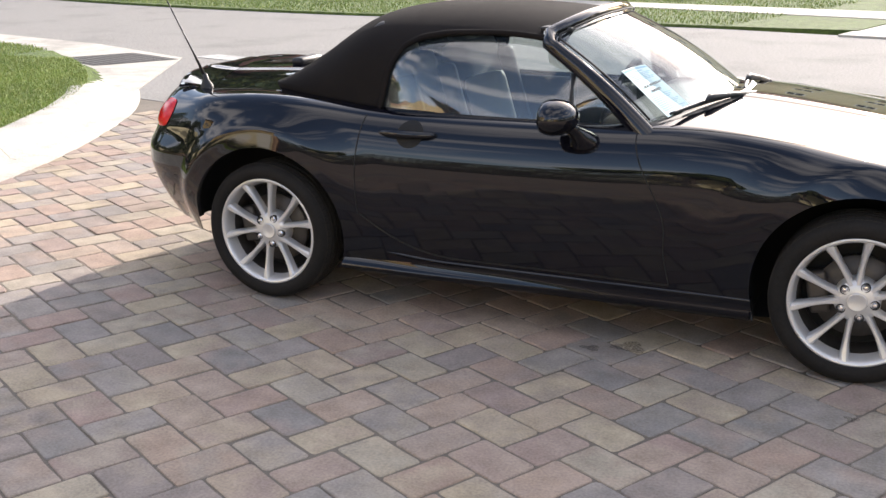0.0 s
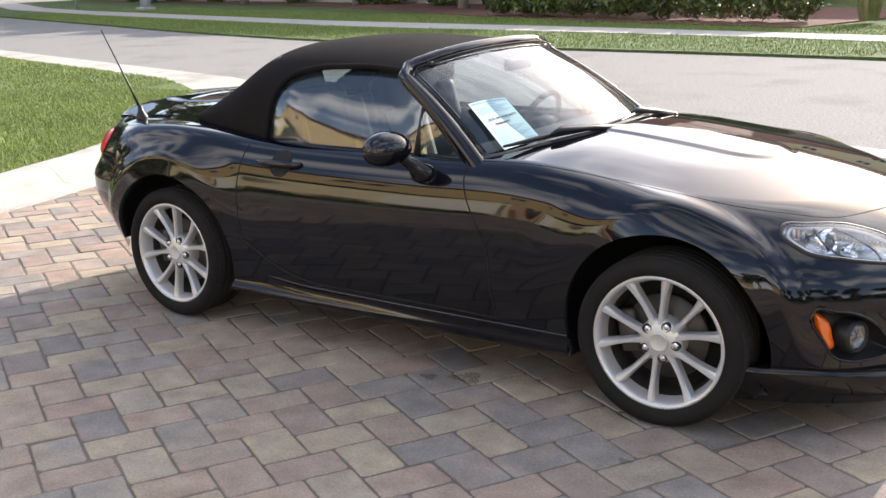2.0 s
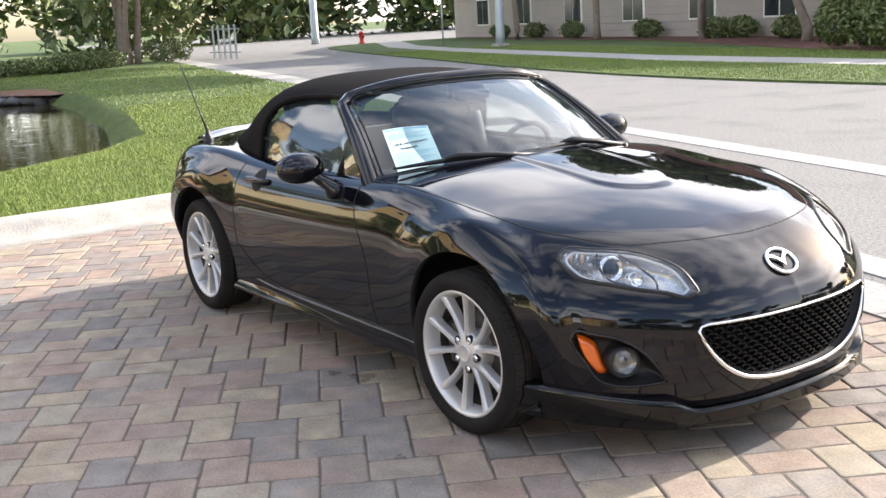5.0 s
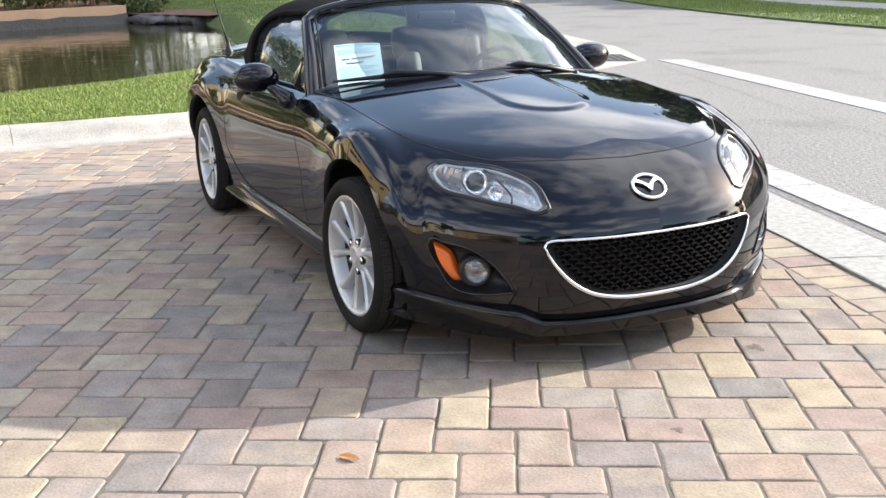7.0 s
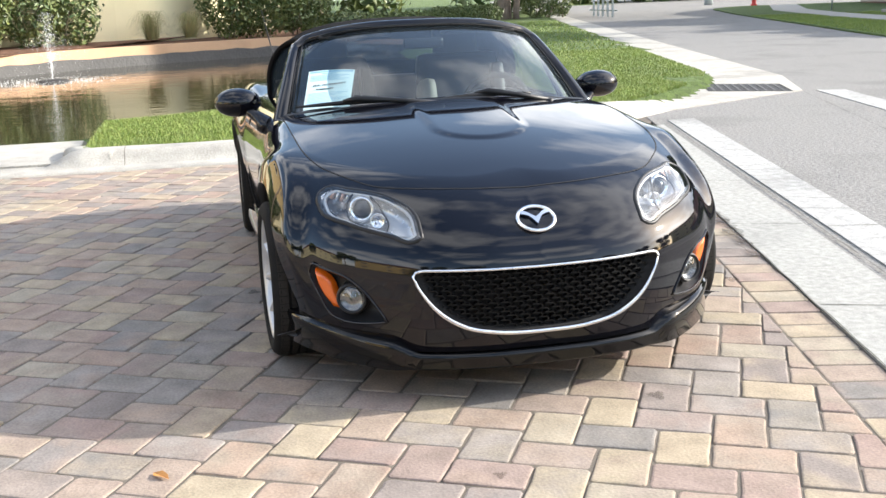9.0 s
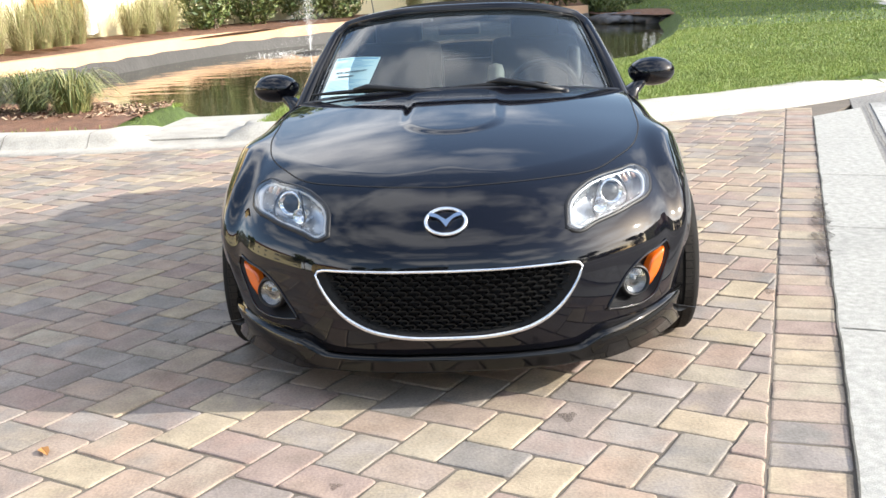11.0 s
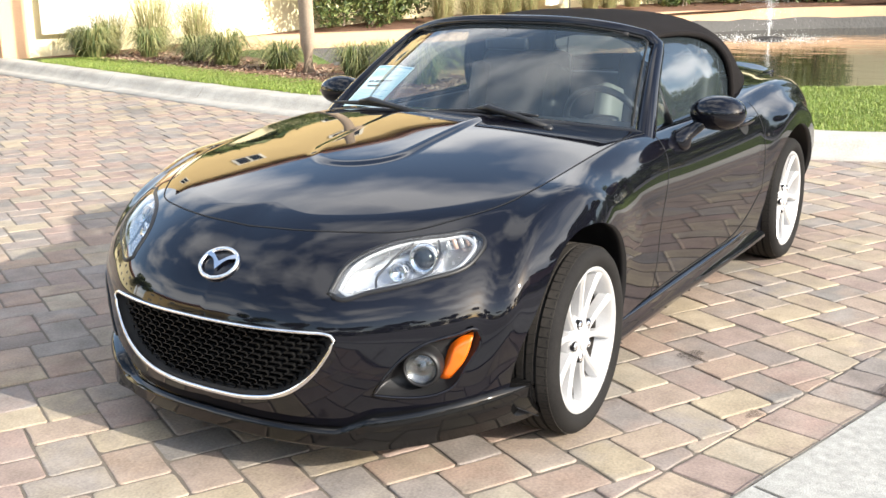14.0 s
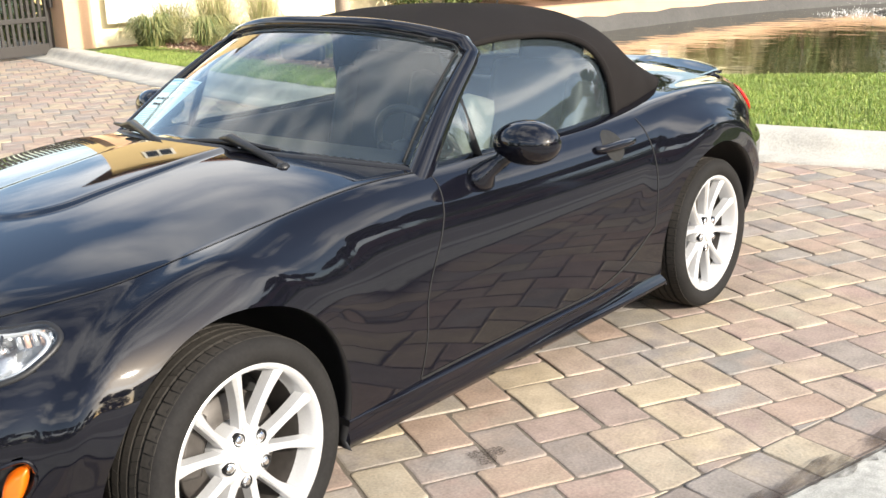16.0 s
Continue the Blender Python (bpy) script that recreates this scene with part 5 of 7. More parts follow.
for s in (1, -1):
    part("door_card", box_bm((1.1, 0.05, 0.5), (-0.15, 0.64 * s, 0.54), 0.02), M_leather, car, "dark door lining")
    seat = part("seat", box_bm((0.50, 0.46, 0.16), (-0.32, 0.36 * s, 0.42), 0.05), M_leather, car, "black leather sports seat")
    tilt = Matrix.Rotation(radians(-16), 4, "Y")
    part("backrest", box_bm((0.14, 0.46, 0.60), (-0.66, 0.36 * s, 0.70), 0.06, tilt), M_leather, seat)
    part("headrest", box_bm((0.10, 0.25, 0.19), (-0.76, 0.36 * s, 1.04), 0.045, tilt), M_leather, seat)
    for q in (1, -1):
        if s > 0 and q < 0:
            part("side_bolster", box_bm((0.20, 0.088, 0.42), (-0.515, 0.152, 0.655), 0.042, tilt), M_grey, seat, "pale grey inner bolster")
        else:
            part("side_bolster", box_bm((0.18, 0.07, 0.46), (-0.61, (0.36 + 0.2 * q) * s, 0.70), 0.03, tilt), M_leather, seat)
ring = [Vector((0.02 + 0.07 * math.sin(a), 0.372 + 0.165 * math.cos(a), 0.762 + 0.155 * math.sin(a))) for a in np.linspace(0, 2 * math.pi, 40, endpoint=False)]
steer = bar("steering_wheel", ring, 0.014, M_leather, car, 8, True, "black leather steering wheel")
part("wheel_boss", box_bm((0.07, 0.15, 0.11), (0.05, 0.372, 0.755), 0.03), M_leather, steer)
for a in (0.15, math.pi - 0.15, -math.pi / 2):
    bar("wheel_spoke", [Vector((0.045, 0.372, 0.755)), Vector((0.02 + 0.07 * math.sin(a), 0.372 + 0.16 * math.cos(a), 0.762 + 0.15 * math.sin(a)))], 0.013, M_leather, steer, 6)
part("rear_view_mirror", box_bm((0.03, 0.19, 0.050), (0.15, 0.0, 1.085), 0.014), M_trim, car, "black rear-view mirror")
part("sun_visor", box_bm((0.13, 0.34, 0.015), (-0.02, 0.30, 1.125), 0.006), M_leather, car)
part("sun_visor", box_bm((0.13, 0.34, 0.015), (-0.02, -0.30, 1.125), 0.006), M_leather, car)

# the notice on the windscreen
A, B, C, D = (Vector(q) for q in ((0.262, -0.545, 0.985), (0.300, -0.345, 0.988), (0.500, -0.405, 0.846), (0.455, -0.600, 0.834)))


def on_notice(u, w, lift=0.0):
    nrm = (B - A).cross(D - A).normalized()
    if nrm.x < 0:
        nrm = -nrm
    return A.lerp(B, u).lerp(D.lerp(C, u), w) + nrm * (lift + 0.006 * math.sin(math.pi * u))


vv = [on_notice(u, w, l) for l in (0, 0.0012) for w in np.linspace(0, 1, 8) for u in np.linspace(0, 1, 8)]
ff = [(o + i * 8 + k, o + i * 8 + k + 1, o + (i + 1) * 8 + k + 1, o + (i + 1) * 8 + k) for o in (0, 64) for i in range(7) for k in range(7)]
notice = mesh("notice_sheet", vv, ff, M_paper)
tagged(notice, "pale blue printed dealer notice propped inside the windscreen", "notice")


def strip(u0, u1, w0, w1, mat, name="print_bar"):
    m = 6
    q = [on_notice(u, w, 0.0022) for w in (w0, w1) for u in np.linspace(u0, u1, m)]
    mesh(name, q, [(k, k + 1, m + k + 1, m + k) for k in range(m - 1)], mat, notice)


strip(0.03, 0.97, 0.02, 0.06, M_blue)
strip(0.30, 0.62, 0.085, 0.105, M_blue)
for k in range(5):
    strip(0.06, 0.90 - 0.1 * (k % 3), 0.135 + 0.032 * k, 0.146 + 0.032 * k, M_blue)
for k in range(9):
    strip(0.06, 0.92 - 0.12 * (k % 4), 0.60 + 0.036 * k, 0.610 + 0.036 * k, M_blue)


def words(text, u, w, size):
    c = bpy.data.curves.new("lettering", "FONT")
    c.body, c.size, c.extrude, c.offset = text, size, 0.0002, 0.0006
    c.materials.append(M_ink)
    ob = new("lettering", c)
    ex = (on_notice(min(u + 0.3, 1), w) - on_notice(u, w)).normalized()
    ey = (on_notice(u, max(w - 0.2, 0)) - on_notice(u, w)).normalized()
    ez = ex.cross(ey).normalized()
    m = Matrix.Identity(4)
    m.col[0][:3], m.col[1][:3], m.col[2][:3] = ex, ez.cross(ex), ez
    m.translation = on_notice(u, w, 0.0035)
    ob.matrix_world = m
    ob.parent = notice


words("AS IS - NO WARRANTY", 0.14, 0.42, 0.0138)
words("WARRANTY", 0.22, 0.53, 0.0138)


# ---- walls, pond edge, gate ----
M_rock = material("grey_rock", (0.105, 0.105, 0.112), 0.85, var=0.4, scale=6, fine=40, bump=0.01)

def ribbon(name, line, low, high, thick, mat, label, category, parent=None, closed_top=True):
    """An upright wall along a line, with its thickness behind."""
    p = np.array(line, float)
    d = np.gradient(p, axis=0)
    out = np.stack([-d[:, 1], d[:, 0]], 1) / np.linalg.norm(d, axis=1)[:, None]
    n = len(p)
    v = []
    for q, o in zip(p, out):
        a, b = q, q + o * thick
        v += [(a[0], a[1], low), (a[0], a[1], high), (b[0], b[1], high), (b[0], b[1], low)]
    f = []
    for i in range(n - 1):
        for k in range(3):
            f.append((i * 4 + k, (i + 1) * 4 + k, (i + 1) * 4 + k + 1, i * 4 + k + 1))
    f += [(0, 1, 2, 3), tuple((n - 1) * 4 + k for k in (3, 2, 1, 0))]
    ob = mesh(name, v, f, mat, parent)
    bm = bmesh.new()
    bm.from_mesh(ob.data)
    bmesh.ops.recalc_face_normals(bm, faces=bm.faces)
    bm.to_mesh(ob.data)
    bm.free()
    if not parent:
        tagged(ob, label, category, kind="structure")
    return ob


POND_WALL = [(-8.4, -9.95), (-9.6, -9.45), (-11.5, -8.3), (-14.2, -7.4), (-16.8, -7.0), (-19.5, -6.2), (-22.0, -4.5), (-24.0, -1.8), (-25.3, 0.8), (-26.0, 2.6)]
SCREEN_WALL = [(-6.5, -11.78), (-9.5, -11.0), (-11.8, -10.1), (-14.6, -9.3), (-17.2, -8.8), (-20.4, -7.9), (-23.4, -5.8), (-25.7, -2.6), (-28.3, -0.6), (-32.0, 1.0), (-38.0, 2.2), (-46.0, 3.0)]
pw = spline(POND_WALL, np.linspace(0, 1, 50))[::-1]
ribbon("wall_pond", pw, -0.3, 0.30, -0.35, M_peach, "low peach stucco retaining wall round the pond", "retaining wall")
lining = []
po = np.gradient(pw, axis=0)
po = np.stack([-po[:, 1], po[:, 0]], 1) / np.linalg.norm(po, axis=1)[:, None]
rnd_l = random.Random(8)
for q, o in zip(pw, po):
    w = 0.25 + 0.12 * rnd_l.random()
    lining += [(q[0] + o[0] * 0.01, q[1] + o[1] * 0.01, 0.05 + 0.05 * rnd_l.random()), (q[0] + o[0] * w * 0.3, q[1] + o[1] * w * 0.3, -0.14 + 0.07 * rnd_l.random()), (q[0] + o[0] * w * 0.6, q[1] + o[1] * w * 0.6, -0.36)]
tagged(mesh("trim_pond_liner", lining, [(i * 3 + k, i * 3 + k + 1, (i + 1) * 3 + k + 1, (i + 1) * 3 + k) for i in range(49) for k in range(2)], M_liner, smooth=True), "wrinkled grey pond liner along the retaining wall", "pond liner", kind="structure")
sw = spline(SCREEN_WALL, np.linspace(0, 1, 60))[::-1]
ribbon("wall_screen", sw, -0.2, 3.3, -0.25, M_wall, "tall cream stucco wall behind the pond", "wall")
near = smooth01((np.linspace(0, 1, 50) - 0.8) / 0.2)
bedv = [(x, y, 0.25 - 0.15 * e) for (x, y), e in zip(pw, near)] + [(x, y, 0.40 - 0.30 * e) for (x, y), e in zip(spline(SCREEN_WALL, np.linspace(0, 1, 50))[::-1], near)]
tagged(mesh("ground_bed", bedv, [(i, i + 1, 51 + i, 50 + i) for i in range(49)], M_mulch), "brown mulch bed between the pond wall and the tall wall", "planting bed", kind="structure")


def upright(name, x, y, wx, wy, z0, z1, mat, label, category, turn=0.0, bevel=0.02):
    bm = box_bm((wx, wy, z1 - z0), (0, 0, (z1 + z0) / 2), bevel)
    bmesh.ops.transform(bm, matrix=Matrix.Translation((x, y, 0)) @ Matrix.Rotation(radians(turn), 4, "Z"), verts=bm.verts)
    ob = part(name, bm, mat, None, smooth=False)
    return tagged(ob, label, category, kind="structure")


upright("wall_pilaster", -16.2, -8.80, 0.50, 0.34, -0.1, 3.5, M_orange, "orange stucco pilaster on the cream wall", "pilaster", 18)
upright("wall_panel", -17.6, -8.42, 1.4, 0.12, 0.5, 3.2, M_panel, "white framed panel on the cream wall", "wall panel", 14)
upright("wall_gate_post", -6.45, -12.05, 0.42, 0.62, -0.1, 3.2, M_peach, "peach stucco gate post at the end of the wall", "gate post", -14)
upright("wall_recess", -7.34, -11.395, 1.3, 0.05, 0.44, 2.9, M_panel, "white recessed panel on the gate wall", "wall panel", -14.5)
lock = new("gate_lock")
part("case", box_bm((0.07, 0.10, 0.30), (-6.22, -11.98, 1.02), 0.012), M_iron, lock)
part("key_plate", box_bm((0.05, 0.07, 0.14), (-6.20, -12.18, 0.78), 0.01), M_iron, lock)
tagged(lock, "dark metal gate lock box on the peach post", "lock box")
gate = new("gate")
tagged(gate, "dark iron driveway gate with upright bars", "gate")
for z in (0.12, 0.55, 1.2, 2.2):
    part("rail", box_bm((4.2, 0.05, 0.07 if z > 0.2 else 0.16), (-4.15, -12.3, z), 0.008), M_iron, gate, smooth=False)
for x in (-6.2, -2.08):
    part("stile", box_bm((0.09, 0.07, 2.3), (x, -12.3, 1.2), 0.01), M_iron, gate, smooth=False)
for i in range(44):
    part("gate_bar", box_bm((0.042, 0.03, 2.1), (-6.08 + i * 0.0912, -12.3, 1.2), 0.0), M_iron, gate, smooth=False)

# ---- beds and the post beside the drive ----
bed = []
for i in range(len(kerb_line)):
    if -10.9 < kerb_line[i, 1] < -3.35:
        bed.append(i)
v, f = [], []
for i in bed:
    p, o = kerb_line[i], kerb_out[i]
    far = 2.9 if p[1] < -5 else 1.4 + 1.5 * float(smooth01((-3.4 - p[1]) / 1.4))
    wob = 0.06 * math.sin(i * 1.7)
    for w, z in ((0.60, 0.115), (0.9, 0.135), (1.6, 0.16), (far + wob, 0.13)):
        v.append((p[0] + o[0] * w, p[1] + o[1] * w, z + 0.012 * math.sin(i * 2.3 + w * 9)))
f = [(i * 4 + k, i * 4 + k + 1, (i + 1) * 4 + k + 1, (i + 1) * 4 + k) for i in range(len(bed) - 1) for k in range(3)]
mb = mesh("ground_mulch", v, f, M_mulch, smooth=True)
bm = bmesh.new()
bm.from_mesh(mb.data)
bmesh.ops.recalc_face_normals(bm, faces=bm.faces)
if bm.faces[:][0].normal.z < 0:
    bmesh.ops.reverse_faces(bm, faces=bm.faces)
bm.to_mesh(mb.data)
bm.free()
tagged(mb, "brown bark mulch bed along the kerb", "planting bed", kind="structure")


def chips(count, seed):
    r = random.Random(seed)
    v, f = [], []
    for _ in range(count):
        i = r.choice(bed)
        p, o = kerb_line[i], kerb_out[i]
        w = r.uniform(1.35, 2.4)
        c = Vector((p[0] + o[0] * w + r.uniform(-0.05, 0.05), p[1] + o[1] * w + r.uniform(-0.05, 0.05), 0.145 + r.uniform(0, 0.02)))
        a = Vector((r.uniform(-1, 1), r.uniform(-1, 1), r.uniform(-0.3, 0.5))).normalized() * r.uniform(0.015, 0.05)
        b = a.cross(Vector((0, 0, 1))).normalized() * r.uniform(0.005, 0.012) + Vector((0, 0, r.uniform(-0.006, 0.006)))
        k = len(v)
        v += [c - a - b, c + a - b, c + a + b, c - a + b]
        f.append((k, k + 1, k + 2, k + 3))
    ob = mesh("bark_chips", v, f, material("bark_chip", (0.2, 0.12, 0.08), 0.9, var=0.3, pieces="island", ramp=[(0.10, 0.05, 0.03), (0.24, 0.13, 0.08), (0.42, 0.30, 0.20)]))
    tagged(ob, "scattered bark chips on the mulch bed", "bark chips", kind="stuff")


chips(5000, 3)
pole = new("timber_post")
v, f = tube([(-6.15, -6.08, 0.08), (-6.15, -6.08, 0.5), (-6.16, -6.11, 2.0), (-6.17, -6.14, 4.4)], [0.105, 0.088, 0.082, 0.076], 14)
mesh("shaft", v, f, M_post, pole, smooth=True)
tagged(pole, "weathered brown timber post in the mulch bed", "post")


# ---- plants ----
def arching(count, seed, place, height, radius, width, droop, low=0.6):
    """Blades that rise, arch over and hang down towards their tips."""
    r = random.Random(seed)
    v, f, n = [], [], 6
    for _ in range(count):
        foot, way = place(r)
        a = Vector((way[0], way[1], 0)).normalized()
        out, top = radius * r.uniform(0.25, 1.12), height * r.uniform(low, 1.1)
        fall = droop * r.uniform(0.4, 1.1) * min(1, out / radius)
        peak = 0.62 - 0.12 * fall
        twist = r.uniform(-0.3, 0.3)
        s = Vector((-a.y, a.x, twist)) * (width / 2 * r.uniform(0.7, 1.2))
        k = len(v)
        for i in range(n):
            w = i / n
            z = 1 - (1 - w / peak) ** 2 if w < peak else 1 - fall * ((w - peak) / (1 - peak)) ** 1.6
            c = foot + a * (out * w**1.15) + Vector((0, 0, top * z))
            v += [c - s * (1 - 0.55 * w), c + s * (1 - 0.55 * w)]
            if i:
                f.append((k + 2 * i - 2, k + 2 * i - 1, k + 2 * i + 1, k + 2 * i))
        v.append(foot + a * out + Vector((0, 0, top * (1 - fall))))
        f.append((k + 2 * n - 2, k + 2 * n - 1, k + 2 * n))
    return v, f


def clump(name, x, y, z, radius, height, count, mat, seed, label, category, group="", width=0.013, droop=0.85, low=0.6):
    def place(r):
        a, d = r.uniform(0, 2 * math.pi), radius * 0.32 * math.sqrt(r.random())
        c, s = math.cos(a), math.sin(a)
        return Vector((x + c * d, y + s * d, z)), (c + r.uniform(-0.3, 0.3), s + r.uniform(-0.3, 0.3))
    v, f = arching(count, seed, place, height, radius, width, droop, low)
    ob = mesh(name, v, f, mat)
    return tagged(ob, label, category, group)


rp = random.Random(11)
lily_spots = [(-5.75, -4.25), (-5.95, -4.75), (-6.0, -5.3), (-6.35, -6.75), (-6.6, -7.8), (-6.75, -8.45), (-6.95, -9.6), (-6.7, -10.5), (-6.9, -10.9)]
for i, (x, y) in enumerate(lily_spots):
    clump("liriope", x + rp.uniform(-0.08, 0.08), y + rp.uniform(-0.08, 0.08), 0.14, 0.44 + rp.uniform(-0.08, 0.10), 0.42 + rp.uniform(-0.09, 0.09), 520, M_lily, 40 + i, "arching dark green liriope clump in the mulch", "grass clump", "liriope clumps along the kerb", 0.0105, 0.72, 0.3)
dry_spots = [(-7.75, -10.35, 0.14, 0.95), (-8.6, -10.25, 0.14, 0.75), (-7.2, -10.7, 0.14, 0.6), (-13.2, -8.55, 0.4, 0.75), (-14.0, -8.38, 0.4, 0.9), (-14.45, -8.2, 0.4, 0.8), (-15.0, -8.08, 0.4, 0.95), (-15.5, -7.98, 0.4, 0.8), (-18.0, -7.75, 0.4, 0.75), (-18.7, -7.62, 0.4, 0.8), (-19.4, -7.35, 0.4, 0.7), (-24.9, -2.2, 0.4, 0.75), (-25.5, -1.2, 0.4, 0.7)]
for i, (x, y, z, h) in enumerate(dry_spots):
    clump("ornamental_grass", x, y, z, 0.55 * (0.6 + 0.5 * h), h * 0.95, 620, M_dry, 80 + i, "loose straw and green ornamental grass against the wall", "grass clump", "ornamental grasses by the wall", 0.006, 0.75, 0.2)


def leaf_cloud(blobs, count, size, seed, depth=0.28):
    """Small leaves near the faces of rounded blobs (x, y, z, rx, ry, rz), as one set of cards with folds."""
    r = np.random.RandomState(seed)
    w = np.array([b[3] * b[4] + b[4] * b[5] + b[3] * b[5] for b in blobs])
    pick = r.choice(len(blobs), count, p=w / w.sum())
    B = np.array(blobs)[pick]
    d = r.normal(size=(count, 3))
    d /= np.linalg.norm(d, axis=1)[:, None]
    rad = 1 - depth * r.rand(count) ** 1.5 + 0.10 * r.normal(size=count) * (r.rand(count) < 0.35)
    c = B[:, :3] + d * B[:, 3:] * rad[:, None]
    n = d * 0.8 + r.normal(size=(count, 3)) * 0.6
    n /= np.linalg.norm(n, axis=1)[:, None]
    a = np.cross(n, r.normal(size=(count, 3)))
    a /= np.linalg.norm(a, axis=1)[:, None]
    b = np.cross(n, a)
    s = size * (0.6 + 0.8 * r.rand(count))[:, None]
    v = np.stack([c - a * s, c - b * s * 0.45 + n * s * 0.12, c + a * s, c + b * s * 0.45 + n * s * 0.12], 1).reshape(-1, 3)
    k = np.arange(count) * 4
    f = np.concatenate([np.stack([k, k + 1, k + 2], 1), np.stack([k, k + 2, k + 3], 1)])
    return v, f.tolist()


def shrub(name, blobs, count, size, seed, label, category, mat=None, stems=5, group=""):
    ob = new(name)
    v, f = leaf_cloud(blobs, count, size, seed)
    mesh("foliage", v, f, mat or M_leaf, ob)
    r = random.Random(seed)
    for i in range(stems):
        b = r.choice(blobs)
        foot = Vector((b[0] + r.uniform(-0.3, 0.3) * b[3], b[1] + r.uniform(-0.3, 0.3) * b[4], max(0.0, b[2] - b[5])))
        top = Vector((b[0] + r.uniform(-0.5, 0.5) * b[3], b[1] + r.uniform(-0.5, 0.5) * b[4], b[2] + 0.3 * b[5]))
        vv, ff = tube([foot, foot.lerp(top, 0.5) + Vector((r.uniform(-0.1, 0.1), r.uniform(-0.1, 0.1), 0)), top], [0.03, 0.022, 0.012], 6)
        mesh("stem", vv, ff, M_bark, ob)
    return tagged(ob, label, category, group)


shrub("wall_shrub", [(-10.0, -10.25, 2.75, 0.85, 0.5, 0.85), (-10.7, -9.95, 2.0, 0.65, 0.5, 0.9), (-11.3, -9.65, 1.35, 0.75, 0.55, 1.0), (-12.3, -9.3, 1.5, 1.0, 0.6, 1.2), (-13.0, -9.05, 1.8, 0.85, 0.6, 1.3), (-11.7, -9.5, 2.9, 1.5, 0.6, 0.9), (-12.9, -9.05, 2.9, 0.9, 0.6, 0.8)], 30000, 0.046, 21, "dense green shrub with reddish leaves against the cream wall", "shrub", stems=8)
shrub("wall_shrub", [(-21.0, -6.9, 1.4, 1.2, 0.7, 1.1), (-22.3, -6.0, 1.6, 1.2, 0.8, 1.2), (-23.3, -4.9, 1.3, 0.9, 0.8, 0.9), (-23.9, -4.1, 1.1, 0.7, 0.7, 0.8), (-21.8, -6.3, 2.9, 1.5, 0.9, 0.8), (-23.6, -4.6, 2.4, 0.8, 0.8, 0.7)], 15000, 0.07, 22, "green flowering shrub against the cream wall", "shrub", stems=8)
shrub("wall_shrub", [(-26.5, 0.0, 1.4, 0.8, 1.0, 1.1), (-26.9, 0.8, 1.5, 0.9, 1.2, 1.2), (-27.8, 2.0, 1.3, 1.0, 1.0, 1.0), (-27.3, 1.2, 2.7, 1.2, 1.6, 0.8)], 14000, 0.07, 23, "dark green shrub behind the peach wall", "shrub", stems=8)
for i, (x0, y0, x1, y1, h) in enumerate(((-37.2, 4.2, -38.4, 8.6, 0.62), (-38.4, 8.6, -41.4, 11.6, 0.72), (-44.6, 14.6, -45.6, 16.2, 1.0))):
    n = max(3, int(math.hypot(x1 - x0, y1 - y0) / 0.55))
    row = [(x0 + (x1 - x0) * k / (n - 1), y0 + (y1 - y0) * k / (n - 1), 0.1 + h * 0.5, 0.55, 0.5, h * 0.55) for k in range(n)]
    shrub("hedge", row, 700 * n, 0.06, 24 + i, "long clipped dark green hedge on the lawn behind the pond", "hedge", stems=6)
shrub("pond_shrub", [(-27.2, 3.3, 0.25, 0.8, 0.5, 0.32), (-28.6, 3.2, 0.35, 0.9, 0.6, 0.45), (-30.2, 3.7, 0.4, 1.0, 0.6, 0.5), (-31.8, 4.3, 0.4, 0.9, 0.6, 0.45)], 9000, 0.06, 27, "low dark shrub on the bank behind the pond", "shrub", stems=6)
tagged(mesh("ground_bank", [(-26.2, 2.75, 0.055), (-23.4, 4.2, 0.055), (-23.8, 5.0, 0.058), (-28.0, 5.0, 0.058), (-33.5, 5.2, 0.058), (-33.0, 3.2, 0.058), (-28.0, 2.4, 0.058)], [(0, 1, 2, 3, 4, 5, 6)], M_mulch), "brown mulch strip on the bank behind the pond", "planting bed", kind="structure")
rr = random.Random(31)
for i in range(16):
    w = i / 15
    x, y = -26.0 + 2.2 * w + rr.uniform(-0.25, 0.25), 2.7 + 2.0 * w + rr.uniform(-0.25, 0.25)
    bm = bmesh.new()
    bmesh.ops.create_icosphere(bm, subdivisions=2, radius=1)
    sx, sy, sz = rr.uniform(0.18, 0.55), rr.uniform(0.15, 0.40), rr.uniform(0.05, 0.17)
    for q in bm.verts:
        k = 1 + 0.22 * math.sin(q.co.x * 5 + i) + 0.18 * math.cos(q.co.y * 6 + 2 * i) + rr.uniform(-0.09, 0.09)
        q.co = Vector((q.co.x * sx * k, q.co.y * sy * k, q.co.z * sz * k))
    bmesh.ops.transform(bm, matrix=Matrix.Translation((x, y, -0.13 + 0.06 * rr.random())) @ Matrix.Rotation(rr.uniform(0, 3), 4, "Z"), verts=bm.verts)
    tagged(part("rock", bm, M_rock, None), "flat grey rock at the pond's edge", "rock", "rocks at the pond's edge")

shrub("gate_shrub", [(-6.9, -14.2, 1.0, 0.7, 0.5, 1.0), (-5.4, -14.6, 0.8, 0.9, 0.6, 0.8), (-3.8, -14.8, 1.0, 1.1, 0.6, 1.0), (-4.6, -14.8, 1.9, 1.6, 0.6, 0.7)], 3500, 0.09, 29, "dark reddish shrub seen through the iron gate", "shrub", stems=5)

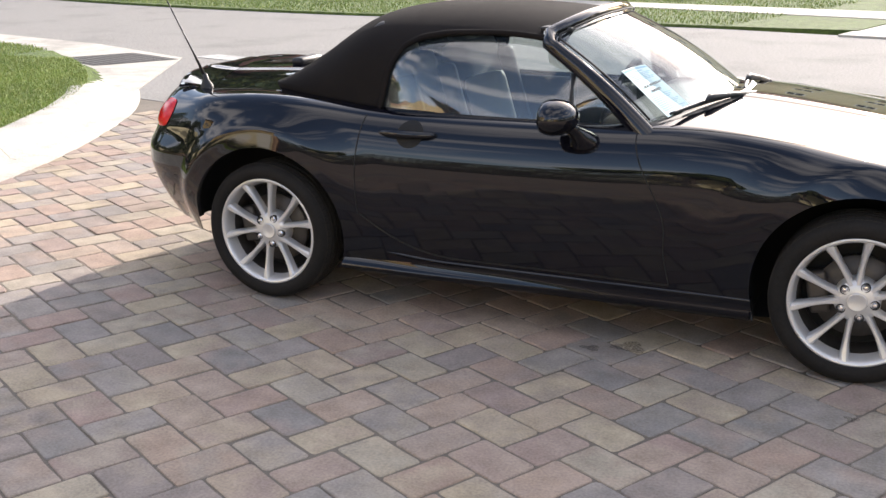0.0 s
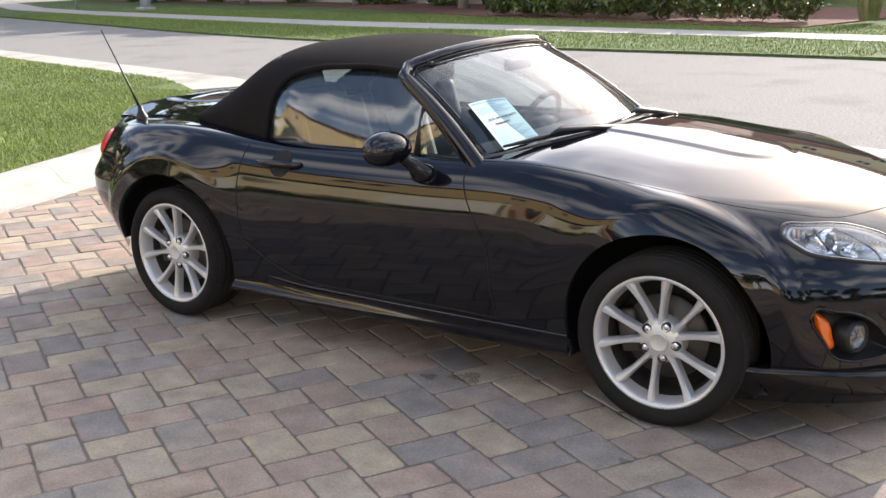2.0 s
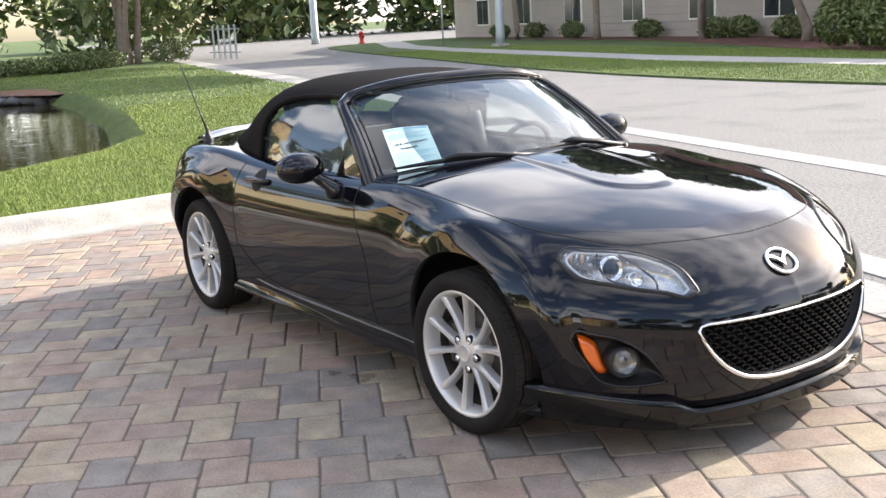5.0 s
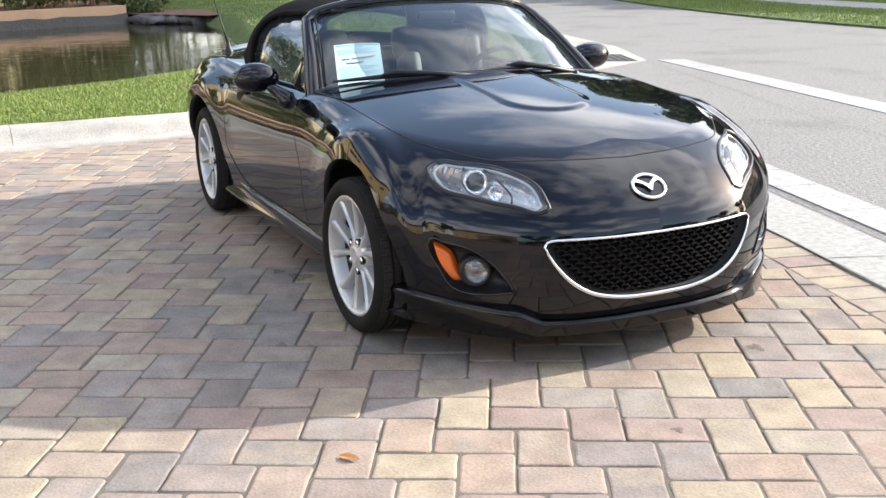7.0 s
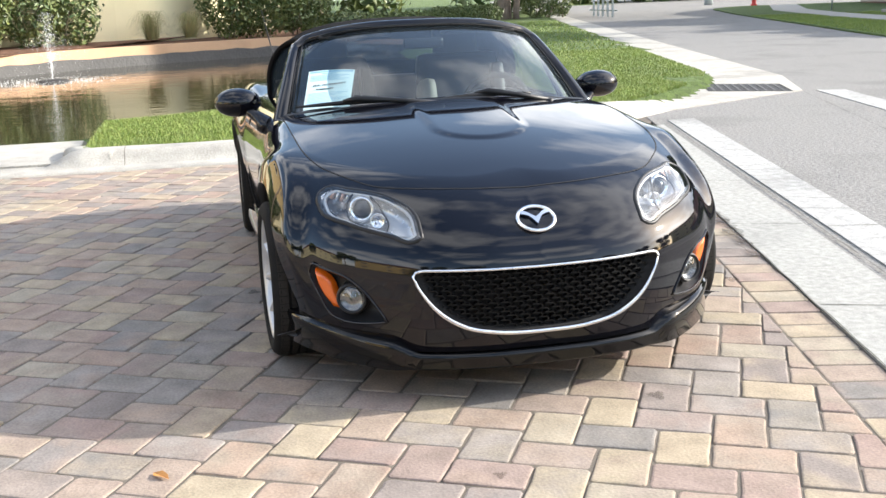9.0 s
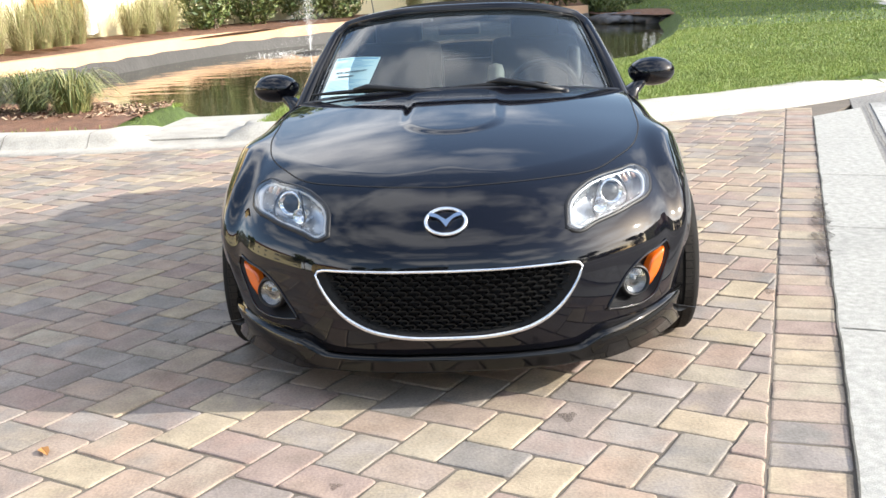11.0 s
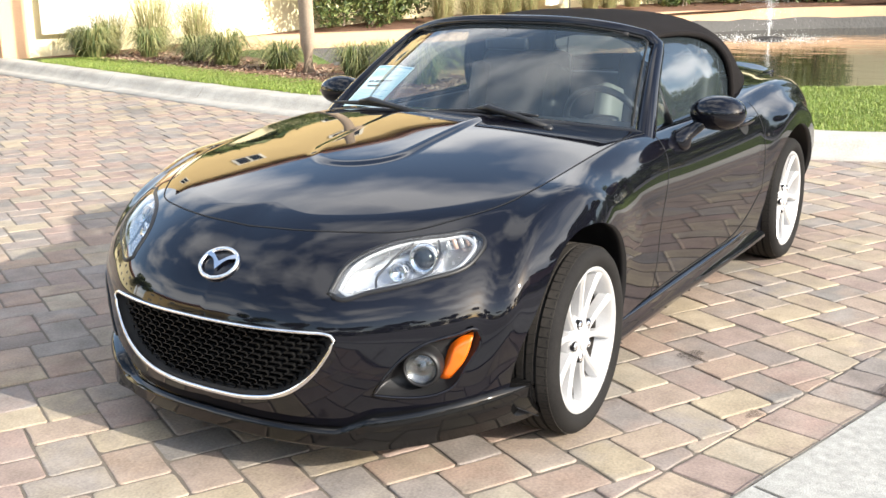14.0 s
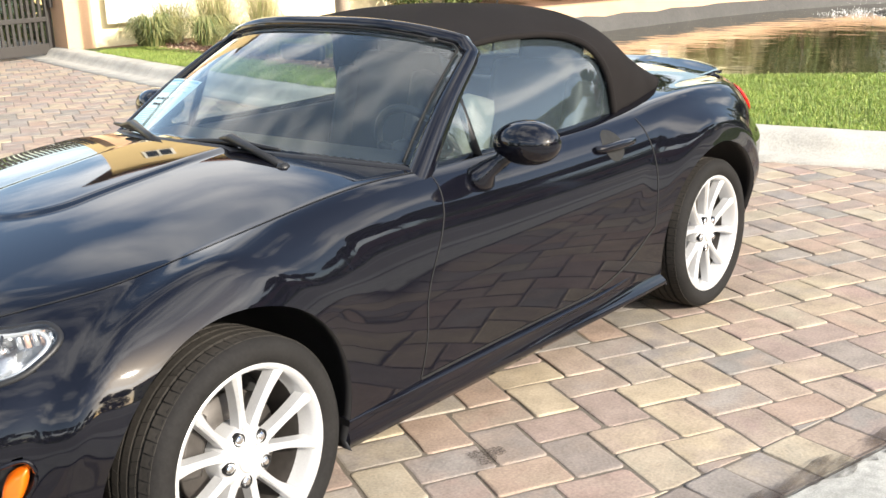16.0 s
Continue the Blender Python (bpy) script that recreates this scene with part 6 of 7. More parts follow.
# ---- lawn ----
def blade_set(x, y, z, length, width, lean, seed):
    """Blades of grass standing at arrays of feet; each bends over in two pieces."""
    r = np.random.RandomState(seed)
    n = len(x)
    foot = np.stack([x, y, z], 1)
    L, W = length * r.uniform(0.55, 1.15, (n, 1)), width * r.uniform(0.7, 1.2, (n, 1))
    g = r.uniform(0, 2 * math.pi, n)
    a = np.stack([np.cos(g), np.sin(g), 0 * g], 1)
    s = np.stack([-np.sin(g), np.cos(g), 0 * g], 1) * W / 2
    b = lean * r.uniform(0.4, 1.3, (n, 1))
    up = np.array([[0, 0, 1.0]])
    m = foot + a * (L * 0.35 * b) + up * (L * 0.62)
    t = foot + a * (L * b) + up * (L * (0.95 - 0.5 * b))
    v = np.stack([foot - s, foot + s, m + s * 0.8, m - s * 0.8, t], 1).reshape(-1, 3)
    k = np.arange(n) * 5
    return v, np.stack([k, k + 1, k + 2, k + 3], 1).tolist(), np.stack([k + 3, k + 2, k + 4], 1).tolist()


def build_lawn():
    sets = []
    for count, (x0, x1, y0, y1), L, W, seed in ((190000, (-9.8, -4.3, -2.1, 4.9), 0.062, 0.005, 1), (60000, (-16, -8.5, 1.5, 8), 0.05, 0.008, 2), (20000, (-38, -15, 3.5, 16), 0.06, 0.02, 3), (4000, (-8.5, -6.2, -4.8, -3.2), 0.06, 0.007, 5)):
        r = np.random.RandomState(seed)
        x, y = r.uniform(x0, x1, count), r.uniform(y0, y1, count)
        ok = (x * SS + y * SC < 3.62) & (x < np.interp(y, kx_sorted[:, 1], kx_sorted[:, 0]) - 0.60)
        ok &= (poly_dist(x, y, POND) > 0.25) & ~((y > -3.3) & (y < -2.05) & (x > -8))
        x, y = x[ok], y[ok]
        sets.append(blade_set(x, y, ground_height(x, y) - 0.004, L, W, 0.6, seed))
    r = np.random.RandomState(6)
    i = r.choice(bed, 60000)
    w = r.uniform(0.58, 1.5, 60000)
    p, o = kerb_line[i], kerb_out[i]
    ok = w < 0.6 + 0.85 * smooth01((-4.6 - p[:, 1]) / 1.2) - 0.12 * r.rand(60000)
    p = (p + o * w[:, None] + r.uniform(-0.05, 0.05, (60000, 2)))[ok]
    sets.append(blade_set(p[:, 0], p[:, 1], 0.125 + 0 * p[:, 0], 0.055, 0.006, 0.6, 6))
    u, w = r.uniform(-40, -4.5, 80000), r.uniform(9.6, 17.5, 80000)
    edge, low, high = (np.interp(-u, [-q[0] for q in line], [q[1] for q in line]) for line in (VERGE[:9], WALK_LOW, WALK_HIGH))
    ok = (w > edge + 0.05) & ((w < low) | (w > high))
    u, w = u[ok], w[ok]
    sets.append(blade_set(u * SC + w * SS, -u * SS + w * SC, 0.038 + 0 * u, 0.06, 0.012, 0.5, 7))
    v, f, k = [], [], 0
    for a, quads, tris in sets:
        v.append(a)
        f += [tuple(q + k for q in c) for c in quads] + [tuple(q + k for q in c) for c in tris]
        k += len(a)
    tagged(mesh("grass", np.concatenate(v).tolist(), f, M_blade), "bright green mown lawn grass", "grass", kind="stuff")


build_lawn()

# ---- drain, fountain ----
drain = new("drain_grate")
tagged(drain, "dark iron storm drain grate set in the gutter", "drain grate")
da, db, dc = Vector((-7.4, 5.2, 0.016)), Vector((0.5, 0.8, 0)), Vector((-0.95, 0.36, 0))
for i in range(9):
    p = da + db * ((i + 0.3) / 9)
    q = p + dc
    w = db * (0.035)
    mesh("grate_bar", [p, q, q + w, p + w, p + Vector((0, 0, -0.03)), q + Vector((0, 0, -0.03)), q + w + Vector((0, 0, -0.03)), p + w + Vector((0, 0, -0.03))], [(0, 1, 2, 3), (0, 4, 5, 1), (3, 2, 6, 7)], M_grate, drain)
for i in range(15):
    p = da + dc * ((i + 0.3) / 15) - Vector((0, 0, 0.004))
    q = p + db
    w = dc * 0.022
    mesh("cross_bar", [p, q, q + w, p + w], [(0, 1, 2, 3)], M_grate, drain)
# flat black sheet just below the bars, painted for the darkness under the grate
pit = [da - db * 0.04 - dc * 0.03, da + db * 1.04 - dc * 0.03, da + db * 1.04 + dc * 1.03, da - db * 0.04 + dc * 1.03]
mesh("pit", [q + Vector((0, 0, -0.0045)) for q in pit], [(0, 1, 2, 3)], M_gap, drain)

fount = new("fountain")
tagged(fount, "pond fountain jet with falling spray", "fountain")
FX, FY = -18.5, -4.0
v, f = lathe([(0.0, -0.12), (0.25, -0.13), (0.35, -0.17), (0.35, -0.3)], 24)
mesh("float", [(x + FX, y + FY, z) for x, y, z in v], f, M_iron, fount, smooth=True)
M_spray = material("water_spray", (0.9, 0.92, 0.93), 0.2, var=0.05)
rs = random.Random(5)
v, f = [], []
for i in range(2700):
    a = rs.uniform(0, 2 * math.pi)
    if i < 1300:
        t, sp = rs.random() ** 0.8, 0.05 + 0.22 * rs.random() ** 2
        c = Vector((FX + math.cos(a) * sp * t, FY + math.sin(a) * sp * t, -0.15 + 1.40 * t * (1 - 0.25 * sp)))
    elif i < 2000:
        t, lean = rs.random(), 0.25 + 0.75 * rs.random()
        c = Vector((FX + math.cos(a) * lean * t, FY + math.sin(a) * lean * t, -0.16 + 1.70 * (1.25 - 0.4 * lean) * t * (1 - t) * 2))
    else:
        d = abs(rs.gauss(0.85, 0.32))
        c = Vector((FX + math.cos(a) * d, FY + math.sin(a) * d, -0.179 + 0.05 * rs.random() ** 3))
    s = rs.uniform(0.0018, 0.0040) * (1.4 if i >= 2000 else 1)
    k = len(v)
    v += [c + Vector(q) * s for q in ((1, 0, 0), (-0.5, 0.87, 0), (-0.5, -0.87, 0), (0, 0, 2.2), (0, 0, -1.5))]
    f += [(k + a, k + b, k + 3) for a, b in ((0, 1), (1, 2), (2, 0))] + [(k + b, k + a, k + 4) for a, b in ((0, 1), (1, 2), (2, 0))]
sp = mesh("spray", v, f, M_spray, fount)
sp["kind"] = "stuff"


# ---- across the street ----
def street_box(name, u0, u1, v0, v1, z0, z1, mat, parent=None, label="", category="", kind=""):
    c = [st(u0, v0), st(u1, v0), st(u1, v1), st(u0, v1)]
    vv = [(x, y, z) for z in (z0, z1) for x, y in c]
    ob = mesh(name, vv, [(3, 2, 1, 0), (4, 5, 6, 7), (0, 1, 5, 4), (1, 2, 6, 5), (2, 3, 7, 6), (3, 0, 4, 7)], mat, parent, label if parent else "")
    if not parent:
        tagged(ob, label, category, kind=kind)
    return ob


sheet("ground_red_mulch", [st(-60, 22.6), st(-33, 21.0), st(-20, 17.6), st(-14, 16.5), st(-8.6, 16.3), st(-8.6, 23.4), st(-60, 23.4)], 0.07, M_redmulch, "red bark mulch bed below the building across the street", "planting bed", thick=0.05)
house = new("building")
tagged(house, "long pale-sided building across the street with dark windows", "building")
for i in range(10):
    street_box("siding_board", -62, -15.5, 23.3 + 0.006 * (i % 2), 23.9, 0.05 + i * 0.32, 0.05 + i * 0.32 + 0.312, M_siding, house)
street_box("rear_wall", -62, -15.5, 23.9, 39.8, 0.0, 3.2, M_siding, house)
street_box("fascia", -63, -14.5, 22.4, 41, 3.20, 3.40, M_siding, house)
rv = [(*st(u, v), z) for u, v, z in ((-63.1, 22.3, 3.38), (-14.4, 22.3, 3.38), (-14.4, 41.1, 3.38), (-63.1, 41.1, 3.38), (-54, 31.7, 10.0), (-22, 31.7, 10.0))]
mesh("roof", rv, [(0, 1, 5, 4), (2, 3, 4, 5), (1, 2, 5), (3, 0, 4), (3, 2, 1, 0)], M_roof, house, "brown hip roof")
for u in (-57, -51, -45, -39, -33.5, -28.5, -24, -19.5):
    wnd = street_box("window", u - 0.95, u + 0.95, 23.24, 23.4, 0.75, 2.3, M_panel, house)
    for k in (-0.45, 0.45):
        street_box("pane", u + k - 0.40, u + k + 0.40, 23.21, 23.30, 0.82, 2.23, M_dwin, wnd)
for i, u in enumerate(np.linspace(-18.6, -9.6, 11)):
    x, y = st(u, 17.6 + 0.15 * math.sin(i * 2.1))
    shrub("hedge_bush", [(x, y, 0.75, 0.62, 0.60, 0.62), (x + 0.1, y + 0.1, 1.3, 0.55, 0.5, 0.5)], 2200, 0.075, 100 + i, "clipped green hedge bush in red mulch", "bush", stems=4, group="hedge across the street")
for i, u in enumerate((-52, -48, -43, -36.5, -31.0, -29.8, -26.5)):
    x, y = st(u, 22.2 + 0.3 * (i % 2))
    shrub("foundation_bush", [(x, y, 0.45, 0.7, 0.5, 0.42)], 900, 0.08, 120 + i, "low dark bush below the building's wall", "bush", stems=3, group="bushes below the building")
x, y = st(-8.2, 18.2)
clump("ornamental_grass", x, y, 0.1, 0.6, 0.9, 500, M_dry, 140, "brown ornamental grass beside the far driveway", "grass clump")
lamp_pole = new("street_pole")
x, y = st(-38, 16.3)
v, f = tube([(x, y, 0.05), (x, y, 0.6), (x, y, 7.5)], [0.22, 0.19, 0.13], 14)
mesh("shaft", v, f, M_pole, lamp_pole, smooth=True)
part("base", box_bm((0.55, 0.55, 0.12), (x, y, 0.12), 0.02), M_concrete, lamp_pole)
tagged(lamp_pole, "grey metal street pole on the far verge", "street pole")
hyd = new("fire_hydrant")
x, y = -55.0, 31.5
v, f = lathe([(0.20, 0.05), (0.20, 0.12), (0.14, 0.14), (0.14, 0.62), (0.18, 0.64), (0.16, 0.74), (0.06, 0.82), (0.0, 0.84)], 16)
mesh("barrel", [(x + a, y + b, c) for a, b, c in v], f, M_red, hyd, smooth=True)
for s in (-1, 1):
    part("outlet", box_bm((0.2, 0.16, 0.16), (x + 0.18 * s, y, 0.5), 0.04), M_red, hyd)
tagged(hyd, "red fire hydrant on the far verge", "hydrant")
corner_pole = new("street_pole")
v, f = tube([(-64.0, 33.0, 0.0), (-64.0, 33.0, 0.5), (-64.0, 33.0, 7.0)], [0.30, 0.27, 0.2], 14)
mesh("shaft", v, f, M_pole, corner_pole, smooth=True)
tagged(corner_pole, "thick grey street pole at the far corner", "street pole")
sign = new("sign_post")
x, y = st(-44, 15.9)
v, f = tube([(x, y, 0.05), (x, y, 3.0)], 0.035, 8)
mesh("shaft", v, f, M_pole, sign, smooth=True)
tagged(sign, "thin grey sign post on the far verge", "post")


def tree(x, y, z, height, spread, seed, leaves=2600, size=0.22, trunks=1, label="broad-leaved tree with a spreading green crown"):
    """A tapered trunk with limbs and a crown of leaf clumps."""
    r = random.Random(seed)
    ob = new("tree")
    blobs = []
    for k in range(trunks):
        fx, fy = x + (r.uniform(-0.5, 0.5) if trunks > 1 else 0), y + (r.uniform(-0.5, 0.5) if trunks > 1 else 0)
        top = Vector((fx + r.uniform(-0.5, 0.5), fy + r.uniform(-0.5, 0.5), z + height * 0.6))
        v, f = tube([(fx, fy, z - 0.1), (fx, fy, z + 0.4), Vector((fx, fy, z)).lerp(top, 0.5) + Vector((r.uniform(-0.15, 0.15), r.uniform(-0.15, 0.15), 0)), top], [0.22, 0.16, 0.13, 0.08], 10)
        mesh("trunk", v, f, M_bark, ob, smooth=True)
        for i in range(6):
            a = 2 * math.pi * (i + r.random() * 0.7) / 6
            e = top + Vector((math.cos(a), math.sin(a), 0)) * spread * r.uniform(0.4, 0.8) + Vector((0, 0, height * r.uniform(0.05, 0.3)))
            v, f = tube([top - Vector((0, 0, height * 0.12)), top.lerp(e, 0.5) + Vector((0, 0, 0.3)), e], [0.08, 0.05, 0.02], 7)
            mesh("limb", v, f, M_bark, ob, smooth=True)
            blobs.append((e.x, e.y, e.z, spread * r.uniform(0.3, 0.5), spread * r.uniform(0.3, 0.5), height * r.uniform(0.10, 0.17)))
    v, f = leaf_cloud(blobs, leaves, size, seed, 0.8)
    mesh("crown", v, f, M_leaf, ob)
    return tagged(ob, label, "tree")


# the tall ones' unseen crowns are added to shade the pond's far end
for i, (u, w, h, sp_) in enumerate(((-17.5, 21.6, 4.2, 2.2), (-23.6, 20.6, 4.6, 2.4), (-31, 21.6, 15, 5.0), (-39, 21.4, 15.5, 5.2), (-48, 21.5, 15, 5.2))):
    x, y = st(u, w)
    tree(x, y, 0.1, h, sp_, 200 + i, 16000 if h > 12 else 7000, 0.36)
for i, u in enumerate((-33, -41)):
    x, y = st(u, 35)
    tree(x, y, 0.1, 13, 5.0, 220 + i, 12000, 0.36)
tree(-44.0, 13.0, 0.05, 9.0, 6.0, 230, 6000, 0.30, trunks=6, label="multi-trunk tree on the lawn behind the pond")
tree(-50, 5, 0.05, 8.0, 4.0, 231, 2600, 0.25)
tree(-36, -4, 0.05, 8.0, 4.0, 232, 2600, 0.25)
fence = new("fence")
tagged(fence, "thin pale fence posts at the far end of the lawn", "fence")
for i in range(5):
    x, y = -47.5 + i * 0.9, 18.6 - i * 0.1
    part("post", box_bm((0.08, 0.08, 1.6), (x, y, 0.8), 0.0), M_pole, fence, smooth=False)
for z in (0.3, 1.4):
    part("rail", box_bm((3.7, 0.05, 0.06), (-45.7, 18.4, z), 0.0, Matrix.Identity(4)), M_pole, fence, smooth=False)


woods = [(-58 + 5 * math.sin(k * 1.7), -16 + 4.2 * k, 7.0 + 1.4 * math.sin(k * 2.9), 3.6, 3.4, 7.0 + 0.9 * math.cos(k * 1.3)) for k in range(9)]
v, f = leaf_cloud(woods, 22000, 0.34, 77, 0.6)
tagged(mesh("woods", v, f, M_leaf), "dark green belt of trees far behind the pond", "woods", kind="stuff")


# added out of view to block low sky from the boot deck's reflection
woods = [(-98 + 6 * math.sin(k * 1.3), 28 + 7 * k, 8 + 1.5 * math.sin(k * 2.1), 6.0, 6.0, 10 + 1.5 * math.cos(k * 1.9)) for k in range(9)]
v, f = leaf_cloud(woods, 14000, 0.75, 79, 0.6)
tagged(mesh("woods", v, f, M_leaf), "unseen tall belt of trees added for the boot deck to mirror", "woods", kind="stuff")
belt = spline([(20, -26), (32, -14), (37, 2), (34, 18), (22, 31), (8, 37)], np.linspace(0, 1, 22))
woods = [(x + 1.5 * math.sin(k * 2.3), y, 2.2 + 0.9 * math.sin(k * 1.9), 3.0, 3.0, 2.8 + 1.0 * math.cos(k * 2.7)) for k, (x, y) in enumerate(belt)]
v, f = leaf_cloud(woods, 20000, 0.36, 78, 0.6)
tagged(mesh("woods", v, f, M_leaf), "dark green belt of trees beyond the street", "woods", kind="stuff")


# ---- buildings and trees beyond the walls, which the car's paint mirrors ----
def villa(x, y, w, d, storeys, turn, seed):
    ob = new("villa")
    m = Matrix.Translation((x, y, 0)) @ Matrix.Rotation(radians(turn), 4, "Z")
    h = 3.1 * storeys + 0.4

    def add(nm, size, at, mat, par, bev=0.0):
        bm = box_bm(size, at, bev)
        bmesh.ops.transform(bm, matrix=m, verts=bm.verts)
        return part(nm, bm, mat, par, smooth=False)
    add("wall", (w, d, h), (0, 0, h / 2), M_villa if seed % 2 else M_wall, ob)
    e, rz = 0.7, 2.2
    rv = [(-w / 2 - e, -d / 2 - e, h), (w / 2 + e, -d / 2 - e, h), (w / 2 + e, d / 2 + e, h), (-w / 2 - e, d / 2 + e, h), (-w / 2 + d / 2, 0, h + rz), (w / 2 - d / 2, 0, h + rz)]
    mesh("roof", [m @ Vector(q) for q in rv], [(0, 1, 5, 4), (2, 3, 4, 5), (1, 2, 5), (3, 0, 4), (3, 2, 1, 0)], M_roof, ob)
    for s in range(storeys):
        n = max(2, int(w / 3))
        for i in range(n):
            px = -w / 2 + (i + 0.5) * w / n
            for side in (1, -1):
                wnd = add("window", (1.0, 0.14, 1.1), (px, side * d / 2, 1.8 + 3.1 * s), M_panel, ob)
                for k in (-0.22, 0.22):
                    add("pane", (0.36, 0.18, 0.96), (px + k, side * d / 2, 1.8 + 3.1 * s), M_dwin, wnd)
    return tagged(ob, f"{(0, 0, 'two', 'three')[storeys]}-storey stucco villa with a brown tiled hip roof", "house")


villa(-18.0, -18.6, 13, 8, 3, -46, 1)
villa(2, -34, 18, 10, 2, 8, 2)
# assumed building, out of view, added to darken the sky mirrored in the hood
villa(-6.5, 48, 19, 10, 3, -4, 2)
villa(22, -26, 14, 9, 2, 40, 1)
# out of view; the second tree is added to darken the spoiler's reflection
for i, (x, y, h, s_) in enumerate(((-27, -20, 8, 3.5), (-31, -11.5, 11, 4.5), (-12.4, -14.6, 5.2, 2.2), (-14.9, -12.0, 4.6, 1.8), (10, -24, 8, 3.5), (24, -12, 8, 4), (30, -4, 9, 4), (31, 5, 8, 4), (34, 14, 9, 4.5), (28, 22, 8, 4), (17, 28, 8, 4), (6, 30, 8, 3.5), (-5, -26, 7, 3))):
    tree(x, y, 0, h, s_, 300 + i, 1800, 0.32)


# ---- pavers: herringbone, with a soldier course along the concrete band ----
PL, PW, GAPW = 0.2372, 0.1586, 0.0042
E1, E2 = Vector((-0.8838, 0.4679)), Vector((0.4679, 0.8838))
PO = Vector((1.986, -1.662))


def clip(poly, p, n):
    """Keeps the part of a convex polygon on the side of p away from n."""
    out = []
    for i in range(len(poly)):
        a, b = poly[i - 1], poly[i]
        da, db = (a - p).dot(n), (b - p).dot(n)
        if (da <= 0) != (db <= 0):
            out.append(a.lerp(b, da / (da - db)))
        if db <= 0:
            out.append(b)
    return out


def paver_mesh(poly, rnd, near):
    """A tumbled paver: uneven sides, worn corners and a rounded edge, from its outline in the plan."""
    area = sum(poly[i - 1].cross(poly[i]) for i in range(len(poly))) / 2
    if area < 0:
        poly, area = poly[::-1], -area
    if area < 0.0012:
        return None
    mid = sum(poly, Vector((0, 0))) / len(poly)
    ring = []
    for i in range(len(poly)):
        a, b, c = poly[i - 1], poly[i], poly[(i + 1) % len(poly)]
        la, lc = (a - b).length, (c - b).length
        if la < 0.04 or lc < 0.04:
            ring.append(b)
            continue
        k, m = 0.007 + 0.013 * rnd.random(), 0.007 + 0.013 * rnd.random()
        p, q = b + (a - b) * (k / la), b + (c - b) * (m / lc)
        ring += [p, b * 0.32 + (p + q) * 0.34, q] if near else [p, q]
        if lc > 0.1:
            e = b.lerp(c, rnd.uniform(0.3, 0.7))
            ring.append(e + Vector((-(c - b).y, (c - b).x)) * (rnd.uniform(-0.0006, 0.0032) / lc))
    h, tx, ty = rnd.uniform(-0.0028, 0.0016), rnd.uniform(-0.015, 0.015), rnd.uniform(-0.015, 0.015)
    v, n = [], len(ring)
    edge = ((0.0, -0.03), (0.0006, -0.0050), (0.0030, -0.0014), (0.0085, 0.0)) if near else ((0.0, -0.02), (0.0015, -0.0028), (0.0075, 0.0))
    for inset, z in edge:
        for p in ring:
            d = p - mid
            q = p - d * (inset / max(d.length, 0.02) * 1.2)
            v.append((q.x, q.y, z + h + tx * d.x + ty * d.y))
    r = len(edge) - 1
    f = [tuple(r * n + i for i in range(n))]
    for k in range(r):
        f += [(k * n + i, k * n + (i + 1) % n, (k + 1) * n + (i + 1) % n, (k + 1) * n + i) for i in range(n)]
    return v, f


def build_pavers():
    rnd = random.Random(4)
    owner = mesh("pavement", [(-0.05, -0.05, -0.03), (0.05, -0.05, -0.03), (0, 0.05, -0.03)], [(0, 1, 2)], M_sand)
    tagged(owner, "tumbled multicolour concrete pavers laid in herringbone", "paving", kind="structure")
    edge_p, edge_n = Vector(st(0, 1.43)), Vector((SS, SC))
    outs = []
    g = GAPW / 2
    for m in range(-66, 67):
        for k in range(-120, 121):
            hx, hy = k * PW + m * (PL + PW), k * PW + m * (PW - PL)
            for x0, y0, w, h in ((hx, hy, PL, PW), (hx + PL, hy + PW - PL, PW, PL)):
                c = PO + E1 * (x0 + w / 2) + E2 * (y0 + h / 2)
                if not (-7.5 < c.x < 8.95 and -15.5 < c.y < 4.2):
                    continue
                if (c - edge_p).dot(edge_n) > 0.13 or c.x < np.interp(c.y, kx_sorted[:, 1], kx_sorted[:, 0]) - 0.05:
                    continue
                poly = [PO + E1 * (x0 + a) + E2 * (y0 + b) for a, b in ((g, g), (w - g, g), (w - g, h - g), (g, h - g))]
                if (c - edge_p).dot(edge_n) > -0.14:
                    poly = clip(poly, edge_p, edge_n)
                    if len(poly) < 3:
                        continue
                outs.append((c, poly))
    for i in range(-34, 62):
        u0 = i * PW + 0.02
        a, b = u0 + g, u0 + PW - g
        poly = [Vector(st(*q)) for q in ((a, 1.43 + GAPW), (b, 1.43 + GAPW), (b, 1.655), (a, 1.655))]
        outs.append((Vector(st(u0 + PW / 2, 1.545)), poly))
    singles, rest_v, rest_f = 0, [], []
    for c, poly in outs:
        got = paver_mesh(poly, rnd, -1.5 < c.x < 4.6 and -4.4 < c.y < 2.2)
        if not got:
            continue
        v, f = got
        if singles < 300 and 1.45 < c.x < 3.0 and -2.2 < c.y < 1.6:
            mesh("paver", v, f, M_paver, owner)
            singles += 1
        else:
            k = len(rest_v)
            rest_v += v
            rest_f += [tuple(i + k for i in q) for q in f]
    rest = mesh("pavers", rest_v, rest_f, M_paver_rest, owner)
    rest["kind"] = "stuff"


build_pavers()


def ragged(x, y, r, seed, z=0.0035):
    q = random.Random(seed)
    n = 26
    v = [(x, y, z)]
    for i in range(n):
        a = 2 * math.pi * i / n
        d = r * (0.75 + 0.25 * math.sin(3 * a + seed) + 0.25 * q.random())
        v.append((x + d * math.cos(a) * 1.25, y + d * math.sin(a), z))
    return v, [(0, 1 + i, 1 + (i + 1) % n) for i in range(n)]


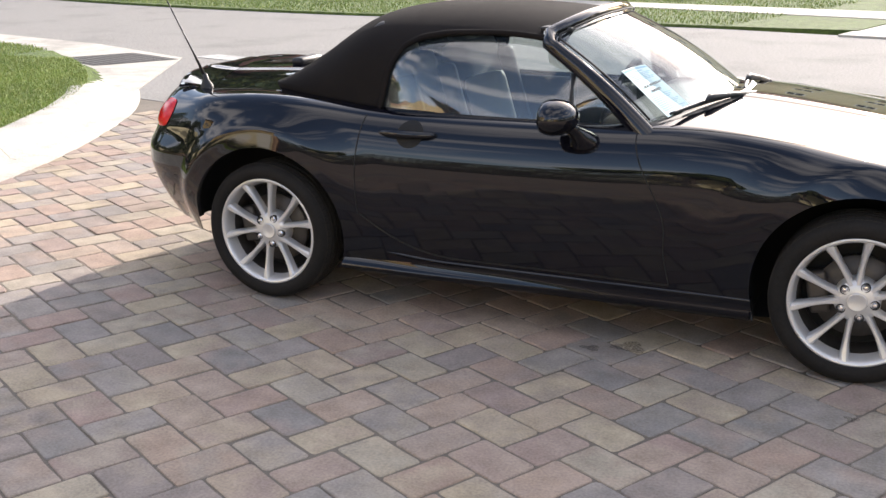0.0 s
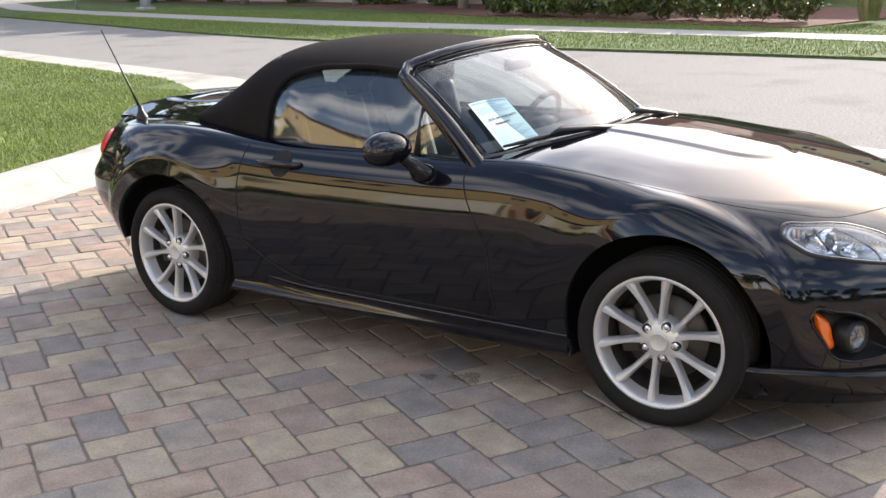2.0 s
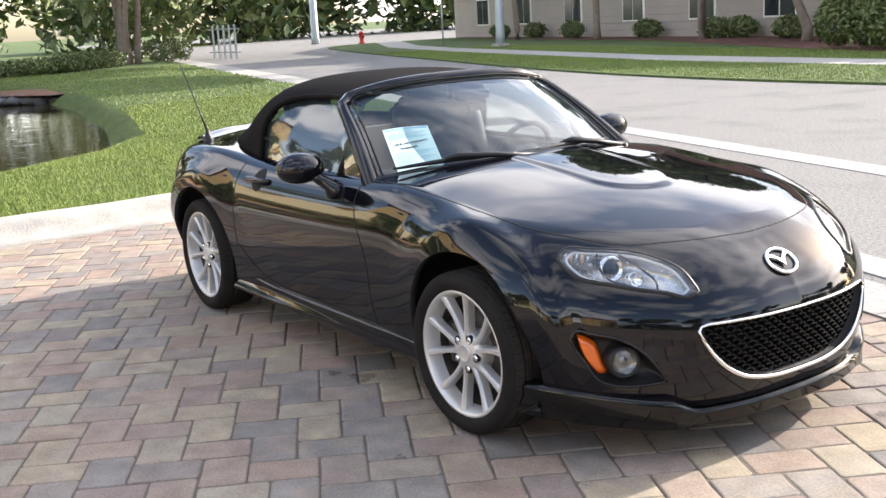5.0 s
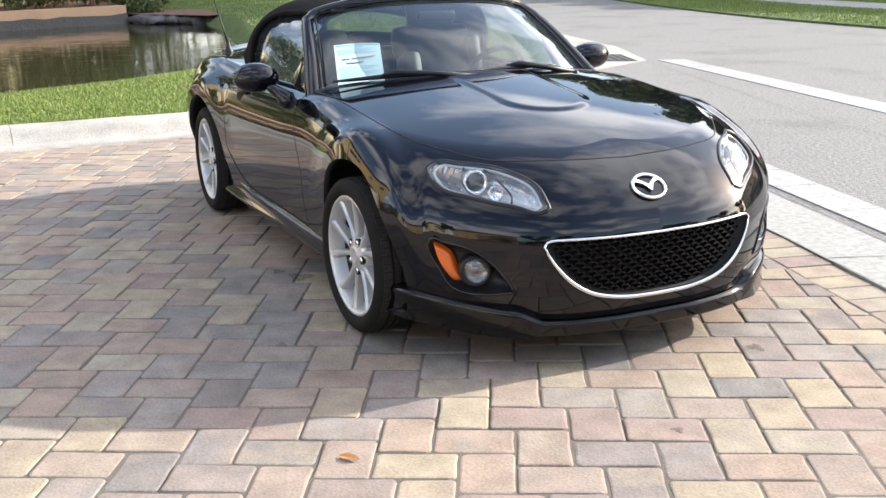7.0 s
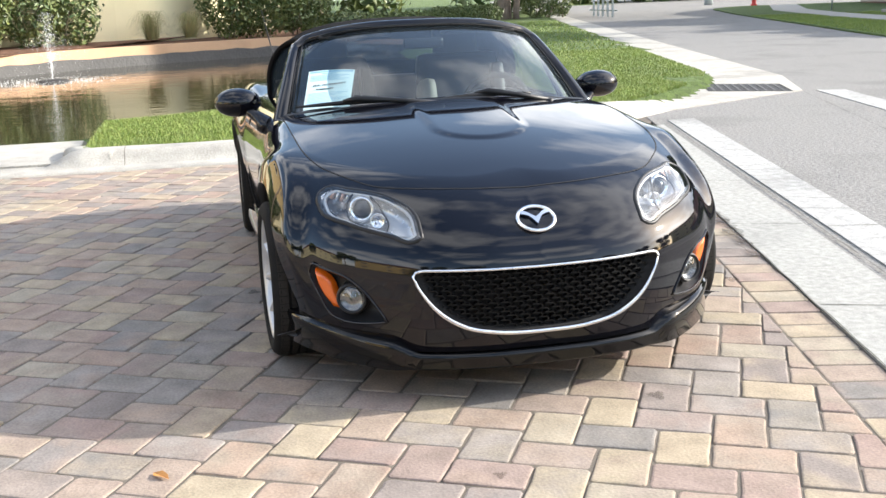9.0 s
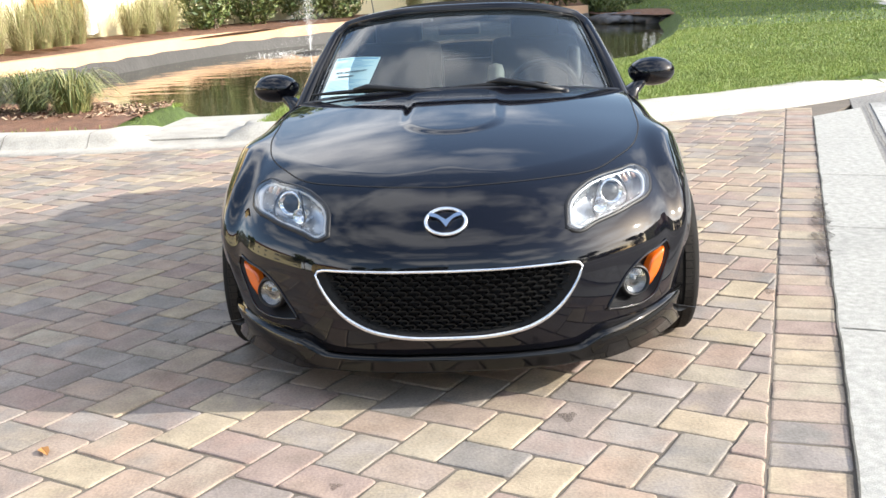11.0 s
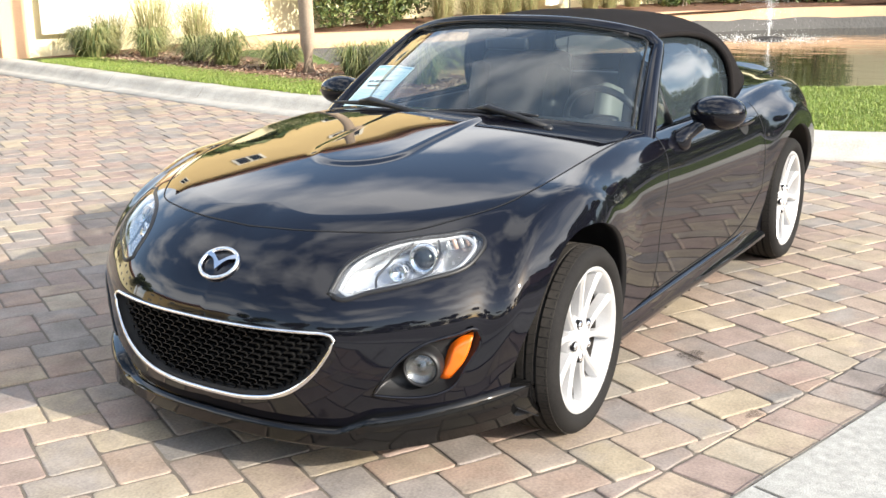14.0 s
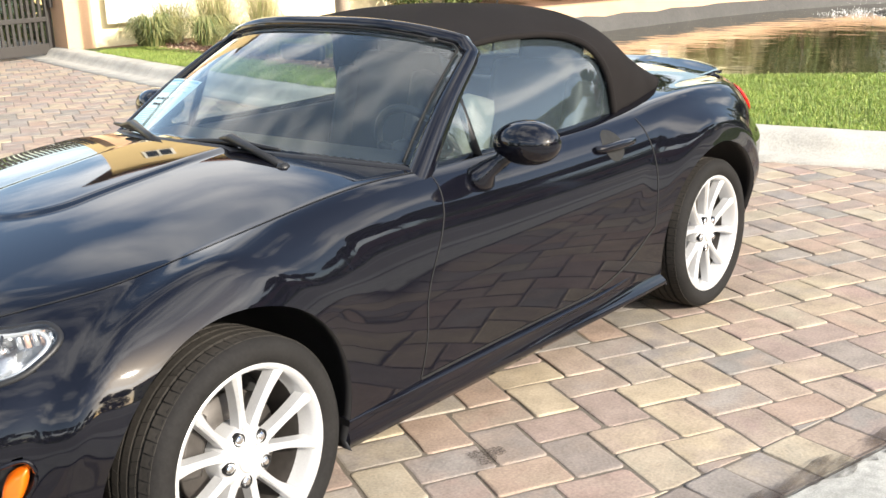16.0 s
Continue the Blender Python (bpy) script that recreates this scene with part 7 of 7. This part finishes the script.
M_oil = bpy.data.materials.new("oil_stain")
M_oil.use_nodes = True
on, ol = M_oil.node_tree.nodes, M_oil.node_tree.links
o_mix, o_clear, o_noise, o_rng = on.new("ShaderNodeMixShader"), on.new("ShaderNodeBsdfTransparent"), on.new("ShaderNodeTexNoise"), on.new("ShaderNodeMapRange")
on["Principled BSDF"].inputs["Base Color"].default_value = (0.035, 0.022, 0.016, 1)
on["Principled BSDF"].inputs["Roughness"].default_value = 0.7
o_noise.inputs["Scale"].default_value, o_noise.inputs["Detail"].default_value = 14, 3
o_rng.inputs["From Min"].default_value, o_rng.inputs["From Max"].default_value = 0.38, 0.62
o_rng.inputs["To Max"].default_value = 0.6
ol.new(o_noise.outputs["Fac"], o_rng.inputs["Value"])
ol.new(o_rng.outputs["Result"], o_mix.inputs["Fac"])
ol.new(o_clear.outputs[0], o_mix.inputs[1])
ol.new(on["Principled BSDF"].outputs[0], o_mix.inputs[2])
ol.new(o_mix.outputs[0], on["Material Output"].inputs["Surface"])
paving = bpy.data.objects["pavement"]
for k, (x, y, r) in enumerate(((0.40, -0.80, 0.055), (0.27, -0.86, 0.03), (0.39, 0.90, 0.05), (1.20, -1.12, 0.02), (2.02, 0.35, 0.03), (2.45, -0.3, 0.018), (0.80, 1.25, 0.03))):
    v, f = ragged(x, y, r, 60 + k)
    mesh("stain", v, f, M_oil, paving, "small dark oil stain")
# washed-out dirt along the seam between pavers and concrete band
q = random.Random(81)
v, f = [], []
for i in range(61):
    k = i / 60
    x, y = 0.46 - 1.75 * k, 1.548 + 0.47 * k
    w = (0.012 + 0.04 * math.sin(math.pi * min(1, k * 1.15 + 0.02)) ** 0.6) * (0.6 + 0.7 * q.random())
    v += [(x - 0.25 * w, y - 0.55 * w, 0.009), (x + 0.3 * w, y + 1.1 * w, 0.009)]
    if i:
        f.append((2 * i - 2, 2 * i - 1, 2 * i + 1, 2 * i))
mesh("stain", v, f, M_oil, paving, "dark dirt washed into the seam")
M_fallen = material("fallen_leaf", (0.45, 0.20, 0.05), 0.7, var=0.3, fine=60)
lf = [(-0.035, 0, 0.004), (-0.01, 0.016, 0.012), (0.02, 0.012, 0.010), (0.04, 0, 0.005), (0.02, -0.012, 0.012), (-0.01, -0.016, 0.008), (0, 0, 0.005)]
leaf = mesh("leaf", [(2.18 + a * 0.8 - b * 0.6, -1.22 + a * 0.6 + b * 0.8, c) for a, b, c in lf], [(6, i, (i + 1) % 6) for i in range(6)], M_fallen)
tagged(leaf, "small dry orange leaf lying on the pavers", "leaf")
